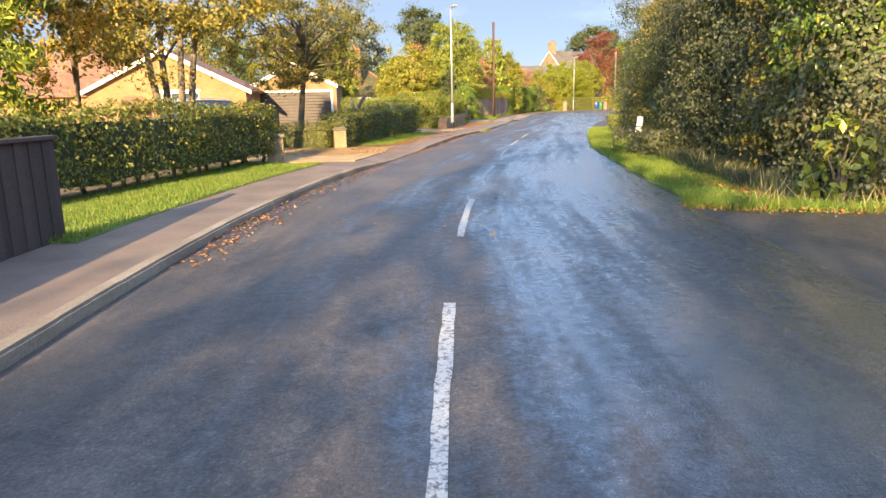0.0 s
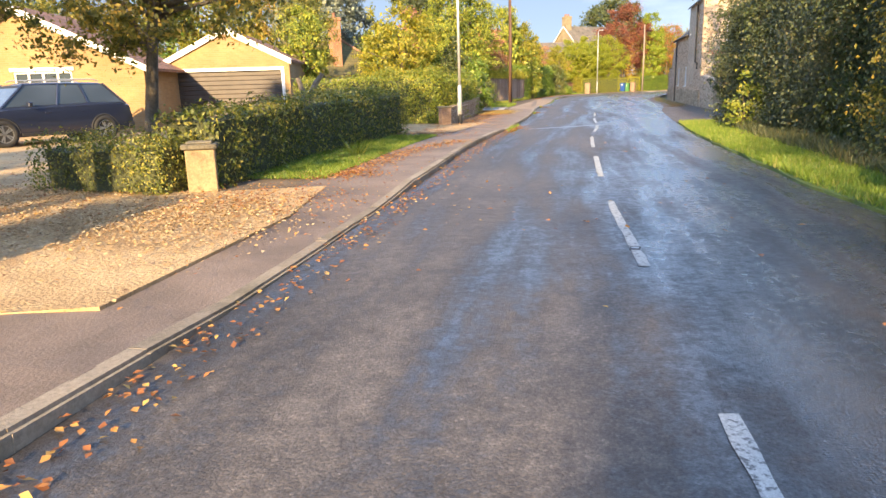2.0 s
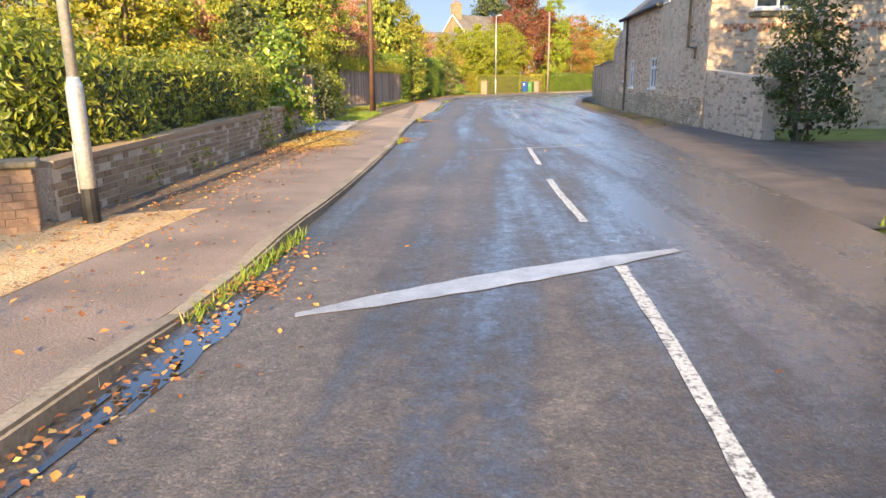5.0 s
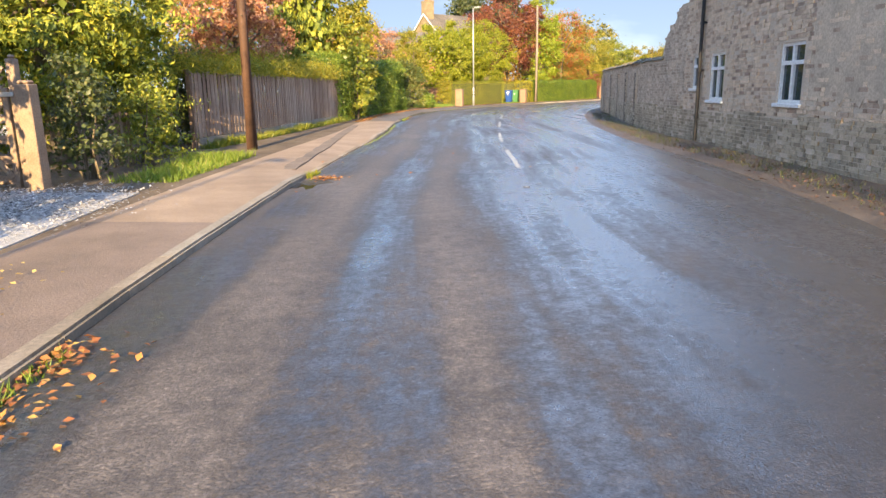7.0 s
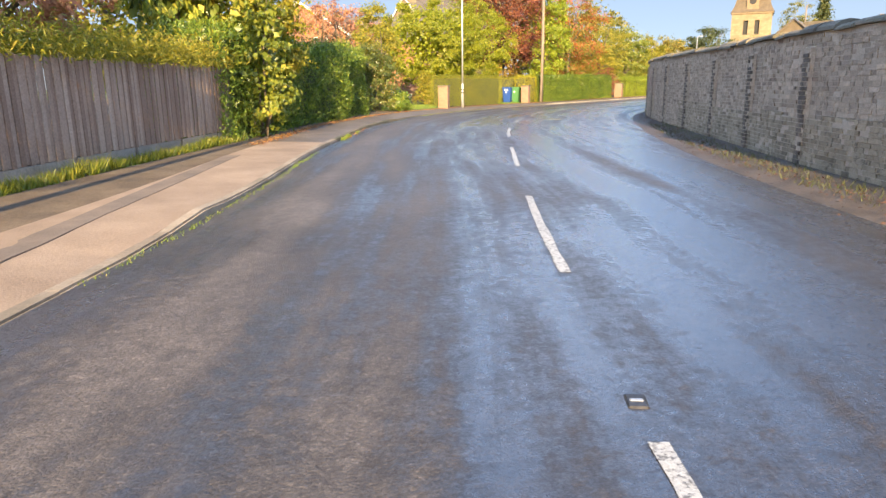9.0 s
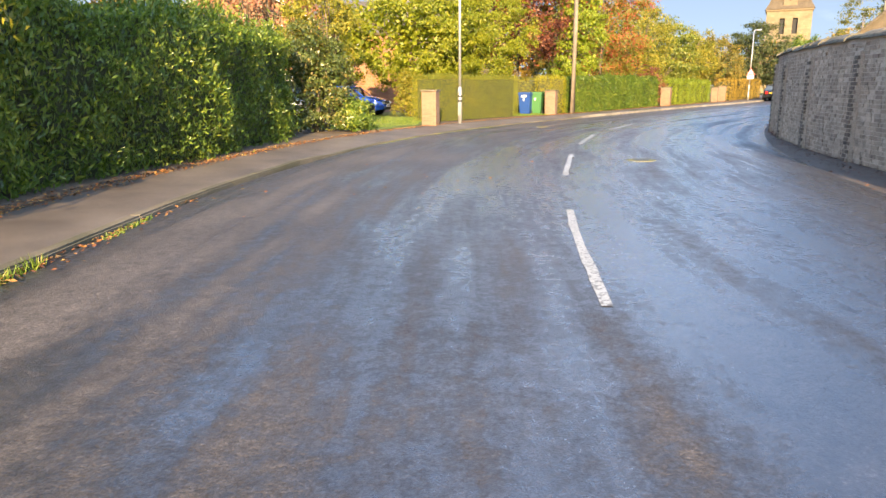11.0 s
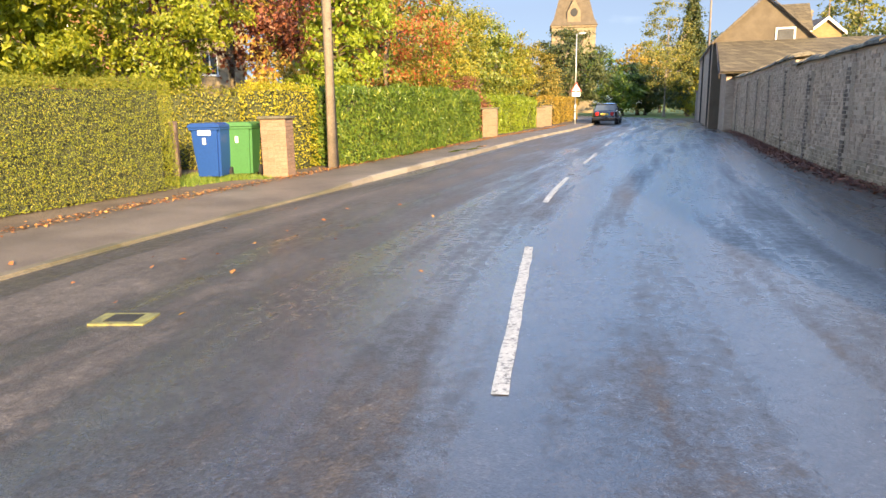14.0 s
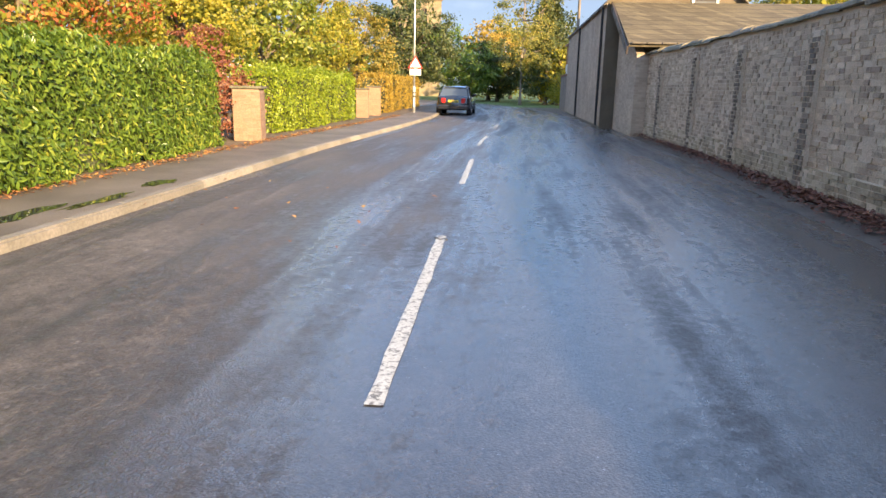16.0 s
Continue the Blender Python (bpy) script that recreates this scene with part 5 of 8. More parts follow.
def roof_pair(parent, x0, x1, y0, y1, eave, ridge, material, along="y", over=0.25, thick=0.1, trim=True, name="roof"):
    """Two slopes with thickness; the ridge runs along y or x."""
    a0, a1, b0, b1 = (x0, x1, y0, y1) if along == "y" else (y0, y1, x0, x1)
    mid, half = (a0 + a1) / 2, (a1 - a0) / 2 + over
    slope = (ridge - eave) / ((a1 - a0) / 2)
    low = ridge - slope * half
    roof = new(name)
    roof.parent = parent
    for s in (-1, 1):
        bm = bmesh.new()
        o = [(mid, ridge), (mid + s * half, low), (mid + s * half, low + thick), (mid, ridge + thick)]
        pts = []
        for q in (b0 - over, b1 + over):
            pts.append([bm.verts.new((p, q, z) if along == "y" else (q, p, z)) for p, z in o])
        bm.faces.new(pts[0])
        bm.faces.new(pts[1][::-1])
        for i in range(4):
            bm.faces.new((pts[0][i], pts[1][i], pts[1][(i + 1) % 4], pts[0][(i + 1) % 4]))
        part("slope", bm, material, roof)
        if trim:
            bm = bmesh.new()
            o = [(mid, ridge + thick + 0.02), (mid + s * (half + 0.02), low + thick + 0.02), (mid + s * (half + 0.02), low - 0.10), (mid, ridge - 0.12)]
            pts = []
            for q in (b0 - over - 0.03, b0 - over - 0.003):
                pts.append([bm.verts.new((p, q, z) if along == "y" else (q, p, z)) for p, z in o])
            bm.faces.new(pts[0])
            bm.faces.new(pts[1][::-1])
            for i in range(4):
                bm.faces.new((pts[0][i], pts[1][i], pts[1][(i + 1) % 4], pts[0][(i + 1) % 4]))
            part("bargeboard", bm, WHITE, roof, "white painted bargeboard")
    return roof


def chimney(parent, x, y, z0, z1, w, d, material, pots=1):
    bm = bmesh.new()
    box(bm, x - w / 2, x + w / 2, y - d / 2, y + d / 2, z0, z1 - 0.22)
    box(bm, x - w / 2 - 0.05, x + w / 2 + 0.05, y - d / 2 - 0.05, y + d / 2 + 0.05, z1 - 0.22, z1 - 0.08, 0.01)
    box(bm, x - w / 2, x + w / 2, y - d / 2, y + d / 2, z1 - 0.08, z1)
    c = part("chimney", bm, material, parent)
    for i in range(pots):
        bm = bmesh.new()
        px = x + (i - (pots - 1) / 2) * 0.35
        tube(bm, [(px, y, z1 - 0.02), (px, y, z1 + 0.3), (px, y, z1 + 0.36)], [0.13, 0.11, 0.13], 10)
        p = part("chimney_pot", bm, ROOF_BROWN, c)
    return c


def house(name, x, y, rz, w, d, eave, ridge, wall_m, roof_m, label, along="y", openings=(), over=0.25, trim=True, z=0.1, category="house"):
    """A gabled house; its front is local y = 0, x from 0 to w."""
    h = thing(name, x, y, z, rz, label, category)
    bm = bmesh.new()
    wall_cells(bm, 0, w, -0.1, eave, 0, 0.3, list(openings))
    box(bm, 0, w, d - 0.3, d, -0.1, eave)
    box(bm, 0, 0.3, 0.3, d - 0.3, -0.1, eave)
    box(bm, w - 0.3, w, 0.3, d - 0.3, -0.1, eave)
    if along == "y":
        for a, b in ((0.002, 0.3), (d - 0.3, d - 0.002)):
            prism(bm, [(0, eave), (w, eave), (w / 2, ridge)], a, b)
    else:
        for a in (0.002, w - 0.3):
            v = [[bm.verts.new((a + k, yy, zz)) for yy, zz in ((0, eave), (d, eave), (d / 2, ridge))] for k in (0, 0.298)]
            bm.faces.new(v[0])
            bm.faces.new(v[1][::-1])
            for i in range(3):
                bm.faces.new((v[0][i], v[1][i], v[1][(i + 1) % 3], v[0][(i + 1) % 3]))
    part("wall", bm, wall_m, h)
    roof_pair(h, 0, w, 0, d, eave, ridge, roof_m, along, over, trim=trim)
    return h


def brick_faces(line, z0, z1, out, skip, seed, course=0.075, length=0.235, proud=0.01, gap=0.012):
    """Places of the bricks of a wall face: along the line, up in courses. z1: a number or a function of the run."""
    rng = np.random.default_rng(seed)
    run = np.r_[0, np.cumsum(np.linalg.norm(np.diff(line, axis=0), axis=1))]
    total = run[-1]
    res = []
    top = z1 if callable(z1) else (lambda s: z1)
    zmax = max(top(s) for s in np.linspace(0, total, 50))
    for k in range(int((zmax - z0) / course)):
        za = z0 + k * course
        s = -(k % 2) * length * 0.75 - rng.uniform(0, 0.03)
        header = bool(k % 2)
        while s < total:
            header = not header if rng.random() < 0.9 else header
            ln = length * (0.5 if header else 1.0) * rng.uniform(0.94, 1.06)
            a, b = max(s, 0.0), min(s + ln - gap, total)
            s += ln
            m = (a + b) / 2
            if b - a < 0.05 or za + course > top(m) or any(o[0] < b and o[1] > a and o[2] < za + course and o[3] > za for o in skip):
                continue
            res.append((a, b, za + gap / 2, za + course - gap / 2, proud * (rng.uniform(0.2, 1.8) if rng.random() > 0.12 else rng.uniform(-1.2, 0.0))))
    return res, run


def brick_mesh(name, line, places, run, side, material):
    """The joined bricks of a wall face; side: 1 if they stand out to the line's left."""
    p = np.array(places)

    def pt(s):
        return np.stack([np.interp(s, run, line[:, 0]), np.interp(s, run, line[:, 1])], 1)
    a, b = pt(p[:, 0]), pt(p[:, 1])
    t = unit(b - a)
    nrm = np.stack([-t[:, 1], t[:, 0]], 1) * side
    v = []
    for depth in (-0.03, 1):
        for q, zc in ((a, 2), (b, 2), (b, 3), (a, 3)):
            off = nrm * (np.full(len(p), -0.03) if depth < 0 else p[:, 4])[:, None]
            v.append(np.c_[q + off, p[:, zc]])
    v = np.stack(v, 1).reshape(-1, 3)
    i = (np.arange(len(p)) * 8)[:, None]
    quads = [(4, 5, 6, 7), (0, 1, 5, 4), (1, 2, 6, 5), (2, 3, 7, 6), (3, 0, 4, 7)]
    f = np.concatenate([i + np.array([q]) for q in quads], 0)
    if side > 0:
        f = f[:, ::-1]
    me = bpy.data.meshes.new(name)
    me.vertices.add(len(v))
    me.vertices.foreach_set("co", v.ravel())
    me.loops.add(f.size)
    me.loops.foreach_set("vertex_index", np.ascontiguousarray(f).ravel().astype(np.int32))
    me.polygons.add(len(f))
    me.polygons.foreach_set("loop_start", np.arange(0, f.size, 4, dtype=np.int32))
    me.polygons.foreach_set("loop_total", np.full(len(f), 4, dtype=np.int32))
    me.materials.append(material)
    me.update(calc_edges=True)
    me.shade_flat()
    return new(name, me)


UNIT_BRICK = {}


def brick_objects(line, places, run, side, material, parent):
    """Bricks as objects of their own on one shared mesh."""
    if material.name not in UNIT_BRICK:
        bm = box_bm(-0.5, 0.5, -0.5, 0.5, -0.5, 0.5, bevel=0.03)
        me = bpy.data.meshes.new("brick")
        bm.to_mesh(me)
        bm.free()
        me.materials.append(material)
        UNIT_BRICK[material.name] = me
    for a, b, z0, z1, pr in places:
        q = np.array([np.interp([a, b], run, line[:, 0]), np.interp([a, b], run, line[:, 1])]).T
        t = (q[1] - q[0]) / max(np.linalg.norm(q[1] - q[0]), 1e-6)
        nrm = np.array([-t[1], t[0]]) * side
        c = q.mean(0) + nrm * (pr - 0.05)
        o = new("brick", UNIT_BRICK[material.name])
        o.matrix_world = Matrix.LocRotScale((c[0], c[1], (z0 + z1) / 2), Euler((0, 0, math.atan2(t[1], t[0]))), (b - a, 0.1, z1 - z0))
        o.parent = parent


def thick_line(name, line, z0, z1, thick, side, material, parent, top=None):
    """The body of a long wall behind its face."""
    back = offset(line, -thick * side)
    run = np.r_[0, np.cumsum(np.linalg.norm(np.diff(line, axis=0), axis=1))]
    v, f = [], []
    for i in range(len(line)):
        h = top(run[i]) if top else z1
        v += [(*line[i], z0), (*line[i], h), (*back[i], h), (*back[i], z0)]
    for i in range(len(line) - 1):
        for k in range(4):
            a, b = 4 * i + k, 4 * i + (k + 1) % 4
            f.append((a, b, b + 4, a + 4))
    f += [(0, 1, 2, 3), tuple(4 * (len(line) - 1) + k for k in (3, 2, 1, 0))]
    o = mesh_object(name, v, f, material)
    o.parent = parent
    return o


# ---- the cottage and the long wall ----
CA, CB = np.array((15.75, 47.2)), np.array((18.99, 58.72))
CLEN = float(np.linalg.norm(CB - CA))
CDIR = (CB - CA) / CLEN
cottage = thing("cottage", 0, 0, 0, 0, "old buff brick cottage with white casement windows and black drainpipes", "house")
FRONT_LINE = np.array([CA, CB])
EAVE = 3.85
HIGH, NEAR = 5.3, 5.25   # the nearer half rises to a full upper storey


def cpos(y):
    return (y - CA[1]) / CDIR[1]


WIN = [(cpos(52.62), cpos(53.5), 1.04, 2.1), (cpos(56.1), cpos(56.95), 1.04, 2.1), (cpos(57.72), cpos(58.15), 1.3, 2.1)]
UPPER = [(4.35, 4.95, EAVE + 0.001, 4.7)]
cot = Matrix.Translation((CA[0], CA[1], 0)) @ Matrix.Rotation(math.atan2(CDIR[1], CDIR[0]), 4, "Z")
# local x runs along the front, local y away from the road is negative: mirror by using -y as inside
bm = bmesh.new()
wall_cells(bm, 0, CLEN, -0.1, EAVE, -0.4, 0, WIN)
wall_cells(bm, 0, NEAR, EAVE, HIGH, -0.4, 0, UPPER)
fw = part("wall", bm, MORTAR, cottage)
fw.matrix_parent_inverse = Matrix()
fw.matrix_basis = cot
places, crun_ = brick_faces(FRONT_LINE, 0.05, lambda s: HIGH if s < NEAR else EAVE - 0.02, 1, [(a - 0.02, b + 0.02, c - 0.07, d + 0.02) for a, b, c, d in WIN + UPPER], 3)
near = [p for p in places if cpos(51.2) < p[0] < cpos(55.4) and 0.9 < p[2] < 2.3][:300]
rest = [p for p in places if p not in set(near)]
brick_objects(FRONT_LINE, near, crun_, 1, MIX_BRICK, cottage)
o = brick_mesh("brickwork", FRONT_LINE, rest, crun_, 1, MIX_BRICK)
o.parent = cottage
o["kind"] = "stuff"
for a, b, c, d in WIN + UPPER:
    w = window(cottage, a, b, c, d, 2 if b - a > 0.6 else 1, 0.33, 0.0, True)
    w.matrix_basis = cot @ Matrix.Diagonal((1, -1, 1, 1))
# old render that still clings to part of the front, with a ragged lower edge
bm = bmesh.new()
low_edge = [(2.7 + 2.65 * k / 24, 1.02 + 0.1 * noise.noise((k * 0.5, 2.0, 0.0)) + (0.12 if k % 5 else 0.0)) for k in range(25)]
prism(bm, low_edge + [(5.38, 1.9), (5.3, 3.0), (5.2, 5.2), (1.9, 5.2), (2.0, 3.6), (2.35, 2.3)], 0.0, 0.014)
rp = part("render_patch", bm, OLD_RENDER, cottage, "patch of weathered buff render")
rp.matrix_basis = cot
# gables, back and far end
bm = bmesh.new()
for x0, x1, ev, top in ((0.0, 0.35, HIGH, 7.6), (NEAR - 0.35, NEAR, HIGH, 7.6), (CLEN - 0.35, CLEN, EAVE, 6.3)):
    sec = ((-0.4, -0.1), (-6.4, -0.1), (-6.4, ev), (-3.2, top), (-0.4, ev))
    a = [bm.verts.new((x0, y, z)) for y, z in sec]
    b = [bm.verts.new((x1, y, z)) for y, z in sec]
    bm.faces.new(a)
    bm.faces.new(b[::-1])
    for i in range(5):
        bm.faces.new((a[i], b[i], b[(i + 1) % 5], a[(i + 1) % 5]))
box(bm, 0.35, CLEN - 0.35, -6.4, -6.1, -0.1, EAVE)
gw = part("gable_wall", bm, MORTAR, cottage)
gw.matrix_basis = cot
roof = roof_pair(cottage, NEAR, CLEN, -6.4, 0.0, EAVE, 6.4, ROOF_GREY, "x", 0.12, trim=False)
roof.matrix_basis = cot
roof = roof_pair(cottage, 0, NEAR, -6.4, 0.0, HIGH, 7.7, ROOF_GREY, "x", 0.12, trim=False)
roof.matrix_basis = cot
AWAY = np.array((CDIR[1], -CDIR[0]))
GABLE = np.array([CA + AWAY * 6.4, CA])
GW = (4.1, 5.3, 3.15, 4.35)
pl, rn = brick_faces(GABLE, 0.05, lambda s: HIGH + 2.3 * (1 - abs(s - 3.2) / 3.2) - 0.05, 1, [(GW[0] - 0.1, GW[1] + 0.1, GW[2] - 0.12, GW[3] + 0.1), (0.2, 6.1, 2.55, 2.86)], 17)
o = brick_mesh("gable_brickwork", GABLE, pl, rn, 1, MIX_BRICK)
o.parent = cottage
o["kind"] = "stuff"
pl, rn = brick_faces(GABLE, 2.56, 2.86, 1, [], 18, length=0.11, proud=0.03)
o = brick_mesh("brick_band", GABLE, [q for q in pl if 0.2 < q[0] < 6.05], rn, 1, RED_BRICK)
o.parent = cottage
tagged(o, "band of red bricks across the gable")
gable_win = window(cottage, GW[0], GW[1], GW[2], GW[3], 2, 0.0, -0.1)
gable_win.matrix_basis = Matrix.Translation((GABLE[0][0], GABLE[0][1], 0)) @ Matrix.Rotation(math.atan2(-AWAY[1], -AWAY[0]), 4, "Z") @ Matrix.Diagonal((1, -1, 1, 1))
sill = part("stone_sill", box_bm(GW[0] - 0.12, GW[1] + 0.12, -0.02, 0.1, GW[2] - 0.2, GW[2] - 0.08, bevel=0.01), COPING, cottage)
sill.matrix_basis = Matrix.Translation((GABLE[0][0], GABLE[0][1], 0)) @ Matrix.Rotation(math.atan2(-AWAY[1], -AWAY[0]), 4, "Z")
for yy, pts in ((57.4, [(0, 0.09, 0.05), (0, 0.09, 3.75), (0, 0.2, 3.85)]), (48.75, [(-0.75, 0.09, 1.9), (-0.75, 0.09, 2.2), (0, 0.09, 2.26), (0, 0.09, 5.1), (0, 0.2, 5.25)])):
    bm = bmesh.new()
    tube(bm, pts, 0.045, 8)
    for q in (0.6, 1.7, 2.8):
        if q > pts[0][2]:
            box(bm, -0.07, 0.07, 0.0, 0.13, q, q + 0.05)
    dp = part("drainpipe", bm, BLACK, cottage, "black cast iron drainpipe")
    dp.matrix_basis = cot @ Matrix.Translation((cpos(yy), 0, 0))
bm = bmesh.new()
tube(bm, [(NEAR, 0.16, EAVE - 0.02), (CLEN, 0.16, EAVE - 0.02)], 0.06, 8)
gt = part("gutter", bm, BLACK, cottage)
gt.matrix_basis = cot

WALL_LINE = smooth_line([(18.99, 58.72), (19.5, 60.5), (20.9, 64.5), (22.7, 68.8), (24.4, 73), (25.95, 76.8), (27.95, 80.8), (31.0, 85.5), (34.0, 88.5), (37.4, 91.9), (41.2, 95.2), (45.3, 98.6), (50.4, 102.8), (53.8, 105.8), (56.9, 108.5), (57.75, 109.2)], 0.6)
wrun = np.r_[0, np.cumsum(np.linalg.norm(np.diff(WALL_LINE, axis=0), axis=1))]
WTOT = float(wrun[-1])
STEP = 44.9


def wall_top(s):
    """Stepped parapet beside the cottage, then level, then higher and with a step down."""
    if s < 0.9:
        return 3.45
    if s < 1.5:
        return 3.05
    if s < 2.0:
        return 2.75
    if s < STEP:
        return 2.12 + 0.0035 * s
    return 2.5 if s < WTOT - 1.6 else 2.72



wall = thing("wall_east", 0, 0, 0, 0, "long old buff brick garden wall with piers and rough coping", "wall", kind="structure")
thick_line("wall_body", WALL_LINE, -0.1, 2.3, 0.35, 1, MORTAR, wall, wall_top)
places, r_ = brick_faces(WALL_LINE, 0.02, lambda s: wall_top(s) - 0.02, 1, [], 5)
near = [p for p in places if 33.0 < p[0] < 36.2 and 0.5 < p[2] < 2.2][:300]
ns = set(near)
rest = [p for p in places if p not in ns]
brick_objects(WALL_LINE, near, r_, 1, BUFF_BRICK, wall)
o = brick_mesh("brickwork", WALL_LINE, rest, r_, 1, BUFF_BRICK)
o.parent = wall
o["kind"] = "stuff"
s = 6.0
while s < WTOT - 0.5:
    i = int(np.searchsorted(wrun, s))
    p = np.array([np.interp(s, wrun, WALL_LINE[:, 0]), np.interp(s, wrun, WALL_LINE[:, 1])])
    d = WALL_LINE[min(i + 1, len(WALL_LINE) - 1)] - WALL_LINE[i - 1]
    d /= np.linalg.norm(d)
    h = wall_top(s) - 0.25
    pl, rn = brick_faces(np.array([p - d * 0.12, p + d * 0.12]) + np.array([-d[1], d[0]]) * 0.09, 0.02, h, 1, [], int(s * 10))
    pm = brick_mesh("pier", np.array([p - d * 0.12, p + d * 0.12]) + np.array([-d[1], d[0]]) * 0.09, pl, rn, 1, PIER_BRICK)
    pm.parent = wall
    body = part("pier_body", box_bm(-0.12, 0.12, -0.05, 0.085, -0.1, h + 0.03, bevel=0.01), MORTAR, wall)
    body.matrix_basis = pose(p[0], p[1], 0, 0, 0, math.degrees(math.atan2(d[1], d[0])))
    s += 3.0 if s < 36 else 3.3
# damp brick plinth along the foot of the wall and the cottage
for ln_, a_, b_, own in ((WALL_LINE, 0.0, 16.0, wall), (WALL_LINE, 33.0, 61.0, wall), (np.array([CA + CDIR * 0.02, CB]), 0.0, 99.0, cottage)):
    rr_ = np.r_[0, np.cumsum(np.linalg.norm(np.diff(ln_, axis=0), axis=1))]
    seg = offset(ln_[(rr_ >= a_) & (rr_ <= b_)], 0.055)
    jag = lambda s: (0.45 if a_ > 1 else 0.86) + 0.12 * noise.noise((s * 0.7, a_, 0.3))
    pb = thick_line("plinth_body", seg, -0.1, 0.8, 0.06, 1, MORTAR, own, lambda s: jag(s) - 0.06)
    pl, rn = brick_faces(seg, 0.02, jag, 1, [], 31)
    pm = brick_mesh("plinth", seg, pl, rn, 1, PLINTH_BRICK)
    pm.parent = own
    pm["kind"] = "stuff"
# coping stones, each its own
cme = None
s = 2.05
while s < WTOT - 0.3:
    ln = 0.5 + 0.25 * random.random()
    m = s + ln / 2
    p = np.array([np.interp(m, wrun, WALL_LINE[:, 0]), np.interp(m, wrun, WALL_LINE[:, 1])])
    i = int(np.clip(np.searchsorted(wrun, m), 1, len(WALL_LINE) - 2))
    d = WALL_LINE[i + 1] - WALL_LINE[i - 1]
    d /= np.linalg.norm(d)
    if cme is None:
        bm = bmesh.new()
        prism(bm, [(-0.25, 0), (0.25, 0), (0.235, 0.06), (0.12, 0.12), (-0.02, 0.13), (-0.15, 0.10), (-0.24, 0.045)], -0.5, 0.5)
        bmesh.ops.recalc_face_normals(bm, faces=bm.faces)
        cme = bpy.data.meshes.new("coping_stone")
        bm.to_mesh(cme)
        bm.free()
        cme.materials.append(COPING)
    o = new("coping_stone", cme)
    c = p - np.array([-d[1], d[0]]) * 0.17
    o.matrix_world = Matrix.LocRotScale((c[0], c[1], wall_top(m) - 0.005), Euler((random.uniform(-0.03, 0.03), random.uniform(-0.1, 0.1), math.atan2(d[1], d[0]) - math.pi / 2 + random.uniform(-0.04, 0.04))), (random.uniform(0.9, 1.06), ln - 0.012, random.uniform(0.75, 1.3)))
    o.parent = wall
    s += ln
# saddle stone where the coping steps up
i = int(np.searchsorted(wrun, STEP))
d = WALL_LINE[i + 1] - WALL_LINE[i - 1]
d /= np.linalg.norm(d)
c = WALL_LINE[i] - np.array([-d[1], d[0]]) * 0.17
bm = bmesh.new()
box(bm, -0.2, 0.2, -0.25, 0.25, -0.1, 0.06, 0.02)
a_ = [bm.verts.new((x, y, 0.06)) for x, y in ((-0.21, -0.27), (0.21, -0.27), (0.21, 0.27), (-0.21, 0.27))]
b_ = [bm.verts.new((x, 0.0, 0.25)) for x in (-0.14, 0.14)]
bm.faces.new(a_[::-1])
bm.faces.new((a_[0], a_[1], b_[1], b_[0]))
bm.faces.new((a_[2], a_[3], b_[0], b_[1]))
bm.faces.new((a_[1], a_[2], b_[1]))
bm.faces.new((a_[3], a_[0], b_[0]))
part("saddle_stone", bm, COPING, wall).matrix_basis = pose(c[0], c[1], 2.42, 0, 0, math.degrees(math.atan2(d[1], d[0]))) @ Matrix.Diagonal((0.7, 0.62, 0.8, 1))
# short low wall in front of the cottage gable
STUB = np.array([(14.7, 43.3), (15.2, 45.2), (15.72, 47.1)])
stub = thing("garden_wall", 0, 0, 0, 0, "short low buff brick wall beside a cottage", "wall")
thick_line("wall_body", STUB, -0.1, 1.5, 0.3, 1, MORTAR, stub, lambda s: 1.35 + 0.06 * s)
pl, rn = brick_faces(STUB, 0.02, lambda s: 1.33 + 0.06 * s, 1, [], 9)
o = brick_mesh("brickwork", STUB, pl, rn, 1, MIX_BRICK)
o.parent = stub
o["kind"] = "stuff"

# ---- houses ----
b1 = house("bungalow", -16.8, 38.2, 0, 8.4, 4.1, 2.3, 4.35, YELLOW_WALL, ROOF_BROWN, "yellow brick bungalow with a brown tiled roof and white bargeboards", "y", [(3.9, 5.9, 1.25, 2.2), (1.6, 3.3, -0.09, 1.45)], 0.35)
window(b1, 3.9, 5.9, 1.25, 2.2, 4, 0.45, 0.0, True)
# flat sheet on the wall, its brown standing for shade in the arch
bm = bmesh.new()
arch = [(1.6, 1.45), (3.3, 1.45), (3.18, 1.8), (2.85, 2.06), (2.45, 2.14), (2.05, 2.06), (1.72, 1.8)]
prism(bm, arch, -0.012, -0.002)
part("arch_head", bm, ROOF_BROWN, b1, "brown sheet coloured as the shade in the porch arch")
part("porch_back", box_bm(1.6, 3.3, 1.3, 1.4, -0.05, 2.2), ROOF_BROWN, b1)
part("lintel", box_bm(3.8, 6.0, -0.05, -0.003, 2.22, 2.34), WHITE, b1)
b1w = house("bungalow_wing", -30.0, 41.0, 0, 14.0, 8, 2.3, 4.8, YELLOW_WALL, ROOF_BROWN, "side wing of a yellow brick bungalow with a long tiled roof", "x", [], 0.3)
garage = house("garage", -8.85, 41.75, 0, 5.0, 7, 2.5, 3.75, YELLOW_WALL, ROOF_BROWN, "yellow brick garage with a brown shutter door and white bargeboards", "y", [(0.3, 4.65, -0.09, 2.15)], 0.08)
door = new("garage_door")
door.parent = garage
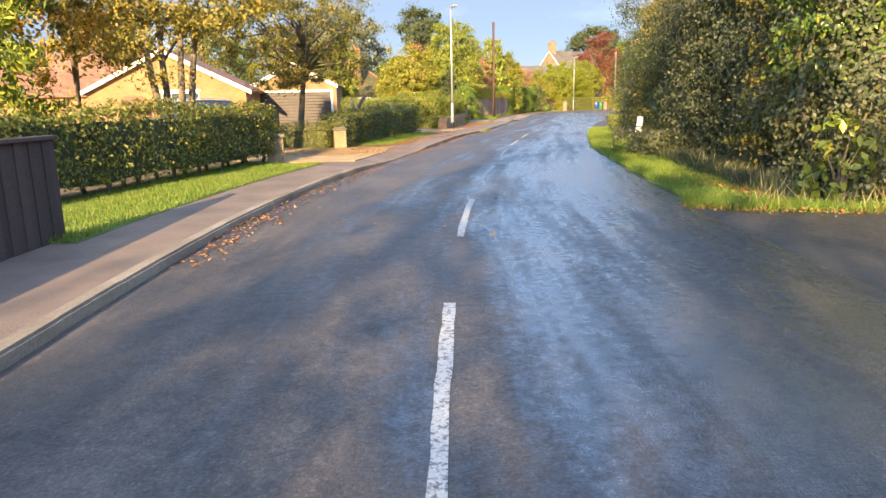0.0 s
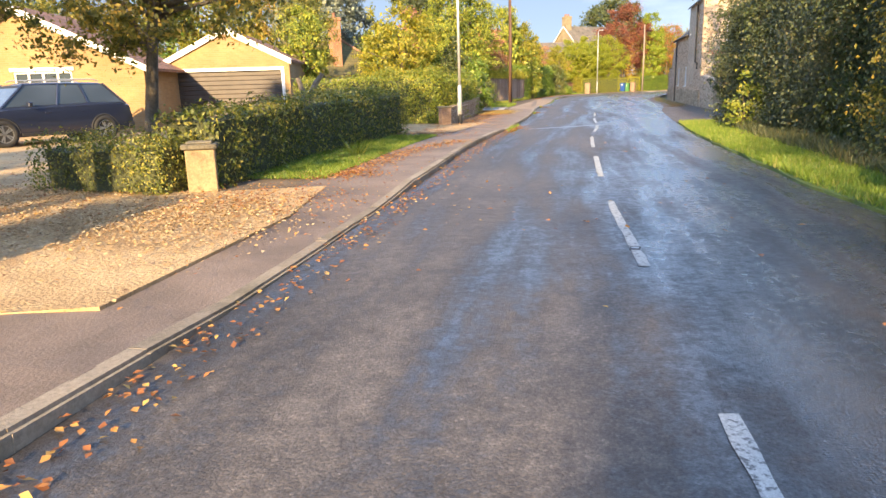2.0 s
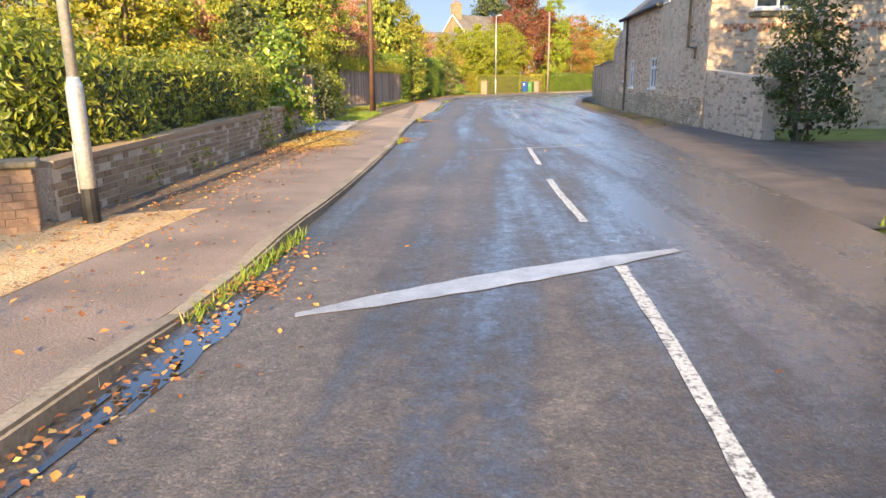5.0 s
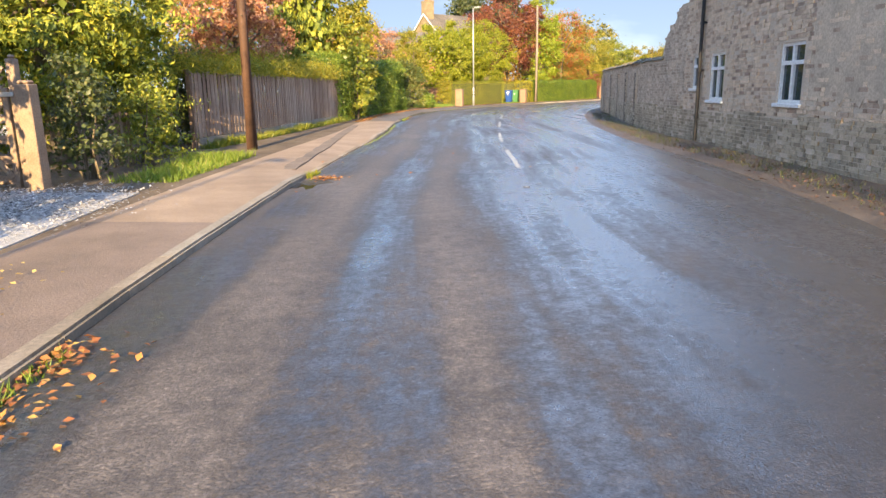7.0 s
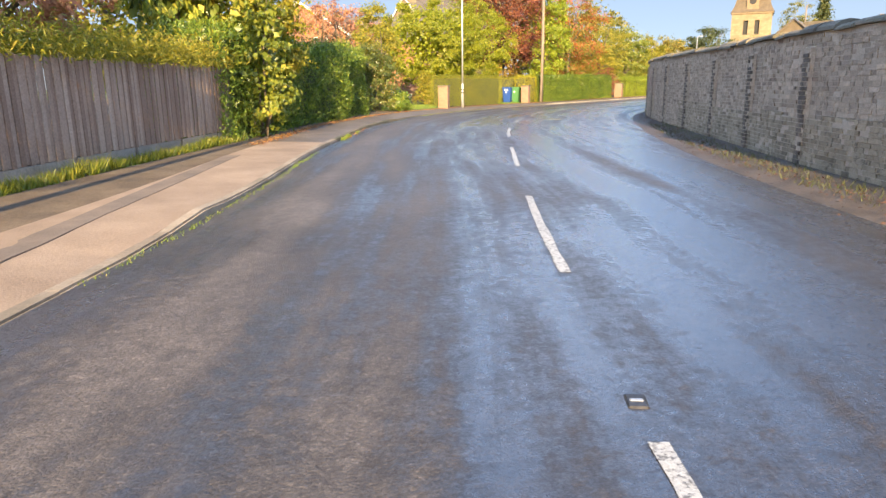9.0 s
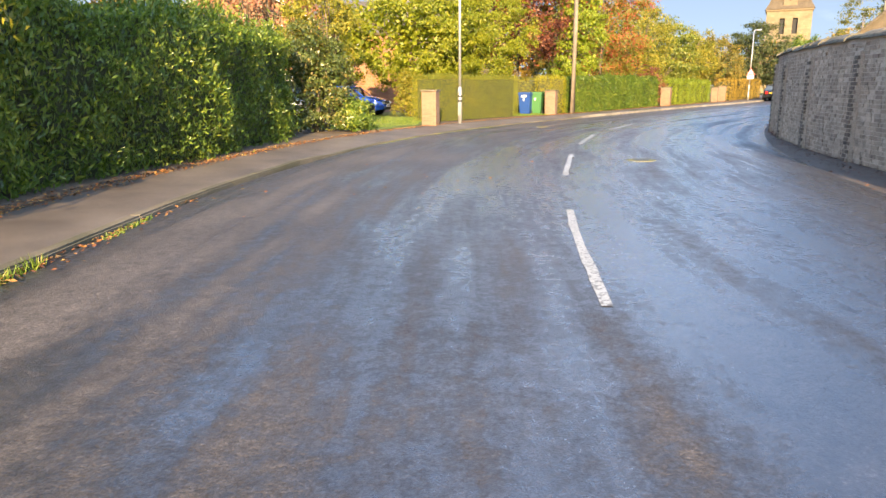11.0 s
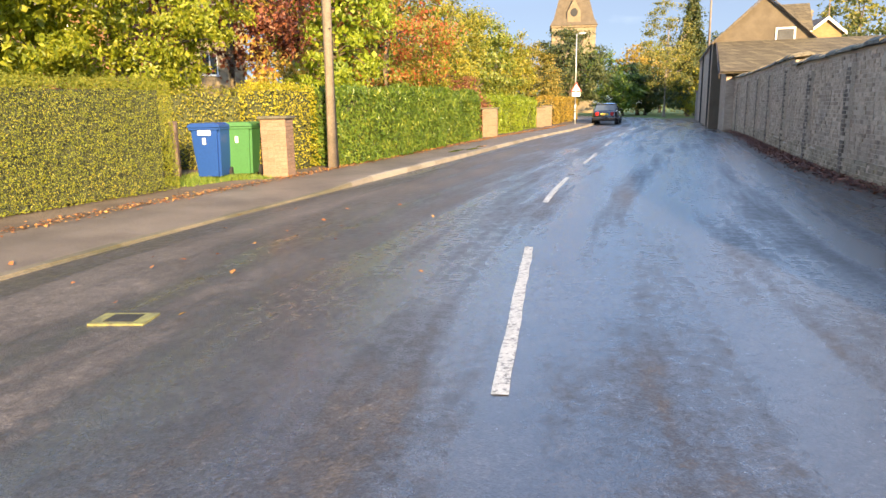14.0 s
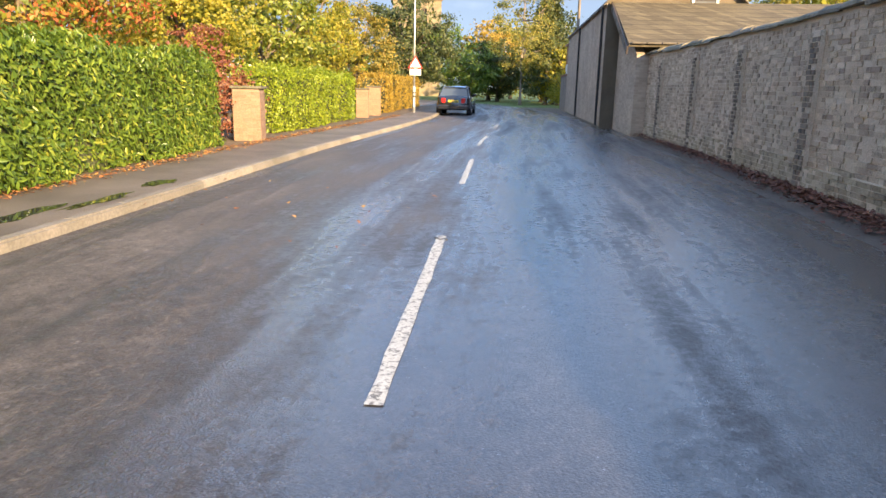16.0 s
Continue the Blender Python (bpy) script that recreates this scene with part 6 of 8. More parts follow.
for k in range(12):
    part("slat", box_bm(0.32, 4.63, 0.12, 0.16, 0.0 + k * 0.178, 0.0 + k * 0.178 + 0.17, bevel=0.012), SHUTTER, door)
bm = bmesh.new()
box(bm, 0.17, 0.3, -0.02, 0.1, 0, 2.15)
box(bm, 4.65, 4.78, -0.02, 0.1, 0, 2.15)
box(bm, 0.17, 4.78, -0.02, 0.1, 2.15, 2.28)
part("door_frame", bm, WHITE, garage, "white door frame")
# low house with a steep hipped roof
h2 = thing("chalet_house", -7.4, 64.2, 0.1, 33, "low white house with a steep mossy hipped roof and red chimney", "house")
bm = bmesh.new()
wall_cells(bm, 0, 8.5, -0.1, 2.3, 0, 0.3, [(0.9, 2.3, 1.0, 2.1)])
box(bm, 0, 8.5, 7.7, 8.0, -0.1, 2.3)
box(bm, 0, 0.3, 0.3, 7.7, -0.1, 2.3)
box(bm, 8.2, 8.5, 0.3, 7.7, -0.1, 2.3)
part("wall", bm, WHITE, h2)
window(h2, 0.9, 2.3, 1.0, 2.1, 3, 0.0)
bm = bmesh.new()
low = [bm.verts.new((x, y, 2.22)) for x, y in ((-0.35, -0.35), (8.85, -0.35), (8.85, 8.35), (-0.35, 8.35))]
eav = [bm.verts.new((x, y, 2.36)) for x, y in ((-0.35, -0.35), (8.85, -0.35), (8.85, 8.35), (-0.35, 8.35))]
ra, rb = bm.verts.new((4.0, 4.0, 6.2)), bm.verts.new((4.6, 4.0, 6.2))
bm.faces.new(low[::-1])
for i in range(4):
    bm.faces.new((low[i], low[(i + 1) % 4], eav[(i + 1) % 4], eav[i]))
bm.faces.new((eav[0], eav[1], rb, ra))
bm.faces.new((eav[2], eav[3], ra, rb))
bm.faces.new((eav[1], eav[2], rb))
bm.faces.new((eav[3], eav[0], ra))
rf = part("roof", bm, ROOF_MOSS, h2)
for a_, b_ in (((-0.35, -0.35, 2.4), (4.0, 4.0, 6.24)), ((8.85, -0.35, 2.4), (4.6, 4.0, 6.24))):
    bm = bmesh.new()
    tube(bm, [a_, b_], 0.09, 8)
    part("hip_tile", bm, ROOF_BROWN, rf)
chimney(h2, 4.2, 0.75, 2.0, 6.6, 0.7, 0.7, RED_WALL, 1)
sk = part("skylight", box_bm(-0.4, 0.4, -0.5, 0.5, 0.0, 0.07), GLASS, h2)
sk.matrix_basis = Matrix.Translation((2.6, 1.3, 3.83)) @ Matrix.Rotation(math.atan2(3.84, 4.35), 4, "X")
h3 = house("stone_house", 29.8, 126.0, 27, 9.5, 8, 6.6, 10.4, STONE_WALL, ROOF_GREY, "golden stone house with a tall chimney far up the road", "x", [(1.2, 2.4, 1.0, 2.4), (1.2, 2.4, 3.4, 4.6), (6.2, 7.4, 3.4, 4.6)], 0.2)
chimney(h3, 0.5, 4.0, 8.0, 12.0, 0.8, 1.5, STONE_WALL, 3)
for a, b, c, d in ((1.2, 2.4, 1.0, 2.4), (1.2, 2.4, 3.4, 4.6), (6.2, 7.4, 3.4, 4.6)):
    window(h3, a, b, c, d, 2, 0.0)
BO = [(4.75, 6.55, 0.85, 2.2), (4.95, 6.1, 3.75, 4.95), (0.8, 2.2, 3.75, 4.95), (0.8, 2.4, 0.85, 2.2)]
h4 = house("brick_house", 11.72, 108.75, 14, 7.6, 8, 5.3, 7.4, RED_WALL, ROOF_GREY, "two-storey orange brick house behind parked cars", "y", BO, 0.3)
for i, (a, b, c, d) in enumerate(BO):
    window(h4, a, b, c, d, 3 if i in (0, 3) else 2, 0.3, 0.0, True)
h5 = house("brick_house", 18.3, 115.5, -13, 12.0, 8, 4.9, 7.2, RED_WALL, ROOF_GREY, "brick house with a grey tiled roof, half hidden by trees", "x", [(3.6, 4.9, 3.3, 4.5), (8.0, 9.3, 3.3, 4.5)], 0.3)
for a, b in ((3.6, 4.9), (8.0, 9.3)):
    window(h5, a, b, 3.3, 4.5, 2, 0.3, 0.0, True)

# church tower with a pyramid spire
church = thing("church_tower", 112.0, 180.3, 0, -40, "golden stone church tower with a tiled pyramid spire", "church")
church.scale = (1.25, 1.25, 1.38)
bm = bmesh.new()
wall_cells(bm, -3.0, 3.0, -0.1, 10.6, -3.0, -2.5, [(-1.2, -0.5, 7.6, 9.6), (0.5, 1.2, 7.6, 9.6)])
part("tower_wall", bm, STONE_WALL, church)
sides = bmesh.new()
for a in (90, 180, 270):
    m = Matrix.Rotation(radians(a), 4, "Z")
    for x0, x1, z0, z1 in ((-2.5, -1.2, -0.1, 10.6), (1.2, 2.5, -0.1, 10.6), (-0.5, 0.5, -0.1, 10.6), (-1.2, -0.5, -0.1, 7.6), (-1.2, -0.5, 9.6, 10.6), (0.5, 1.2, -0.1, 7.6), (0.5, 1.2, 9.6, 10.6)):
        box(sides, x0, x1, -3.0, -2.5, z0, z1, 0.0, m)
part("side_wall", sides, STONE_WALL, church)
bm = bmesh.new()
for z in (6.6, 10.5):
    box(bm, -3.15, 3.15, -3.15, 3.15, z, z + 0.25, 0.05)
part("string_course", bm, SAND_STONE, church)
bm = bmesh.new()
base = [bm.verts.new((x, y, 10.75)) for x, y in ((-3.25, -3.25), (3.25, -3.25), (3.25, 3.25), (-3.25, 3.25))]
mid_ = [bm.verts.new((x, y, 11.6)) for x, y in ((-2.75, -2.75), (2.75, -2.75), (2.75, 2.75), (-2.75, 2.75))]
tip = bm.verts.new((0, 0, 21.3))
bm.faces.new(base[::-1])
for i in range(4):
    bm.faces.new((base[i], base[(i + 1) % 4], mid_[(i + 1) % 4], mid_[i]))
    bm.faces.new((mid_[i], mid_[(i + 1) % 4], tip))
part("spire", bm, surface("stone_tiles", (0.105, 0.082, 0.056), (0.15, 0.118, 0.08), 1.5, 20.0, 0.9, 0.5, 0.02), church)
bm = bmesh.new()
prism(bm, [(-0.9, 10.9), (0.9, 10.9), (0.9, 12.4), (0.0, 14.0), (-0.9, 12.4)], -3.0, -1.4)
lu = part("spire_light", bm, SAND_STONE, church, "gabled stone opening on the spire")
# solid black disc stands in for the dark of a round opening
bm = bmesh.new()
tube(bm, [(0, -3.06, 12.3), (0, -3.0, 12.3)], 0.5, 16)
part("black_opening_disc", bm, BLACK, lu)
tube_bm = bmesh.new()
for x in (-0.85, 0.85):
    box(tube_bm, x - 0.4, x + 0.4, -2.6, -2.55, 7.5, 9.7)
part("louvre", tube_bm, BLACK, church)

# barn beyond the end of the long wall
BD = -50.3
HATCH_PAINT = surface("faded_grey_paint", (0.07, 0.072, 0.075), (0.12, 0.12, 0.122), 3.0, 30.0, 0.7, 0.3, 0.004)
VERGE_TILE = surface("dark_old_tile", (0.09, 0.075, 0.06), (0.16, 0.135, 0.105), 4.0, 40.0, 0.85, 0.4, 0.006)
BARN_SIDE = brickwork_mat("old_barn_side_brick", (0.34, 0.26, 0.19), (0.48, 0.37, 0.27), (0.40, 0.32, 0.24))
barn = house("barn", 57.21, 109.78, BD, 4.8, 17.0, 4.4, 6.5, RENDERED, ROOF_GREY, "old rendered barn with a ragged tiled gable and brick side wall", "y", [], 0.12, trim=False)
hatch = new("loft_hatch")
hatch.parent = barn
for k in range(12):
    part("louvre", box_bm(3.04, 3.8, -0.035, -0.003, 3.7 + k * 0.1, 3.785 + k * 0.1, bevel=0.006), HATCH_PAINT, hatch, "faded grey louvre")
bm = bmesh.new()
for q in ((2.95, 3.035, 3.65, 5.0), (3.805, 3.89, 3.65, 5.0), (3.035, 3.805, 4.91, 5.0)):
    box(bm, q[0], q[1], -0.05, -0.003, q[2], q[3])
part("hatch_frame", bm, WHITE, hatch, "white painted hatch frame")
for yy in (0.6, 9.5):
    bm = bmesh.new()
    tube(bm, [(-0.08, yy, 0.0), (-0.08, yy, 4.3)], 0.045, 8)
    part("drainpipe", bm, BLACK, barn, "black drainpipe")
for k in range(26):
    for sgn in (-1, 1):
        u = (k + 0.5) / 26
        vt = part("verge_tile", box_bm(-0.13, 0.13, -0.06, 0.1, 0.0, 0.035), VERGE_TILE, barn)
        vt.matrix_basis = pose(2.4 + sgn * 2.5 * (1 - u), -0.16 - 0.02 * (k % 3), 4.32 + 2.33 * u + 0.02 * (k % 2), 0, sgn * 41, 0)
roof_pair(barn, 2.6, 5.0, 2.2, 5.8, 5.0, 6.5, ROOF_OLD, "x", 0.05, trim=False, name="dormer_roof")
bm = bmesh.new()
box(bm, 3.0, 4.78, 2.35, 5.65, 3.9, 5.0)
box(bm, 4.5, 4.9, 3.0, 5.0, 4.9, 5.6)
box(bm, 4.5, 4.9, 3.5, 4.5, 5.6, 6.0)
part("dormer_wall", bm, RENDERED, barn)
bm = bmesh.new()
box(bm, -0.02, -0.003, 0.0, 17.0, 0.0, 4.4)
part("side_wall", bm, BARN_SIDE, barn)
lean = thing("outhouse", 57.5, 109.43, 0.1, BD, "low outhouse with a long mossy slate roof against the wall", "outbuilding")
bm = bmesh.new()
vv = [bm.verts.new(p) for p in ((-0.28, -4.4, 2.72), (12, -4.4, 2.72), (12, -0.15, 4.4), (-0.28, -0.15, 4.4), (-0.28, -4.4, 2.62), (12, -4.4, 2.62), (12, -0.15, 4.3), (-0.28, -0.15, 4.3))]
for q in ((0, 1, 2, 3), (7, 6, 5, 4), (0, 4, 5, 1), (1, 5, 6, 2), (2, 6, 7, 3), (3, 7, 4, 0)):
    bm.faces.new([vv[i] for i in q])
part("roof", bm, ROOF_OLD, lean)
bm = bmesh.new()
box(bm, 0.02, 0.27, -4.2, -0.15, -0.1, 2.4)
box(bm, 0.27, 12, -4.2, -3.95, -0.1, 2.4)
vv = [bm.verts.new(p) for p in ((0.02, -4.2, 2.4), (0.02, -0.2, 2.4), (0.02, -0.2, 4.22), (0.27, -4.2, 2.4), (0.27, -0.2, 2.4), (0.27, -0.2, 4.22))]
for q in ((0, 1, 2), (5, 4, 3), (0, 3, 4, 1), (1, 4, 5, 2), (2, 5, 3, 0)):
    bm.faces.new([vv[i] for i in q])
part("wall", bm, BARN_SIDE, lean)
for k in range(4):
    yy = -0.5 - 1.15 * k
    zz = 4.3 - 1.68 * (0.35 + 1.15 * k) / 4.25
    part("purlin_end", box_bm(-0.36, 0.62, yy - 0.06, yy + 0.06, zz - 0.16, zz - 0.03, bevel=0.01), SHUTTER, lean, "dark weathered timber end")
bg = part("bargeboard", box_bm(-0.34, -0.29, -2.35, 2.35, -0.22, 0.02), SHUTTER, lean, "dark weathered bargeboard")
bg.matrix_basis = pose(0, -2.27, 3.5, math.degrees(math.atan2(1.78, 4.25)), 0, 0)
bm = bmesh.new()
for k in range(26):
    box(bm, -0.2 + k * 0.45, 0.22 + k * 0.45, -4.5, -4.25, 2.7, 2.76, 0.01)
part("eave_tile", bm, VERGE_TILE, lean, "row of mossy tiles along the eave")
# low wall that runs on from the barn
bw = thing("garden_wall", 57.21, 109.78, 0.0, BD, "low old brick wall running on beyond a barn", "wall")
bm = bmesh.new()
box(bm, 0.0, 0.3, 17.05, 22.5, -0.1, 2.25)
part("wall_body", bm, OLD_WALL, bw)
bm = bmesh.new()
box(bm, -0.06, 0.36, 17.05, 22.5, 2.25, 2.36, 0.02)
part("coping", bm, ROOF_BROWN, bw)
bm = bmesh.new()
tube(bm, [(0.4, 0.0, -0.1), (0.4, 0.0, 6.0), (0.38, 0.0, 9.5)], [0.1, 0.09, 0.07], 10)
pt = thing("telegraph_pole", 71.5, 121.2, 0.0, 0, "thin grey pole rising beyond the barn roof", "telegraph pole", "telegraph poles")
part("pole", bm, POLE_WOOD, pt, smooth=True)
far = house("far_building", 73.0, 121.9, BD, 4.5, 9, 4.6, 6.0, RED_WALL, ROOF_BROWN, "orange brick building with a white end wall along the road", "y", [], 0.2, trim=False)
part("white_wall", box_bm(-0.03, -0.003, 0, 9, 0, 3.2), WHITE, far)

fh = house("far_house", 70.6, 103.4, -62, 5.0, 8, 4.2, 6.2, YELLOW_WALL, ROOF_BROWN, "cream house with white bargeboards behind the barn", "y", [], 0.25)

# lodge with white bargeboards behind the barn
lodge = house("lodge", 77.10, 116.33, -32.0, 2.47, 6.0, 6.43, 7.37, YELLOW_WALL, ROOF_GREY, "stone lodge with white bargeboards and a finial, behind a barn", "y", [], 0.25)
chimney(lodge, 0.89, 2.4, 6.53, 8.24, 0.75, 0.5, SAND_STONE, 0)
bm = bmesh.new()
tube(bm, [(1.86, 0.9, 6.87), (1.86, 0.9, 7.82), (1.86, 0.9, 8.98)], [0.13, 0.06, 0.02], 8)
part("finial", bm, SAND_STONE, lodge, "slender pale finial")

# ---- street furniture and garden walls ----
def stone_pillar(x, y, rz, w, h, label, material=None, group=""):
    p = thing("gate_pillar", x, y, 0.09, rz, label, "gate pillar", group)
    part("shaft", box_bm(-w / 2, w / 2, -w / 2, w / 2, -0.1, h - 0.1, bevel=0.012), material or CREAM_STONE, p)
    bm = bmesh.new()
    box(bm, -w / 2 - 0.04, w / 2 + 0.04, -w / 2 - 0.04, w / 2 + 0.04, h - 0.1, h - 0.03, 0.012)
    box(bm, -w / 2 + 0.02, w / 2 - 0.02, -w / 2 + 0.02, w / 2 - 0.02, h - 0.03, h, 0.012)
    part("cap", bm, COPING, p)
    return p


PILLAR_BRICK = None


def brick_pillar(x, y, rz, w, h, label, group="brick gate pillars"):
    """A square pillar of single bricks with a stone cap."""
    global PILLAR_BRICK
    p = thing("brick_pillar", x, y, 0.09, rz, label, "gate pillar", group)
    part("mortar", box_bm(-w / 2 + 0.008, w / 2 - 0.008, -w / 2 + 0.008, w / 2 - 0.008, -0.1, h - 0.06), PINK_MORTAR, p)
    if PILLAR_BRICK is None:
        bm = box_bm(-0.5, 0.5, -0.5, 0.5, -0.5, 0.5, bevel=0.02)
        PILLAR_BRICK = bpy.data.meshes.new("brick")
        bm.to_mesh(PILLAR_BRICK)
        bm.free()
        PILLAR_BRICK.materials.append(PINK_BRICK)
    k = 0
    z = 0.0
    n = max(2, round(w / 0.225))
    L = w / n
    while z + 0.075 < h - 0.05:
        for side in range(4):
            a = side * math.pi / 2
            for i in range(n):
                u = -w / 2 + (i + 0.5) * L + (L / 2 if k % 2 else 0)
                ln = L
                if k % 2 and i == n - 1:
                    u, ln = -w / 2 + L / 4, L / 2
                    u2 = w / 2 - L / 4
                    spots = [(u, ln), (u2, ln)]
                else:
                    spots = [(u, ln)]
                for uu, ll in spots:
                    o = new("brick", PILLAR_BRICK)
                    o.parent = p
                    c = Matrix.Rotation(a, 4, "Z") @ Vector((uu, -w / 2 + 0.03, z + 0.0375))
                    o.matrix_basis = Matrix.LocRotScale(c, Euler((0, 0, a)), (ll - 0.009, 0.066 + random.uniform(-0.003, 0.003), 0.066))
        z += 0.075
        k += 1
    bm = bmesh.new()
    box(bm, -w / 2 - 0.05, w / 2 + 0.05, -w / 2 - 0.05, w / 2 + 0.05, h - 0.06, h, 0.015)
    part("cap", bm, COPING, p)
    return p


stone_pillar(-3.18, 17.25, 12, 0.4, 0.72, "weathered cream stone gate pillar beside a hedge", group="drive gate pillars")
stone_pillar(-2.02, 22.25, 12, 0.38, 0.68, "sunlit cream stone gate pillar with a flat cap", group="drive gate pillars")
brick_pillar(2.17, 36.7, 15, 0.34, 0.64, "low brown brick pillar beside a street lamp")
brick_pillar(22.05, 92.0, -28, 0.52, 1.25, "pale pinkish brick gate pillar with a stone cap")
brick_pillar(29.75, 99.15, -37, 0.5, 1.18, "pale pinkish brick gate pillar beside wheelie bins")
brick_pillar(42.9, 110.1, -40, 0.62, 1.24, "pale brick gate pillar with red creeper beside it")
brick_pillar(54.6, 120.0, -40, 0.6, 1.3, "pale brick gate pillar with a dark gate")
brick_pillar(52.7, 118.4, -40, 0.5, 1.2, "pale brick gate pillar at the end of a laurel hedge")

# low brick wall in front of the laurels
LOW = smooth_line([(2.4, 37.0), (3.1, 40.0), (4.1, 44.6), (4.95, 49.2)], 0.5)
lw = thing("low_wall", 0, 0, 0, 0, "low brown brick garden wall with fallen leaves at its foot", "wall")
lowtop = lambda s: 0.62 + 0.018 * s
thick_line("wall_body", LOW, 0.0, 0.6, 0.22, -1, MORTAR, lw, lowtop)
pl, rn = brick_faces(LOW, 0.1, lambda s: lowtop(s) + 0.0, -1, [], 21, proud=0.006)
near = [p for p in pl if p[0] > rn[-1] - 4.2][:300]
ns = set(near)
brick_objects(LOW, near, rn, -1, TAN_BRICK, lw)
o = brick_mesh("brickwork", LOW, [p for p in pl if p not in ns], rn, -1, TAN_BRICK)
o.parent = lw
o["kind"] = "stuff"
v, f = [], []
for i, p in enumerate(LOW):
    s = rn[i] if i < len(rn) else rn[-1]
    d = LOW[min(i + 1, len(LOW) - 1)] - LOW[max(i - 1, 0)]
    d /= np.linalg.norm(d)
    nn = np.array([-d[1], d[0]])
    a, b = p - nn * 0.03, p + nn * 0.25
    v += [(*a, lowtop(s)), (*a, lowtop(s) + 0.06), (*b, lowtop(s) + 0.06), (*b, lowtop(s))]
for i in range(len(LOW) - 1):
    for k in range(4):
        a, b = 4 * i + k, 4 * i + (k + 1) % 4
        f.append((a, b, b + 4, a + 4))
f += [(0, 1, 2, 3), tuple(4 * (len(LOW) - 1) + k for k in (3, 2, 1, 0))]
o = mesh_object("coping", v, f, TAN_BRICK)
o.parent = lw


def street_lamp(x, y, h, rz, label, foot=False):
    l = thing("street_lamp", x, y, 0.09, rz, label, "street lamp", "street lamps")
    bm = bmesh.new()
    tube(bm, [(0, 0, -0.15), (0, 0, 1.25), (0, 0, 1.35)], [0.075, 0.075, 0.05], 12)
    part("base", bm, GALV, l, smooth=True)
    bm = bmesh.new()
    tube(bm, [(0, 0, 1.33), (0, 0, h * 0.6), (0, 0, h)], [0.05, 0.045, 0.036], 12)
    part("column", bm, GALV, l, smooth=True)
    bm = bmesh.new()
    for z0, z1 in (((0.0, 0.34),) if foot else ((0.80, 0.86), (0.98, 1.03))):
        tube(bm, [(0, 0, z0), (0, 0, z1)], 0.08, 12)
    part("black_band", bm, BLACK, l)
    bm = bmesh.new()
    tube(bm, [(0, 0, h - 0.05), (0.15, 0, h + 0.03)], [0.036, 0.03], 8)
    part("bracket", bm, GALV, l)
    bm = bmesh.new()
    box(bm, 0.12, 0.62, -0.11, 0.11, h + 0.0, h + 0.09, 0.03)
    la = part("lantern", bm, GALV, l)
    part("lens", box_bm(0.18, 0.56, -0.08, 0.08, h - 0.02, h - 0.002), CLEAR_LAMP, la)
    part("door", box_bm(-0.045, 0.045, -0.082, -0.068, 0.3, 0.75, bevel=0.005), GALV, l)
    return l


street_lamp(2.72, 36.9, 6.2, -70, "pale galvanised street lamp with a black foot by a laurel hedge", True)
lamp_b = street_lamp(23.37, 92.83, 7.0, -45, "pale galvanised street lamp in front of a clipped hedge")
lamp_c = street_lamp(58.5, 121.6, 6.0, -40, "slim grey street lamp with a triangular sign")
sg = thing("warning_sign", 58.5, 121.53, 0.0, -40, "white triangular warning sign with a red border on a lamp post", "road sign")
for nm, r, yy, m in (("border", 0.42, -0.11, SIGN_RED), ("face", 0.31, -0.118, PLATE_W)):
    bm = bmesh.new()
    prism(bm, [(r * math.sin(a), 2.5 + r * math.cos(a)) for a in (0, 2 * math.pi / 3, 4 * math.pi / 3)], yy, yy + 0.006)
    part(nm, bm, m, sg)
part("plate", box_bm(-0.28, 0.28, -0.118, -0.112, 1.95, 2.25), PLATE_W, sg)
part("bracket", box_bm(-0.05, 0.05, -0.105, -0.035, 2.2, 2.7), GALV, sg)


def telegraph_pole(x, y, h, r, m, label):
    p = thing("telegraph_pole", x, y, 0.0, 0, label, "telegraph pole", "telegraph poles")
    bm = bmesh.new()
    tube(bm, [(0, 0, -0.2), (0.01, 0.0, h * 0.5), (0.0, 0.01, h)], [r, r * 0.85, r * 0.7], 14)
    part("pole", bm, m, p, smooth=True)
    for k in range(4):
        bm = bmesh.new()
        tube(bm, [(-0.2, 0, 0), (0.2, 0, 0)], 0.012, 6)
        st = part("step", bm, IRON, p)
        st.matrix_basis = pose(0, 0, 2.6 + 0.45 * k, 0, 0, 90 * (k % 2))
    return p


telegraph_pole(7.92, 59.0, 8.0, 0.135, POLE_DARK, "dark reddish telegraph pole in front of a board fence")
telegraph_pole(31.25, 99.95, 8.2, 0.13, POLE_WOOD, "pale weathered telegraph pole between two hedges")

mk = thing("marker_post", 6.12, 17.65, 0.04, -8, "leaning white marker post with dark bands on the verge", "marker post")
bm = box_bm(-0.075, 0.075, -0.03, 0.03, -0.05, 0.98, bevel=0.012)
part("post", bm, WORN_WHITE, mk)
for z0, z1 in ((0.38, 0.44), (0.70, 0.73)):
    part("band", box_bm(-0.078, 0.078, -0.033, 0.033, z0, z1), BLACK, mk)
part("reflector", box_bm(-0.045, 0.045, -0.034, -0.03, 0.76, 0.92), GALV, mk)
mk.matrix_basis = mk.matrix_basis @ Matrix.Rotation(radians(6), 4, "Y")

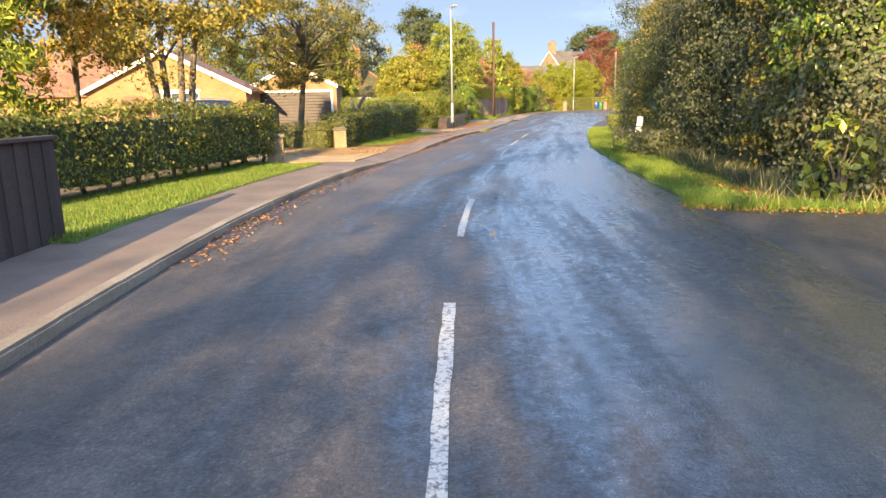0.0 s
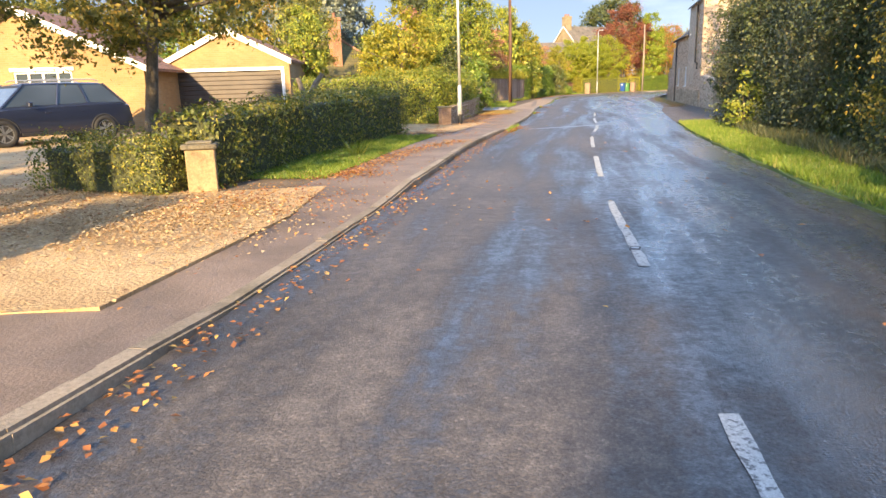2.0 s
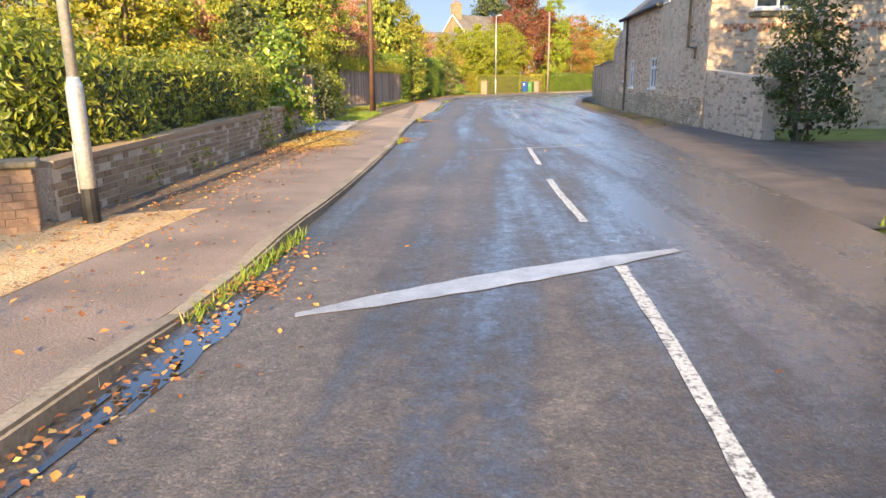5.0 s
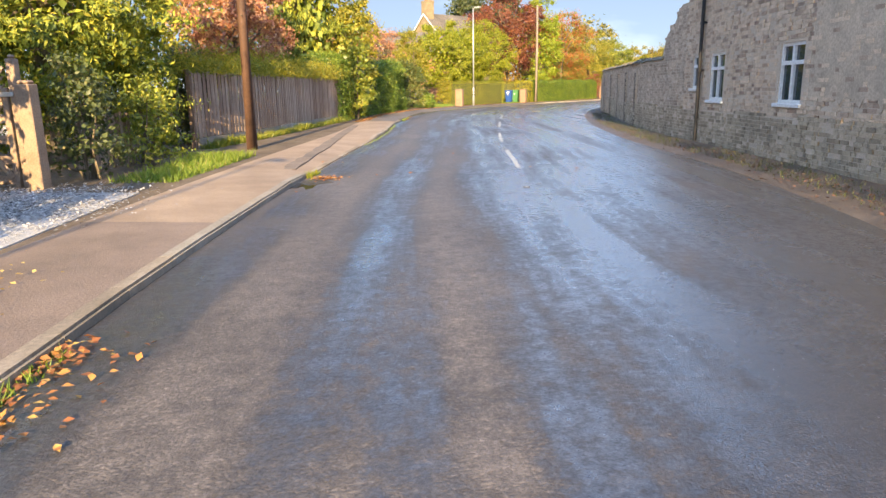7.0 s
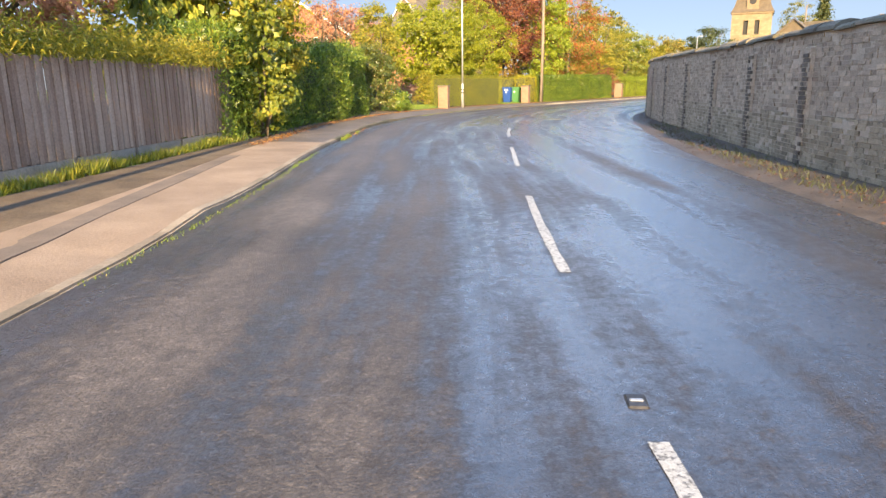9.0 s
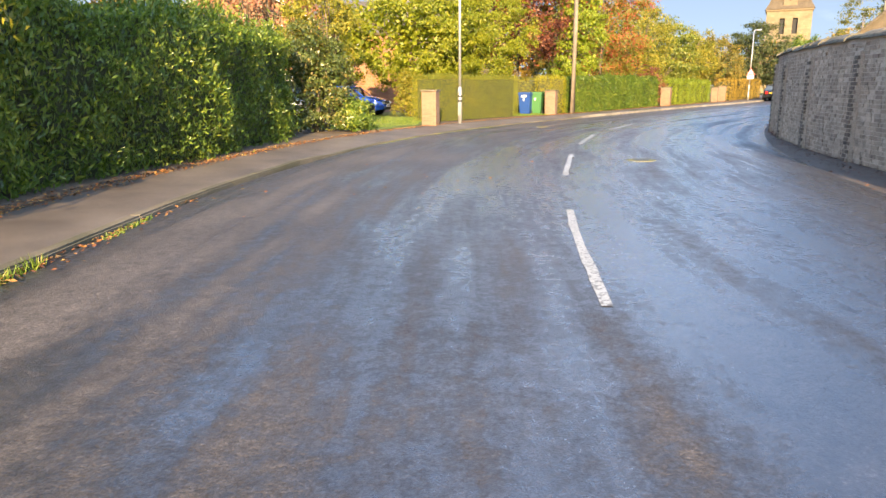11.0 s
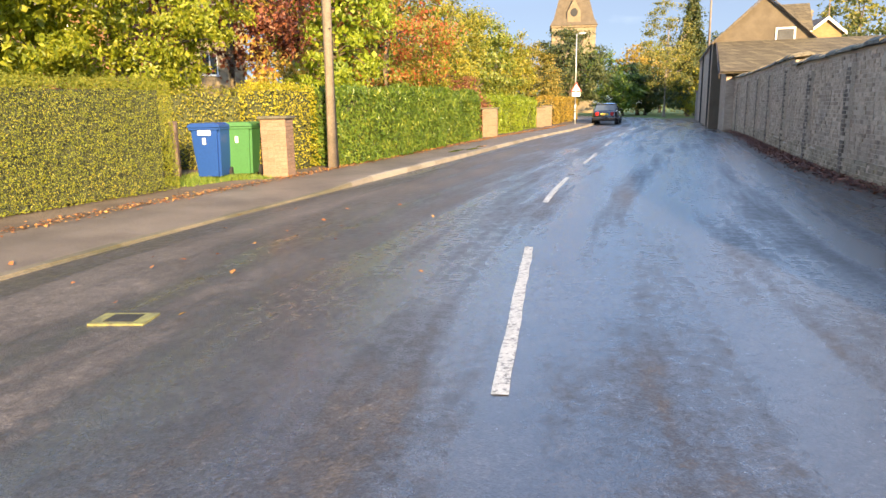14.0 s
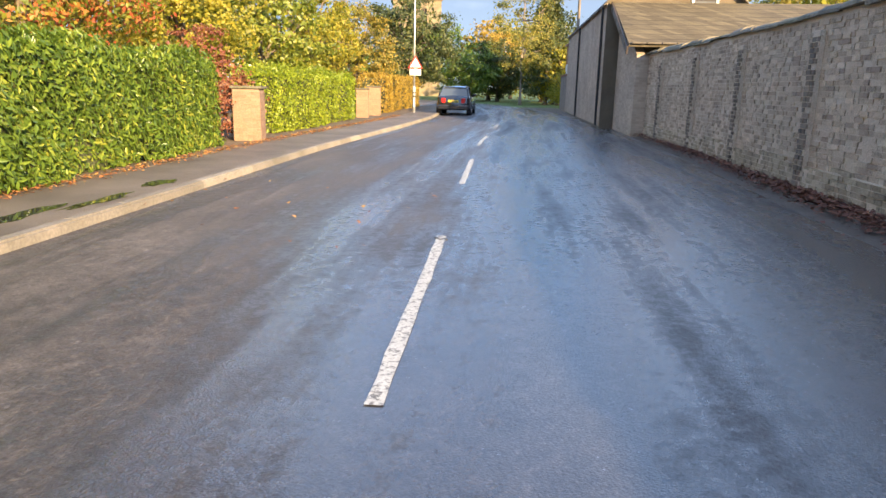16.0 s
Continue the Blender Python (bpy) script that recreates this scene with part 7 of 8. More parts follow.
# brown board fence beside the first hedge
bf = thing("board_fence", 0, 0, 0, 0, "dark brown stained vertical board fence beside the footway", "fence")
fl = resample(np.array([(-3.72, 7.5), (-3.95, 4.0), (-4.2, -4.0)]), 100)
bme = bpy.data.meshes.new("board")
bm = box_bm(-0.059, 0.059, -0.012, 0.012, -0.05, 1.06, bevel=0.004)
bm.to_mesh(bme)
bm.free()
bme.materials.append(BROWN_WOOD)
for i, (a, b) in enumerate(zip(fl, fl[1:])):
    d = b - a
    o = new("board", bme)
    o.matrix_world = pose((a[0] + b[0]) / 2 + (0.012 if i % 2 else 0), (a[1] + b[1]) / 2, 0.1, 0, 0, math.degrees(math.atan2(d[1], d[0])))
    o.parent = bf
part("top_rail", box_bm(-0.06, 0.06, -11.6, 0.02, 0, 0.045, bevel=0.008), BROWN_WOOD, bf).matrix_basis = pose(-3.72, 7.5, 1.16, 0, 0, -2.4)

# weathered board fence with a concrete foot
wf = thing("closeboard_fence", 0, 0, 0, 0, "weathered grey-brown vertical board fence under overhanging shrubs", "fence")
WF = smooth_line([(6.66, 59.6), (8.0, 63.0), (9.15, 66.4), (10.25, 69.7), (11.4, 72.9)], 0.3)
wl_ = float(np.linalg.norm(np.diff(WF, axis=0), axis=1).sum())
wfl = resample(WF, int(wl_ / 0.098))
bme = bpy.data.meshes.new("board")
bm = box_bm(-0.047, 0.047, -0.01, 0.01, 0.26, 1.78, bevel=0.004)
bm.to_mesh(bme)
bm.free()
bme.materials.append(FENCE_WOOD)
for i, (a, b) in enumerate(zip(wfl, wfl[1:])):
    d = b - a
    n_ = np.array([d[1], -d[0]]) / np.linalg.norm(d)
    c = (a + b) / 2 + n_ * (0.016 if i % 2 else 0.0)
    o = new("board", bme)
    o.matrix_world = pose(c[0], c[1], 0.09 + random.uniform(-0.02, 0.02), 0, random.uniform(-0.7, 0.7), math.degrees(math.atan2(d[1], d[0])))
    o.parent = wf
for i in range(0, len(wfl) - 1, 19):
    d = wfl[i + 1] - wfl[i]
    n_ = np.array([d[1], -d[0]]) / np.linalg.norm(d)
    c = wfl[i] - n_ * 0.075
    po = part("post", box_bm(-0.05, 0.05, -0.06, 0.05, -0.1, 1.84, bevel=0.01), FENCE_WOOD, wf)
    po.matrix_basis = pose(c[0], c[1], 0.09, 0, 0, math.degrees(math.atan2(d[1], d[0])))
    j = min(i + 19, len(wfl) - 1)
    m_ = (wfl[i] + wfl[j]) / 2
    dd = wfl[j] - wfl[i]
    gb = part("gravel_board", box_bm(-np.linalg.norm(dd) / 2 + 0.05, np.linalg.norm(dd) / 2 - 0.05, -0.025, 0.02, -0.08, 0.25, bevel=0.006), CONCRETE, wf)
    gb.matrix_basis = pose(m_[0], m_[1], 0.09, 0, 0, math.degrees(math.atan2(dd[1], dd[0])))

# shrubs that hang over the fence
over = thing("overhanging_shrub", 0, 0, 0, 0, "wispy shrub trailing over the top of a board fence", "shrub")
k = RNG.integers(0, len(wfl) - 1, 16000)
bp = wfl[k] + RNG.normal(0, 0.3, (16000, 2)) - np.array([0.25, -0.05])
P_ = np.c_[bp, 1.95 + np.abs(RNG.normal(0, 0.28, 16000)) - 0.12]
leaf_object("foliage", P_, np.tile((0.2, -0.2, 1.0), (16000, 1)), 0.13, L_YELLOW, over, 0.14, 0.9, 0.5)
leaf_object("foliage", P_[::2] - np.array([0.3, 0, 0.1]), np.tile((0.2, -0.2, 1.0), (8000, 1)), 0.1, L_YEW, over, 0.3, 0.9, 0.3)
for i in range(0, len(wfl) - 1, 12):
    a = wfl[i] - np.array([0.45, 0])
    bm = bmesh.new()
    tube(bm, [(a[0], a[1], 0.0), (a[0] + 0.1, a[1], 1.4), (a[0] + 0.35, a[1] + 0.2, 2.1)], [0.025, 0.018, 0.006], 5)
    part("stem", bm, BARK, over)

# five-bar gate with a lattice top
GA, GB = np.array((3.95, 53.45)), np.array((4.95, 53.12))
gd = GB - GA
gl = float(np.linalg.norm(gd))
gate = thing("wooden_gate", GA[0], GA[1], 0.11, math.degrees(math.atan2(gd[1], gd[0])), "timber drive gate with curved lattice top, closed", "gate")
for z in (0.08, 0.36, 0.64, 0.92, 1.22):
    part("bar", box_bm(0.05, gl - 0.05, -0.015, 0.015, z, z + 0.12, bevel=0.006), GATE_WOOD, gate)
for x in (0.0, gl - 0.09):
    part("stile", box_bm(x, x + 0.09, -0.03, 0.03, 0.03, 1.4, bevel=0.008), GATE_WOOD, gate)
br = part("brace", box_bm(-0.7, 0.7, -0.035, -0.017, -0.045, 0.045, bevel=0.005), GATE_WOOD, gate)
br.matrix_basis = pose(gl / 2, 0, 0.72, 0, 52, 0)
br = part("brace", box_bm(-0.7, 0.7, 0.017, 0.035, -0.045, 0.045, bevel=0.005), GATE_WOOD, gate)
br.matrix_basis = pose(gl / 2, 0, 0.72, 0, -52, 0)
bm = bmesh.new()
arc = [(x, 1.62 + 0.26 * math.sin(math.pi * (x / gl)) ** 1.0) for x in np.linspace(0.02, gl - 0.02, 13)]
tube(bm, [(x, 0, z) for x, z in arc], 0.028, 6)
tube(bm, [(x, 0, z - 0.47 + 0.1 * math.sin(math.pi * x / gl)) for x, z in arc], 0.02, 6)
part("top_rail", bm, GATE_WOOD, gate)
lat = new("lattice")
lat.parent = gate
for k in range(-4, 14):
    for sgn in (1, -1):
        pts = []
        for u in np.linspace(0, 0.75, 16):
            x = k * 0.11 + (u if sgn > 0 else 0.75 - u)
            z = 1.2 + u
            if 0.02 < x < gl - 0.02:
                top = 1.62 + 0.26 * math.sin(math.pi * x / gl)
                lowz = top - 0.47 + 0.1 * math.sin(math.pi * x / gl)
                if lowz < z < top:
                    pts.append((x, 0.008 * sgn, z))
        if len(pts) > 1:
            bm = bmesh.new()
            tube(bm, [pts[0], pts[-1]], 0.013, 4)
            part("lath", bm, GATE_WOOD, lat)
bm = bmesh.new()
box(bm, gl - 0.45, gl + 0.1, -0.045, -0.03, 1.28, 1.34, 0.004)
part("latch", bm, GALV, gate, "galvanised gate latch")
for (px, py), h, w in (((5.22, 52.98), 1.5, 0.2), ((5.05, 53.12), 1.84, 0.12), ((3.8, 53.5), 1.55, 0.18)):
    gp = thing("gate_post", px, py, 0.1, -18, "stout timber gate post", "gate post")
    bm = bmesh.new()
    box(bm, -w / 2, w / 2, -w / 2, w / 2, -0.1, h - 0.05, 0.01)
    box(bm, -w / 2 + 0.02, w / 2 - 0.02, -w / 2 + 0.02, w / 2 - 0.02, h - 0.05, h, 0.02)
    part("post", bm, GATE_WOOD, gp)
pf = thing("picket_fence", 5.2, 55.2, 0.09, 62, "short weathered picket fence under a yew", "fence")
for k in range(14):
    part("picket", box_bm(k * 0.1 - 0.035, k * 0.1 + 0.035, -0.01, 0.01, -0.05, 0.95 + 0.02 * (k % 3), bevel=0.004), FENCE_WOOD, pf)
for z in (0.25, 0.75):
    part("rail", box_bm(-0.1, 1.4, 0.011, 0.045, z, z + 0.06), FENCE_WOOD, pf)


def wheelie_bin(x, y, rz, m, label):
    b = thing("wheelie_bin", x, y, 0.1, rz, label, "wheelie bin", "wheelie bins")
    bm = bmesh.new()
    lo = [bm.verts.new((sx * 0.225, sy * 0.26, 0.06)) for sx, sy in ((-1, -1), (1, -1), (1, 1), (-1, 1))]
    hi = [bm.verts.new((sx * 0.285, sy * 0.34, 0.98)) for sx, sy in ((-1, -1), (1, -1), (1, 1), (-1, 1))]
    bm.faces.new(lo[::-1])
    bm.faces.new(hi)
    for i in range(4):
        bm.faces.new((lo[i], lo[(i + 1) % 4], hi[(i + 1) % 4], hi[i]))
    bmesh.ops.bevel(bm, geom=[e for e in bm.edges if abs(e.verts[0].co.z - e.verts[1].co.z) > 0.5], offset=0.045, segments=2, affect="EDGES")
    box(bm, -0.30, 0.30, -0.355, 0.355, 0.93, 0.985, 0.012)
    part("body", bm, m, b)
    bm = bmesh.new()
    prism(bm, [(-0.31, 0.985), (0.31, 0.985), (0.30, 1.03), (0.22, 1.065), (-0.22, 1.065), (-0.30, 1.03)], -0.38, 0.36)
    part("lid", bm, m, b)
    bm = bmesh.new()
    tube(bm, [(-0.27, 0.40, 0.98), (0.27, 0.40, 0.98)], 0.018, 8)
    part("handle", bm, m, b)
    for sx in (-1, 1):
        bm = bmesh.new()
        tube(bm, [(sx * 0.22, 0.27, 0.1), (sx * 0.28, 0.27, 0.1)], 0.1, 14)
        part("wheel", bm, RUBBER, b)
    bm = bmesh.new()
    box(bm, -0.03, 0.03, -0.338, -0.325, 0.67, 0.79)
    lb = part("number_bar", bm, PLATE_W, b, "plain white bar label")
    lb.matrix_basis = pose(-0.02, 0.0, 0, 0, 0, 0)
    return b


bb = wheelie_bin(28.54, 99.42, -35, BLUE_BIN, "blue wheelie bin with a white label, lid closed")
part("sticker", box_bm(-0.13, 0.12, -0.346, -0.337, 0.84, 0.93), PLATE_W, bb)
wheelie_bin(29.19, 99.62, -33, GREEN_BIN, "green wheelie bin with a white label, lid closed")
fp = thing("timber_post", 27.95, 99.95, 0.1, -35, "short weathered timber post beside the bins", "post")
part("post", box_bm(-0.07, 0.07, -0.05, 0.05, -0.1, 1.1, bevel=0.01), FENCE_WOOD, fp)
hedge("hedge", [(26.9, 101.0), (28.4, 101.9), (30.1, 101.2)], 1.75, 0.9, L_YELLOW, "sunny yellow-green hedge in the recess behind the bins", 500, 0.06)
shrub("red_creeper", 42.2, 111.0, (1.5, 0.9, 1.85), L_CREEPER, "dark red creeper behind a brick gate pillar", 6000, 0.075, 0.1, 60, 0.26)
shrub("bush", 17.75, 89.9, (1.45, 1.2, 2.5), L_GLOSSY, "glossy green bush at a garden entrance", 14000, 0.085, 0.1, 120, 0.34)
shrub("bush", 19.0, 89.4, (0.5, 0.5, 0.8), L_LAUREL, "low bush with broad leaves beside a lawn", 2600, 0.1)
shrub("bush", 12.15, 73.9, (0.9, 1.2, 3.4), L_BRIGHT, "large-leaved climbing shrub at the end of a fence", 4500, 0.13)
shrub("bush", 5.6, 54.2, (0.55, 0.8, 1.5), L_DARK, "dark ivy-covered bush beside a gate post", 2600, 0.07)
shrub("bush", 6.1, 56.3, (0.6, 0.8, 1.2), L_BRIGHT, "small yellow-green shrub under a yew", 1800, 0.07)
shrub("bush", 3.6, 50.6, (0.9, 1.6, 2.9), L_DARK, "dark leafy shrub behind a low brick wall", 6500, 0.11)
shrub("bush", 4.3, 47.2, (0.8, 1.3, 2.2), L_LAUREL, "leafy green shrub behind a low brick wall", 4500, 0.1)
grass("iris_clump", np.array([(-0.38, 26.4), (-0.32, 26.75)]), np.array([(-0.12, 26.4), (-0.06, 26.75)]), 46, 0.42, "clump of upright strap leaves by a hedge", 0.1, L_BRIGHT)
shrub("sycamore_sapling", 6.0, 9.0, (0.5, 0.45, 0.95), L_BRIGHT, "bright green sapling in front of the shaded hedgerow", 260, 0.15, 0.02, 18, 0.2)
shrub("maple_sapling", 9.8, 30.6, (0.45, 0.5, 1.2), L_BRIGHT, "yellow-green sapling at the foot of the hedgerow", 700, 0.12, 0.02, 30, 0.25)
bmn = bmesh.new()
st = thing("cut_stump", -2.35, 35.4, 0.1, 0, "bare forked stump behind a hedge", "tree stump")
tube(bmn, [(0, 0, -0.1), (0, 0, 0.9), (-0.25, 0, 1.7)], [0.13, 0.11, 0.07], 8)
tube(bmn, [(0, 0, 0.85), (0.3, 0, 1.5), (0.55, 0, 1.8)], [0.1, 0.09, 0.07], 8)
part("trunk", bmn, BARK, st)

for x, y, r, h, m, lab in ((-3.9, 46.5, 1.1, 5.2, L_YEW, "bushy green conifer beside a garage"), (-8.6, 57.5, 1.5, 5.2, L_LAUREL, "green garden conifer behind the hedges"), (-0.9, 58.2, 1.2, 4.4, L_YELLOW, "yellow-green garden shrub beside a chimney")):
    tree("garden_conifer", x, y, h, (r, r, h * 0.46), m, lab, 6000, 0.13, 0.1, 70, 0.4, "column", base=0.2, aspect=0.4)
shrub("bush", 2.6, 57.6, (1.7, 1.2, 2.5), L_YEW, "dense evergreen bush behind the gate", 7000, 0.1, 0.1, 90, 0.35)
shrub("bush", 0.2, 55.2, (1.6, 1.6, 2.6), L_DARK, "dark evergreen bush in the drive behind the gate", 6000, 0.11, 0.1, 80, 0.4)
shrub("bush", 5.9, 58.4, (0.7, 0.9, 2.2), L_YEW, "low drooping yew sprays beside a board fence", 6000, 0.09, 0.1, 70, 0.35, aspect=0.3, droop=0.6)
shrub("bush", 4.4, 59.6, (1.2, 1.0, 2.4), L_DARK, "dark evergreen bush behind a picket fence", 5000, 0.1, 0.1, 70, 0.35)
shrub("bush", 6.3, 62.0, (0.6, 1.6, 2.0), L_IVY, "leafy bush behind a board fence", 3500, 0.1, 0.1, 60, 0.35)
shrub("bush", 23.0, 99.9, (0.9, 0.6, 1.6), L_YELLOW, "yellow-green bush behind a clipped hedge", 4500, 0.09, 0.1, 60, 0.3)

# ---- cars ----
def loft(bm, sections):
    """A skin through closed sections of equal count, capped at both ends."""
    rows = [[bm.verts.new(p) for p in s] for s in sections]
    n = len(rows[0])
    for a, b in zip(rows, rows[1:]):
        for i in range(n):
            bm.faces.new((a[i], a[(i + 1) % n], b[(i + 1) % n], b[i]))
    bm.faces.new(rows[0][::-1])
    bm.faces.new(rows[-1])


def wheel(car, x, side, r, w, track, rim_m, spokes=5):
    y = side * track
    wh = new("wheel")
    wh.parent = car
    wh.matrix_basis = pose(x, y, r, 90, 0, 0)
    bm = bmesh.new()
    h = w / 2
    prof = [(r * 0.66, -h), (r * 0.94, -h), (r, -h * 0.7), (r, h * 0.7), (r * 0.94, h), (r * 0.66, h)]
    n = 28
    rings_ = [[bm.verts.new((q * math.cos(2 * math.pi * i / n), q * math.sin(2 * math.pi * i / n), z)) for q, z in prof] for i in range(n)]
    for i in range(n):
        a, b = rings_[i], rings_[(i + 1) % n]
        for k in range(len(prof)):
            bm.faces.new((a[k], b[k], b[(k + 1) % len(prof)], a[(k + 1) % len(prof)]))
    part("tyre", bm, RUBBER, wh, smooth=True)
    bm = bmesh.new()
    tube(bm, [(0, 0, -h * 0.5), (0, 0, h * 0.5)], r * 0.17, 12)
    for i in range(spokes):
        a = 2 * math.pi * i / spokes
        for off in (-0.16, 0.16):
            box(bm, 0.0, r * 0.66, -r * 0.05, r * 0.05, -h * 0.78, h * 0.78, 0.0, Matrix.Rotation(a + off, 4, "Z"))
    tube(bm, [(0, 0, -h * 0.62), (0, 0, -h * 0.55)], r * 0.68, 24)
    rings2 = []
    for zz, q in ((-h * 0.9, r * 0.67), (h * 0.9, r * 0.67), (h * 0.9, r * 0.61), (-h * 0.9, r * 0.61)):
        rings2.append([bm.verts.new((q * math.cos(2 * math.pi * i / 24), q * math.sin(2 * math.pi * i / 24), zz)) for i in range(24)])
    for k in range(4):
        a, b = rings2[k], rings2[(k + 1) % 4]
        for i in range(24):
            bm.faces.new((a[i], a[(i + 1) % 24], b[(i + 1) % 24], b[i]))
    part("rim", bm, rim_m, wh)
    return wh


def car(name, x, y, rz, paint, label, L, W, H, wb, r, prof, cabin, rim=None, yellow_rear=True, rails=False, z=0.11, group=""):
    """prof: bonnet and belt line as (x share, height); cabin: front foot, front top, rear top, rear foot as shares of L."""
    c = thing(name, x, y, z, rz, label, "car", group)
    hw = W / 2
    bm = bmesh.new()
    secs = []
    for s, zt in prof:
        px = (0.5 - s) * L
        e = 1.0 - 0.16 * max(0.0, (abs(s - 0.5) - 0.36) / 0.14) ** 2
        w = hw * e
        zb = 0.24 + 0.10 * max(0.0, (abs(s - 0.5) - 0.40) / 0.1)
        mid = zb + (zt - zb) * 0.55
        secs.append([(px, -w * 0.90, zb), (px, -w * 0.985, zb + 0.12), (px, -w, mid), (px, -w * 0.965, zt - 0.07), (px, -w * 0.86, zt), (px, 0, zt + 0.025),
                     (px, w * 0.86, zt), (px, w * 0.965, zt - 0.07), (px, w, mid), (px, w * 0.985, zb + 0.12), (px, w * 0.90, zb), (px, 0, zb)])
    loft(bm, secs)
    body = part("body", bm, paint, c, smooth=True)
    body.data.set_sharp_from_angle(angle=radians(38))
    # cabin: glass, roof and pillars
    f0, f1, r1, r0 = [(0.5 - q) * L for q in cabin]
    belt = np.interp([cabin[0], cabin[3]], [p[0] for p in prof], [p[1] for p in prof])
    zb0, zb1 = belt[0] - 0.03, belt[1] - 0.03
    tw, bw = hw * 0.70, hw * 0.87
    bm = bmesh.new()
    zr = H - 0.05
    a = [(f0, -bw, zb0), (r0, -bw, zb1), (r0, bw, zb1), (f0, bw, zb0)]
    b = [(f1, -tw, zr), (r1, -tw, zr), (r1, tw, zr), (f1, tw, zr)]
    va, vb = [bm.verts.new(p) for p in a], [bm.verts.new(p) for p in b]
    bm.faces.new(va)
    bm.faces.new(vb)
    for i in range(4):
        bm.faces.new((va[i], vb[i], vb[(i + 1) % 4], va[(i + 1) % 4]))
    part("glass", bm, GLASS, c, "dark window glass")
    bm = bmesh.new()
    e = 0.03
    secs = []
    for px, zz, ww in ((f1 + 0.10, zr - 0.03, tw * 0.98), (f1 - 0.1, H - 0.02, tw * 1.02), ((f1 + r1) / 2, H, tw * 1.04), (r1 + 0.15, H - 0.02, tw * 1.02), (r1 - 0.10, zr - 0.02, tw * 0.98)):
        secs.append([(px, -ww - 0.01, zz - 0.05), (px, -ww * 0.9, zz), (px, 0, zz + 0.02), (px, ww * 0.9, zz), (px, ww + 0.01, zz - 0.05)])
    loft(bm, secs)
    top_ = part("roof", bm, paint, c, smooth=True)
    top_.data.set_sharp_from_angle(angle=radians(38))
    for side in (-1, 1):
        posts = [((f0 - 0.02, bw), (f1 - 0.02, tw), zb0), ((r0 + 0.02, bw), (r1 + 0.02, tw), zb1)]
        for q in ((0.42, 0.05), (0.68, 0.06)):
            posts.append((((f0 + (r0 - f0) * q[0]), bw), ((f1 + (r1 - f1) * q[0]), tw), zb0 + (zb1 - zb0) * q[0]))
        for (x0, y0), (x1, y1), zz in posts:
            bm = bmesh.new()
            tube(bm, [(x0, side * (y0 + 0.003), zz), (x1, side * (y1 + 0.008), zr)], 0.035, 6)
            part("pillar", bm, paint, c)
        bm = bmesh.new()
        mx = f0 + (r0 - f0) * 0.2
        box(bm, mx - 0.06, mx + 0.06, side * hw * 0.95 if side > 0 else -hw * 0.95 - 0.2, side * hw * 0.95 + 0.2 if side > 0 else -hw * 0.95, zb0 + 0.04, zb0 + 0.19, 0.03)
        part("mirror", bm, paint, c)
        for sx in (-1, 1):
            wx = sx * wb / 2 + 0.02
            wheel(c, wx, side, r, 0.215, hw - 0.07, rim or ALLOY)
            bm = bmesh.new()
            ra = r * 1.13
            pts_ = [(wx + ra * math.cos(t), side * (hw - 0.015), r + ra * math.sin(t)) for t in np.linspace(-0.1, math.pi + 0.1, 15)]
            tube(bm, pts_, 0.03, 6)
            part("wheel_arch", bm, BLACK if rails else paint, c)
            # black disc painted as the shade inside the wheel well
            bm = bmesh.new()
            tube(bm, [(wx, side * (hw - 0.22), r), (wx, side * (hw + 0.003), r)], r * 1.06, 24)
            part("arch_shade", bm, BLACK, c)
        bm = bmesh.new()
        box(bm, -wb / 2 + r * 1.2, wb / 2 - r * 1.2, side * hw - 0.02, side * hw + 0.012, 0.26, 0.36, 0.008)
        part("sill_trim", bm, BLACK, c)
        fx, rx_ = L / 2, -L / 2
        zl = np.interp(0.05, [p[0] for p in prof], [p[1] for p in prof])
        bm = bmesh.new()
        q = bmesh.ops.create_uvsphere(bm, u_segments=12, v_segments=8, radius=1.0)
        bmesh.ops.transform(bm, matrix=Matrix.Translation((fx - 0.14, side * hw * 0.68, zl - 0.14)) @ Matrix.Diagonal((0.17, 0.17, 0.10, 1)), verts=q["verts"])
        part("headlight", bm, CLEAR_LAMP, c)
        zt = np.interp(0.97, [p[0] for p in prof], [p[1] for p in prof])
        part("tail_light", box_bm(rx_ - 0.012, rx_ + 0.14, side * hw * 0.58 - 0.11, side * hw * 0.58 + 0.11, zt - 0.32, zt - 0.06, bevel=0.03), RED_LAMP, c)
        if rails:
            bm = bmesh.new()
            tube(bm, [(f1 - 0.1, side * tw * 0.92, H + 0.03), (f1 - 0.25, side * tw * 0.92, H + 0.08), (r1 + 0.25, side * tw * 0.92, H + 0.08), (r1 + 0.1, side * tw * 0.92, H + 0.02)], 0.018, 6)
            part("roof_rail", bm, GALV, c)
        for q in (0.34, 0.62):
            hx = f0 + (r0 - f0) * q
            part("door_handle", box_bm(hx - 0.09, hx + 0.09, side * hw * 0.985 - 0.012, side * hw * 0.985 + 0.012, zb0 - 0.14, zb0 - 0.105, bevel=0.006), paint, c)
    part("grille", box_bm(L / 2 - 0.10, L / 2 - 0.02, -hw * 0.42, hw * 0.42, 0.50, 0.70, bevel=0.02), BLACK, c)
    part("bumper_intake", box_bm(L / 2 - 0.10, L / 2 + 0.01, -hw * 0.6, hw * 0.6, 0.30, 0.42, bevel=0.02), BLACK, c)
    part("front_plate", box_bm(L / 2 - 0.04, L / 2 + 0.022, -0.26, 0.26, 0.43, 0.54), PLATE_W, c)
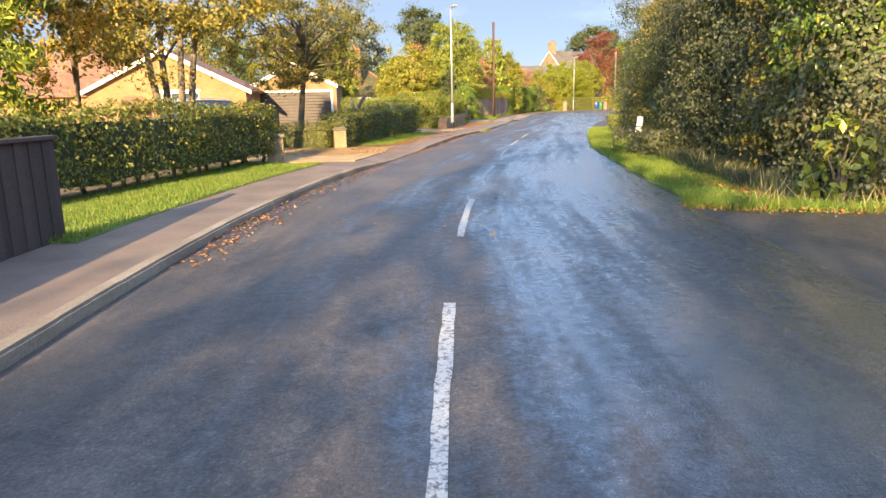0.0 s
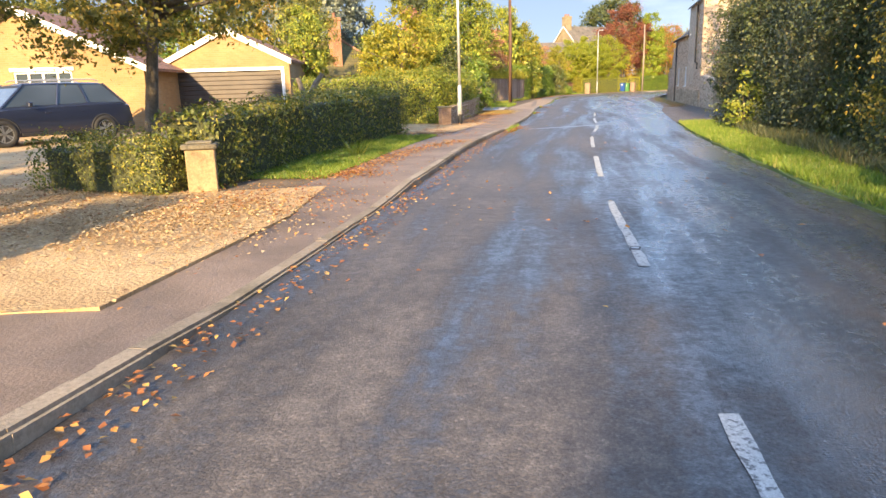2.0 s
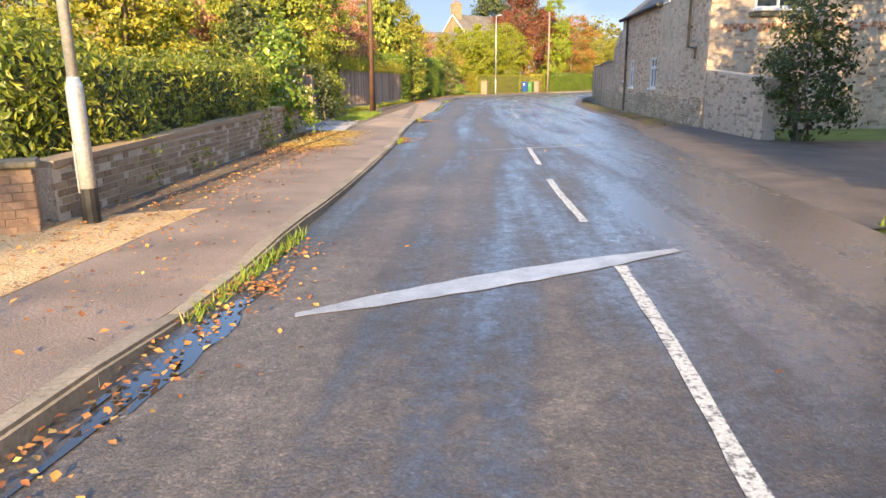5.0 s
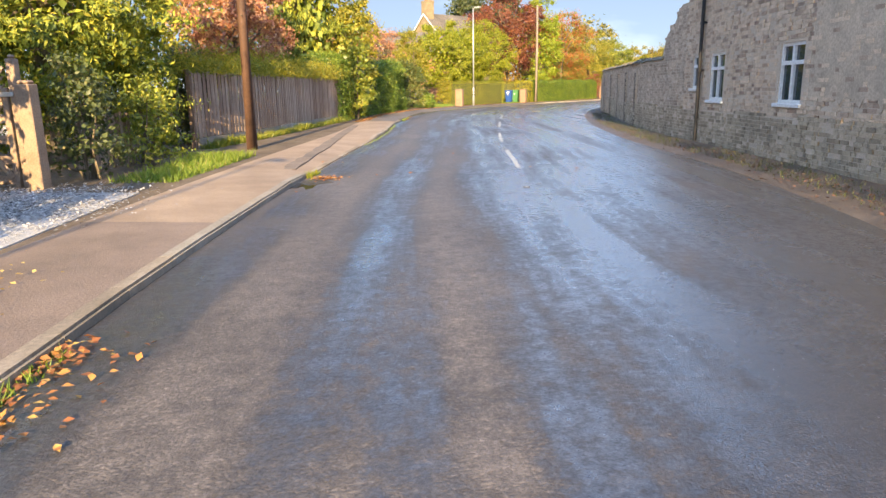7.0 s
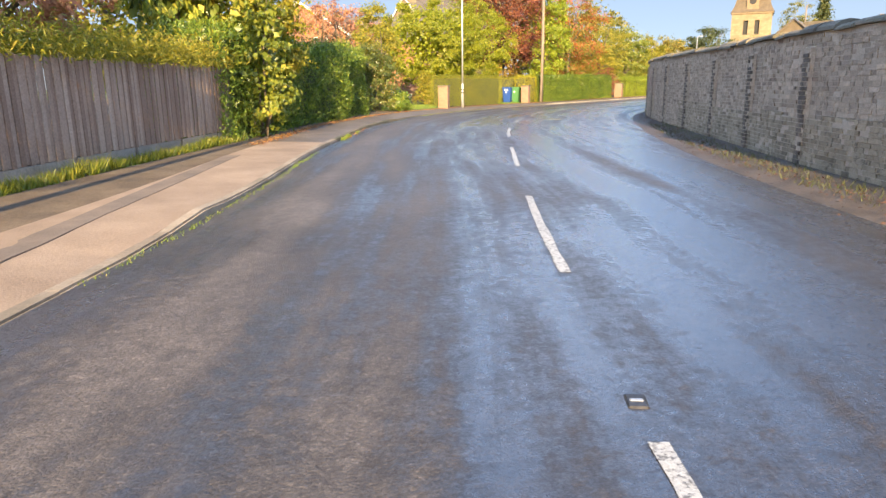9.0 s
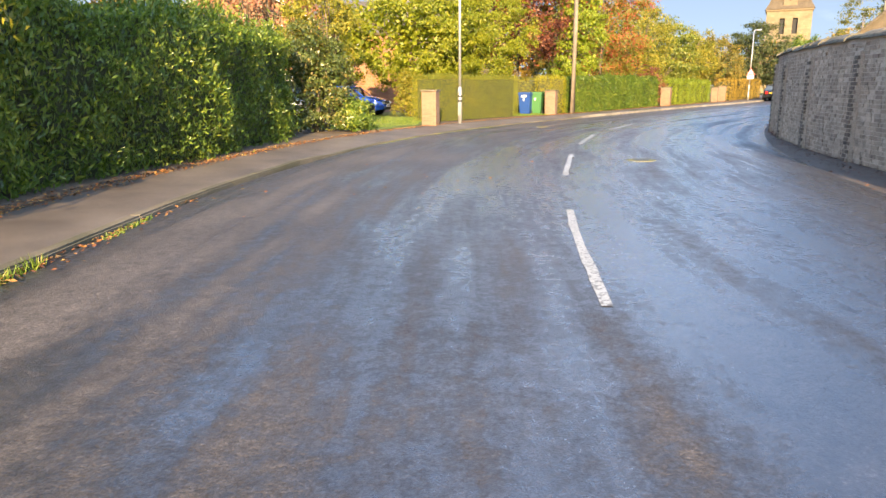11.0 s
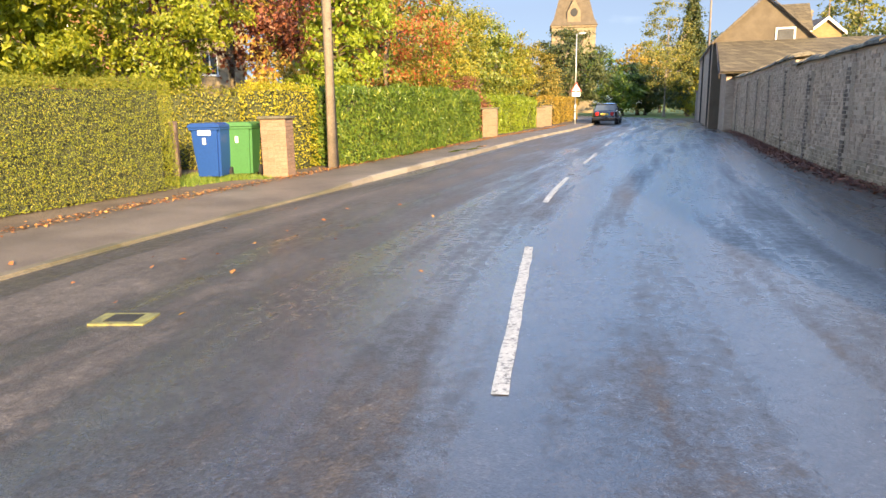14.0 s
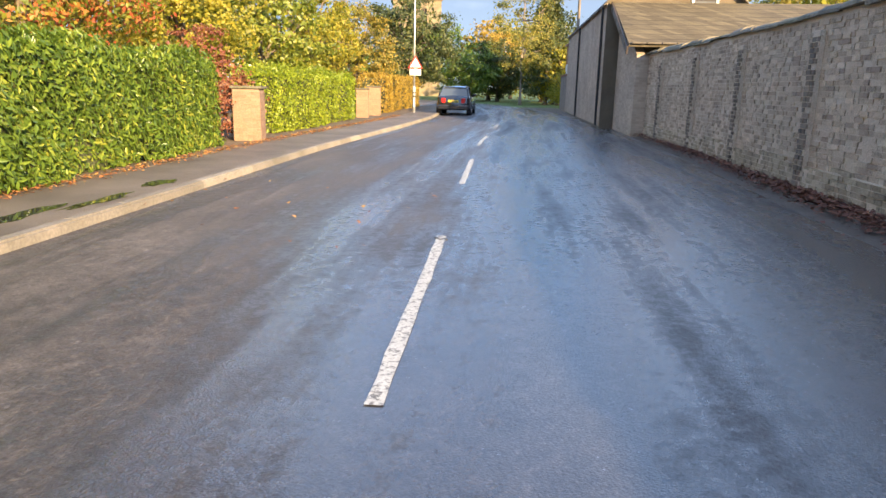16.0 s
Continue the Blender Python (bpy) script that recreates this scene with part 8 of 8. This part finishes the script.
    part("plate_bar", box_bm(L / 2 - 0.02, L / 2 + 0.027, -0.2, 0.2, 0.465, 0.505), BLACK, c)
    part("rear_plate", box_bm(-L / 2 - 0.02, -L / 2 + 0.06, -0.26, 0.26, 0.66, 0.77), PLATE_Y, c)
    part("rear_plate_bar", box_bm(-L / 2 - 0.026, -L / 2, -0.2, 0.2, 0.695, 0.735), BLACK, c)
    part("rear_bumper", box_bm(-L / 2 - 0.03, -L / 2 + 0.2, -hw * 0.9, hw * 0.9, 0.3, 0.52, bevel=0.04), BLACK if rails else paint, c)
    return c


SUV_P = [(0.0, 0.72), (0.03, 0.9), (0.12, 1.0), (0.26, 1.07), (0.5, 1.1), (0.75, 1.13), (0.93, 1.13), (0.985, 1.05), (1.0, 0.8)]
HATCH_P = [(0.0, 0.55), (0.03, 0.72), (0.14, 0.86), (0.26, 0.93), (0.5, 0.95), (0.75, 0.98), (0.93, 0.98), (0.985, 0.9), (1.0, 0.65)]
# heading: local x is the front
car("estate_suv", -9.9, 33.72, math.degrees(math.atan2(32.6 - 34.7, -10.2 + 8.5)), NAVY, "dark navy four-wheel-drive estate car with roof rails on a gravel drive", 4.75, 1.88, 1.72, 2.82, 0.36, SUV_P, (0.20, 0.36, 0.84, 0.965), ALLOY, rails=True)
car("small_hatchback", 18.75, 100.45, -28, BLACK_CAR, "dark grey three-door hatchback parked on the lawn edge", 3.85, 1.73, 1.41, 2.5, 0.31, HATCH_P, (0.24, 0.40, 0.86, 0.96), DARK_ALLOY, group="parked cars")
car("blue_hatchback", 20.3, 102.0, -24, BLUE_CAR, "bright blue hatchback with black wheels parked on the drive", 3.98, 1.75, 1.42, 2.5, 0.32, HATCH_P, (0.24, 0.40, 0.84, 0.97), DARK_ALLOY, group="parked cars")
car("grey_car", 16.5, 99.45, -29, SILVER_CAR, "grey hatchback parked behind a bush", 3.95, 1.72, 1.42, 2.5, 0.31, HATCH_P, (0.24, 0.40, 0.86, 0.96), ALLOY, group="parked cars")
car("dark_hatchback", 61.3, 121.3, 39.5, BLACK_CAR, "dark hatchback with a yellow rear plate parked at the kerb", 4.05, 1.74, 1.46, 2.55, 0.31, HATCH_P, (0.24, 0.42, 0.79, 0.975), ALLOY, z=0.01)

# ---- grass, leaves, small things ----
for a, b, n_ in ((7.0, 16.9, 26000), (22.6, 32.2, 26000)):
    lv = at_y(BACKP, a, b)
    grass("grass", offset(lv, 1.7), offset(lv, -0.26 if lv[0][1] < 15 else -0.1), n_, 0.075, "short green grass with a few yellow leaves", 0.108)
rvv = at_y(EDGE, 8.8, 35.4)
grass("grass", offset(rvv, -0.02), offset(rvv, -1.3), 42000, 0.09, "lush grass verge along the road edge", 0.05)
grass("rough_grass", offset(rvv, -1.1), offset(rvv, -3.0), 26000, 0.26, "long rough grass and weeds below the hedgerow", 0.05, L_IVY)
rvs = at_y(EDGE, 8.8, 15.0)
grass("dry_grass", offset(rvs, -1.2), offset(rvs, -2.4), 110, 0.42, "tall dry grass stalks on the verge", 0.05, DRY_GRASS)
grass("grass", np.array([(15.5, 94.0), (18.0, 98.5), (20.5, 103.0)]), np.array([(19.6, 90.3), (21.6, 92.3), (23.0, 97.0)]), 16000, 0.08, "sunlit lawn grass", 0.112)
ga = at_y(BACKP, 53.2, 57.4)
grass("grass", offset(ga, 1.3), offset(ga, np.array(0.25)), 3500, 0.16, "tuft of bright grass and weeds beside a gate", 0.09)
gb_ = offset(WF, -0.35)
grass("weeds", offset(WF, -0.05), gb_, 5000, 0.2, "low weeds along the foot of a fence", 0.1, L_BRIGHT)
grass("grass", np.array([(26.9, 99.6), (28.0, 100.4), (29.0, 101.0)]), np.array([(27.8, 98.2), (28.7, 98.8), (29.5, 98.6)]), 5000, 0.07, "patch of grass in front of the bins", 0.1)
scatter("fallen_leaves", [(1.8, 31.0, 0.5), (1.6, 33.8, 0.9), (3.0, 36.5, 0.5), (3.8, 40.0, 0.45), (4.6, 43.5, 0.4), (2.2, 29.5, 0.2), (1.0, 27.4, 0.2), (0.3, 25.3, 0.2), (-0.2, 23.4, 0.3), (5.2, 47.0, 0.3)], 6000, 0.045, FALLEN, "orange fallen leaves on the footway", "fallen leaves", 0.102)
scatter("fallen_leaves", [(5.3, 46.2, 0.35), (5.6, 48.0, 0.4), (5.0, 44.5, 0.35)], 11000, 0.04, TAWNY, "drift of yellow-brown leaves beside a low wall", "fallen leaves", 0.102)
scatter("fallen_leaves", [(-3.0, 20.0, 1.5), (-5.0, 25.0, 2.0), (-1.0, 21.0, 0.6), (-8, 30, 3)], 4000, 0.042, FALLEN, "scattered brown leaves on the gravel drive", "fallen leaves", 0.117)
scatter("gutter_leaves", [tuple(p) + (0.14,) for p in offset(at_y(KERB, 6.0, 36.0), -0.16)[::2]] + [(-2.0, 8.6, 0.25), (3.9, 33.8, 0.3), (4.4, 35.6, 0.25), (6.9, 45.6, 0.25)], 2600, 0.045, FALLEN, "brown leaves gathered along the kerb", "fallen leaves", 0.004)
scatter("gutter_leaves", [tuple(p) + (0.3,) for p in offset(at_y(EDGE, 47.0, 108.0), -0.6)], 6500, 0.05, LITTER, "brown leaf litter along the foot of the wall", "fallen leaves", 0.024)
scatter("fallen_leaves", [tuple(p) + (0.13,) for p in offset(at_y(KERB, 70.0, 118.0), 1.55)], 8000, 0.05, FALLEN, "dry leaves at the foot of the hedges", "fallen leaves", 0.102)
scatter("verge_leaves", [tuple(p) + (0.35,) for p in offset(at_y(EDGE, 9.0, 12.5), -1.2)], 700, 0.08, FALLEN, "brown leaves on the corner of the verge", "fallen leaves", 0.07)
scatter("road_leaves", [(x, y, 1.6) for x, y in ((0.5, 9), (3, 20), (5, 28), (8, 42), (11, 55), (17, 78), (27, 93), (38, 103))], 240, 0.06, FALLEN, "single fallen leaves on the road", "fallen leaves", 0.036)
sc = thing("stop_cover", 25.8, 90.7, 0.034, -35, "small square cover with worn yellow paint round it", "access cover")
part("frame", box_bm(-0.19, 0.19, -0.12, 0.12, -0.02, 0.004), surface("worn_yellow_paint", (0.12, 0.115, 0.07), (0.30, 0.29, 0.09), 9.0, 50.0, 0.7, 0.3, 0.004), sc)
part("cover", box_bm(-0.1, 0.1, -0.08, 0.08, 0.0, 0.008), IRON, sc)
for y_ in (1.2, 18.2, 30.0, 51.4, 57.3, 95.9, 99.8):
    s0 = float(np.interp(y_, CENTRE[:, 1], crun))
    p = on_centre(s0)
    st_ = thing("road_stud", p[0], p[1], 0.03, -20, "worn reflecting road stud in the centre line", "road stud", "road studs")
    part("casting", box_bm(-0.05, 0.05, -0.07, 0.07, -0.02, 0.014, bevel=0.012), IRON, st_)
    part("reflector", box_bm(-0.03, 0.03, -0.012, 0.012, 0.0, 0.018, bevel=0.004), GALV, st_)
for cx, cy, lab in ((23.18, 79.6, "small round cover in worn yellow paint in the lane"), (5.13, 26.25, "small dark iron cover set in the road")):
    cv = thing("access_cover", cx, cy, 0.036, -25, lab, "access cover")
    if cy > 50:
        bm = bmesh.new()
        tube(bm, [(0, 0, -0.02), (0, 0, 0.003)], 0.27, 20)
        part("painted_ring", bm, bpy.data.materials["worn_yellow_paint"], cv, "worn yellow paint")
    bm = bmesh.new()
    tube(bm, [(0, 0, -0.02), (0, 0, 0.007)], 0.15 if cy > 50 else 0.08, 20)
    part("cover", bm, IRON, cv)
dr = thing("drain_grate", 9.02, 53.2, 0.002, 17, "iron drain grate full of leaves at the kerb", "drain")
part("frame", box_bm(-0.24, 0.24, -0.24, 0.24, -0.02, 0.006, bevel=0.004), IRON, dr)
for k in range(6):
    part("bar", box_bm(-0.2, 0.2, -0.19 + k * 0.07, -0.16 + k * 0.07, 0.006, 0.014), IRON, dr)


def puddle(x, y, rx, ry, rz, z, label):
    n = 60
    a = [(rx * math.cos(t) * (1 + 0.75 * noise.noise((math.cos(t) * 2.3 + x, math.sin(t) * 2.3 + y, 0))), ry * math.sin(t) * (1 + 0.75 * noise.noise((math.cos(t) * 2.3 + x, math.sin(t) * 2.3 + y, 5)))) for t in np.linspace(0, 2 * math.pi, n, endpoint=False)]
    o = tagged(mesh_object("puddle", [(p, q, 0) for p, q in a], [tuple(range(n))], WATER), label, "puddle")
    o.matrix_world = pose(x, y, z, 0, 0, rz)
    return o


puddle(37.3, 103.35, 0.6, 0.12, 40, 0.104, "shallow puddle on the footway")
puddle(36.4, 102.9, 0.6, 0.12, 40, 0.104, "shallow puddle on the footway")
puddle(38.4, 104.35, 0.35, 0.14, 40, 0.104, "shallow puddle on the footway")
puddle(4.0, 33.6, 0.9, 0.12, 72, 0.012, "water lying in the gutter")

for y0, y1, h, m in ((72.6, 74.4, 0.12, GRASS), (75.0, 76.4, 0.07, GRASS), (34.0, 36.5, 0.1, GRASS), (45.0, 46.6, 0.09, GRASS), (53.6, 54.6, 0.12, L_BRIGHT), (85.5, 92.0, 0.03, GRASS), (60.0, 70.0, 0.035, GRASS)):
    kv = smooth_line(at_y(KERB, y0 - 0.6, y1 + 0.6), 0.25)
    kv = ragged(kv[(kv[:, 1] > y0) & (kv[:, 1] < y1)], 0.04, y0)
    grass("weeds", offset(kv, 0.0), offset(kv, -0.1), int((120 if h > 0.04 else 50) * (y1 - y0)), h, "small tufts of weeds along the kerb", 0.005, m)
scatter("gutter_leaves", [(14.2, 73.2, 0.12), (14.6, 74.8, 0.12), (15.2, 77.2, 0.1), (6.9, 45.3, 0.2), (7.15, 46.4, 0.16), (9.2, 53.6, 0.15)], 900, 0.05, FALLEN, "brown leaves caught at the kerb", "fallen leaves", 0.006)
# trench repair in the footway and a patch of setts at the gully
TR = smooth_line([(8.62, 54.8), (8.9, 56.1), (9.85, 60.5), (11.5, 68.7)], 0.5)
strip("footway_repair", ragged(offset(TR, 0.14), 0.03), ragged(offset(TR, -0.14), 0.03, 3.0), 0.0, 0.105, surface("repair_asphalt", (0.15, 0.12, 0.095), (0.25, 0.195, 0.15), 1.5, 60.0, 0.8, 0.5, 0.006), "darker asphalt trench repair along the footway", "pavement", sag=[footway_sag(p) for p in TR])
grass("rough_grass", np.array([(5.6, 16.9), (5.75, 18.0), (5.9, 18.6)]), np.array([(6.6, 16.9), (6.75, 18.0), (6.9, 18.6)]), 3500, 0.36, "tufts of long grass round a marker post", 0.05)
shrub("nettle_patch", 6.3, 16.9, (0.75, 0.7, 0.5), L_IVY, "low patch of nettles on the verge", 2600, 0.07, 0.03, 50, 0.15, category="plant")
shrub("nettle_patch", 6.7, 19.4, (0.7, 1.5, 0.5), L_IVY, "low patch of nettles on the verge", 2600, 0.07, 0.03, 50, 0.15, category="plant")
puddle(8.95, 53.1, 0.3, 0.55, -17, 0.006, "dark water standing round a blocked gully")
wg = at_y(EDGE, 48.0, 76.0)
grass("weeds", offset(wg, -0.35), offset(wg, -1.2), 3500, 0.07, "sparse weeds and moss along the foot of the wall", 0.02, L_DARK)
CHIPS = pieces_mat("gravel_chips", [(0.0, (0.20, 0.19, 0.19)), (1.0, (0.62, 0.61, 0.60))], dirty=0.2)
scatter("gravel_stones", [(5.4, 50.2, 0.5), (5.6, 51.2, 0.5), (5.7, 52.2, 0.45), (4.6, 52.6, 0.5), (4.2, 51.2, 0.7)], 9000, 0.035, CHIPS, "loose pale grey gravel stones in front of a gate", "gravel", 0.116, aspect=0.9)
GOLD_CHIPS = pieces_mat("golden_gravel_chips", [(0.0, (0.30, 0.17, 0.07)), (0.6, (0.50, 0.34, 0.16)), (1.0, (0.66, 0.50, 0.28))], dirty=0.2)
scatter("gravel_stones", [(-1.3, 19.0, 0.6), (-1.6, 20.6, 0.6), (-2.6, 19.6, 0.8), (-3.6, 20.4, 0.8), (-4.6, 22.0, 0.9)], 14000, 0.032, GOLD_CHIPS, "loose golden gravel stones on the drive", "gravel", 0.115, aspect=0.9)
scatter("leaf_bank", [tuple(p) + (0.22,) for p in offset(at_y(EDGE, 84.0, 110.0), -0.62)], 24000, 0.065, BANK_LITTER, "bank of reddish brown leaves at the foot of the wall", "fallen leaves", 0.02, heap=0.09)


BAND = surface("pale_road_band", (0.22, 0.225, 0.235), (0.40, 0.41, 0.43), 5.0, 60.0, 0.35, 0.4, 0.005)


def pale_band(y0, y1, s0, s1, w, label):
    """A pale strip across the road, following its crown."""
    a = np.array([np.interp(y0, KERB[:, 1], KERB[:, 0]), y0])
    b = np.array([np.interp(y1, EDGE[:, 1], EDGE[:, 0]), y1])
    v = []
    for k in range(25):
        s = s0 + (s1 - s0) * k / 24
        p = a * (1 - s) + b * s
        half = w * (0.25 + 0.75 * math.sin(math.pi * k / 24)) * (1 + 0.35 * noise.noise((k * 0.6, y0, 0)))
        z = 0.035 * 4 * s * (1 - s) + 0.006
        v += [(p[0], p[1] - half, z), (p[0], p[1] + half, z)]
    tagged(mesh_object("pale_strip", v, [(2 * k, 2 * k + 2, 2 * k + 3, 2 * k + 1) for k in range(24)], BAND), label, "road repair")


pale_band(33.8, 35.4, 0.12, 0.62, 0.16, "pale band across the road")
pale_band(42.6, 43.6, 0.3, 0.85, 0.05, "narrow pale joint across the road")
corner = np.array([(3.85, 8.85), (4.5, 8.4), (5.6, 8.05), (7.2, 7.75), (9.4, 7.35)])
corner_back = corner + np.array((0.12, 0.55))
grass("grass", corner, corner_back, 6500, 0.13, "green and yellow grass on the corner of the verge", 0.01)
grass("dry_grass", corner[1:] + np.array((0.0, 0.15)), corner_back[1:] + np.array((0.0, 0.3)), 90, 0.28, "pale dry grass stalks on the corner of the verge", 0.03, DRY_GRASS)
scatter("verge_leaves", [tuple(p) + (0.14,) for p in corner - np.array((0.02, 0.06))], 1000, 0.045, FALLEN, "brown leaves heaped at the edge of the side road", "fallen leaves", 0.004, heap=0.05)
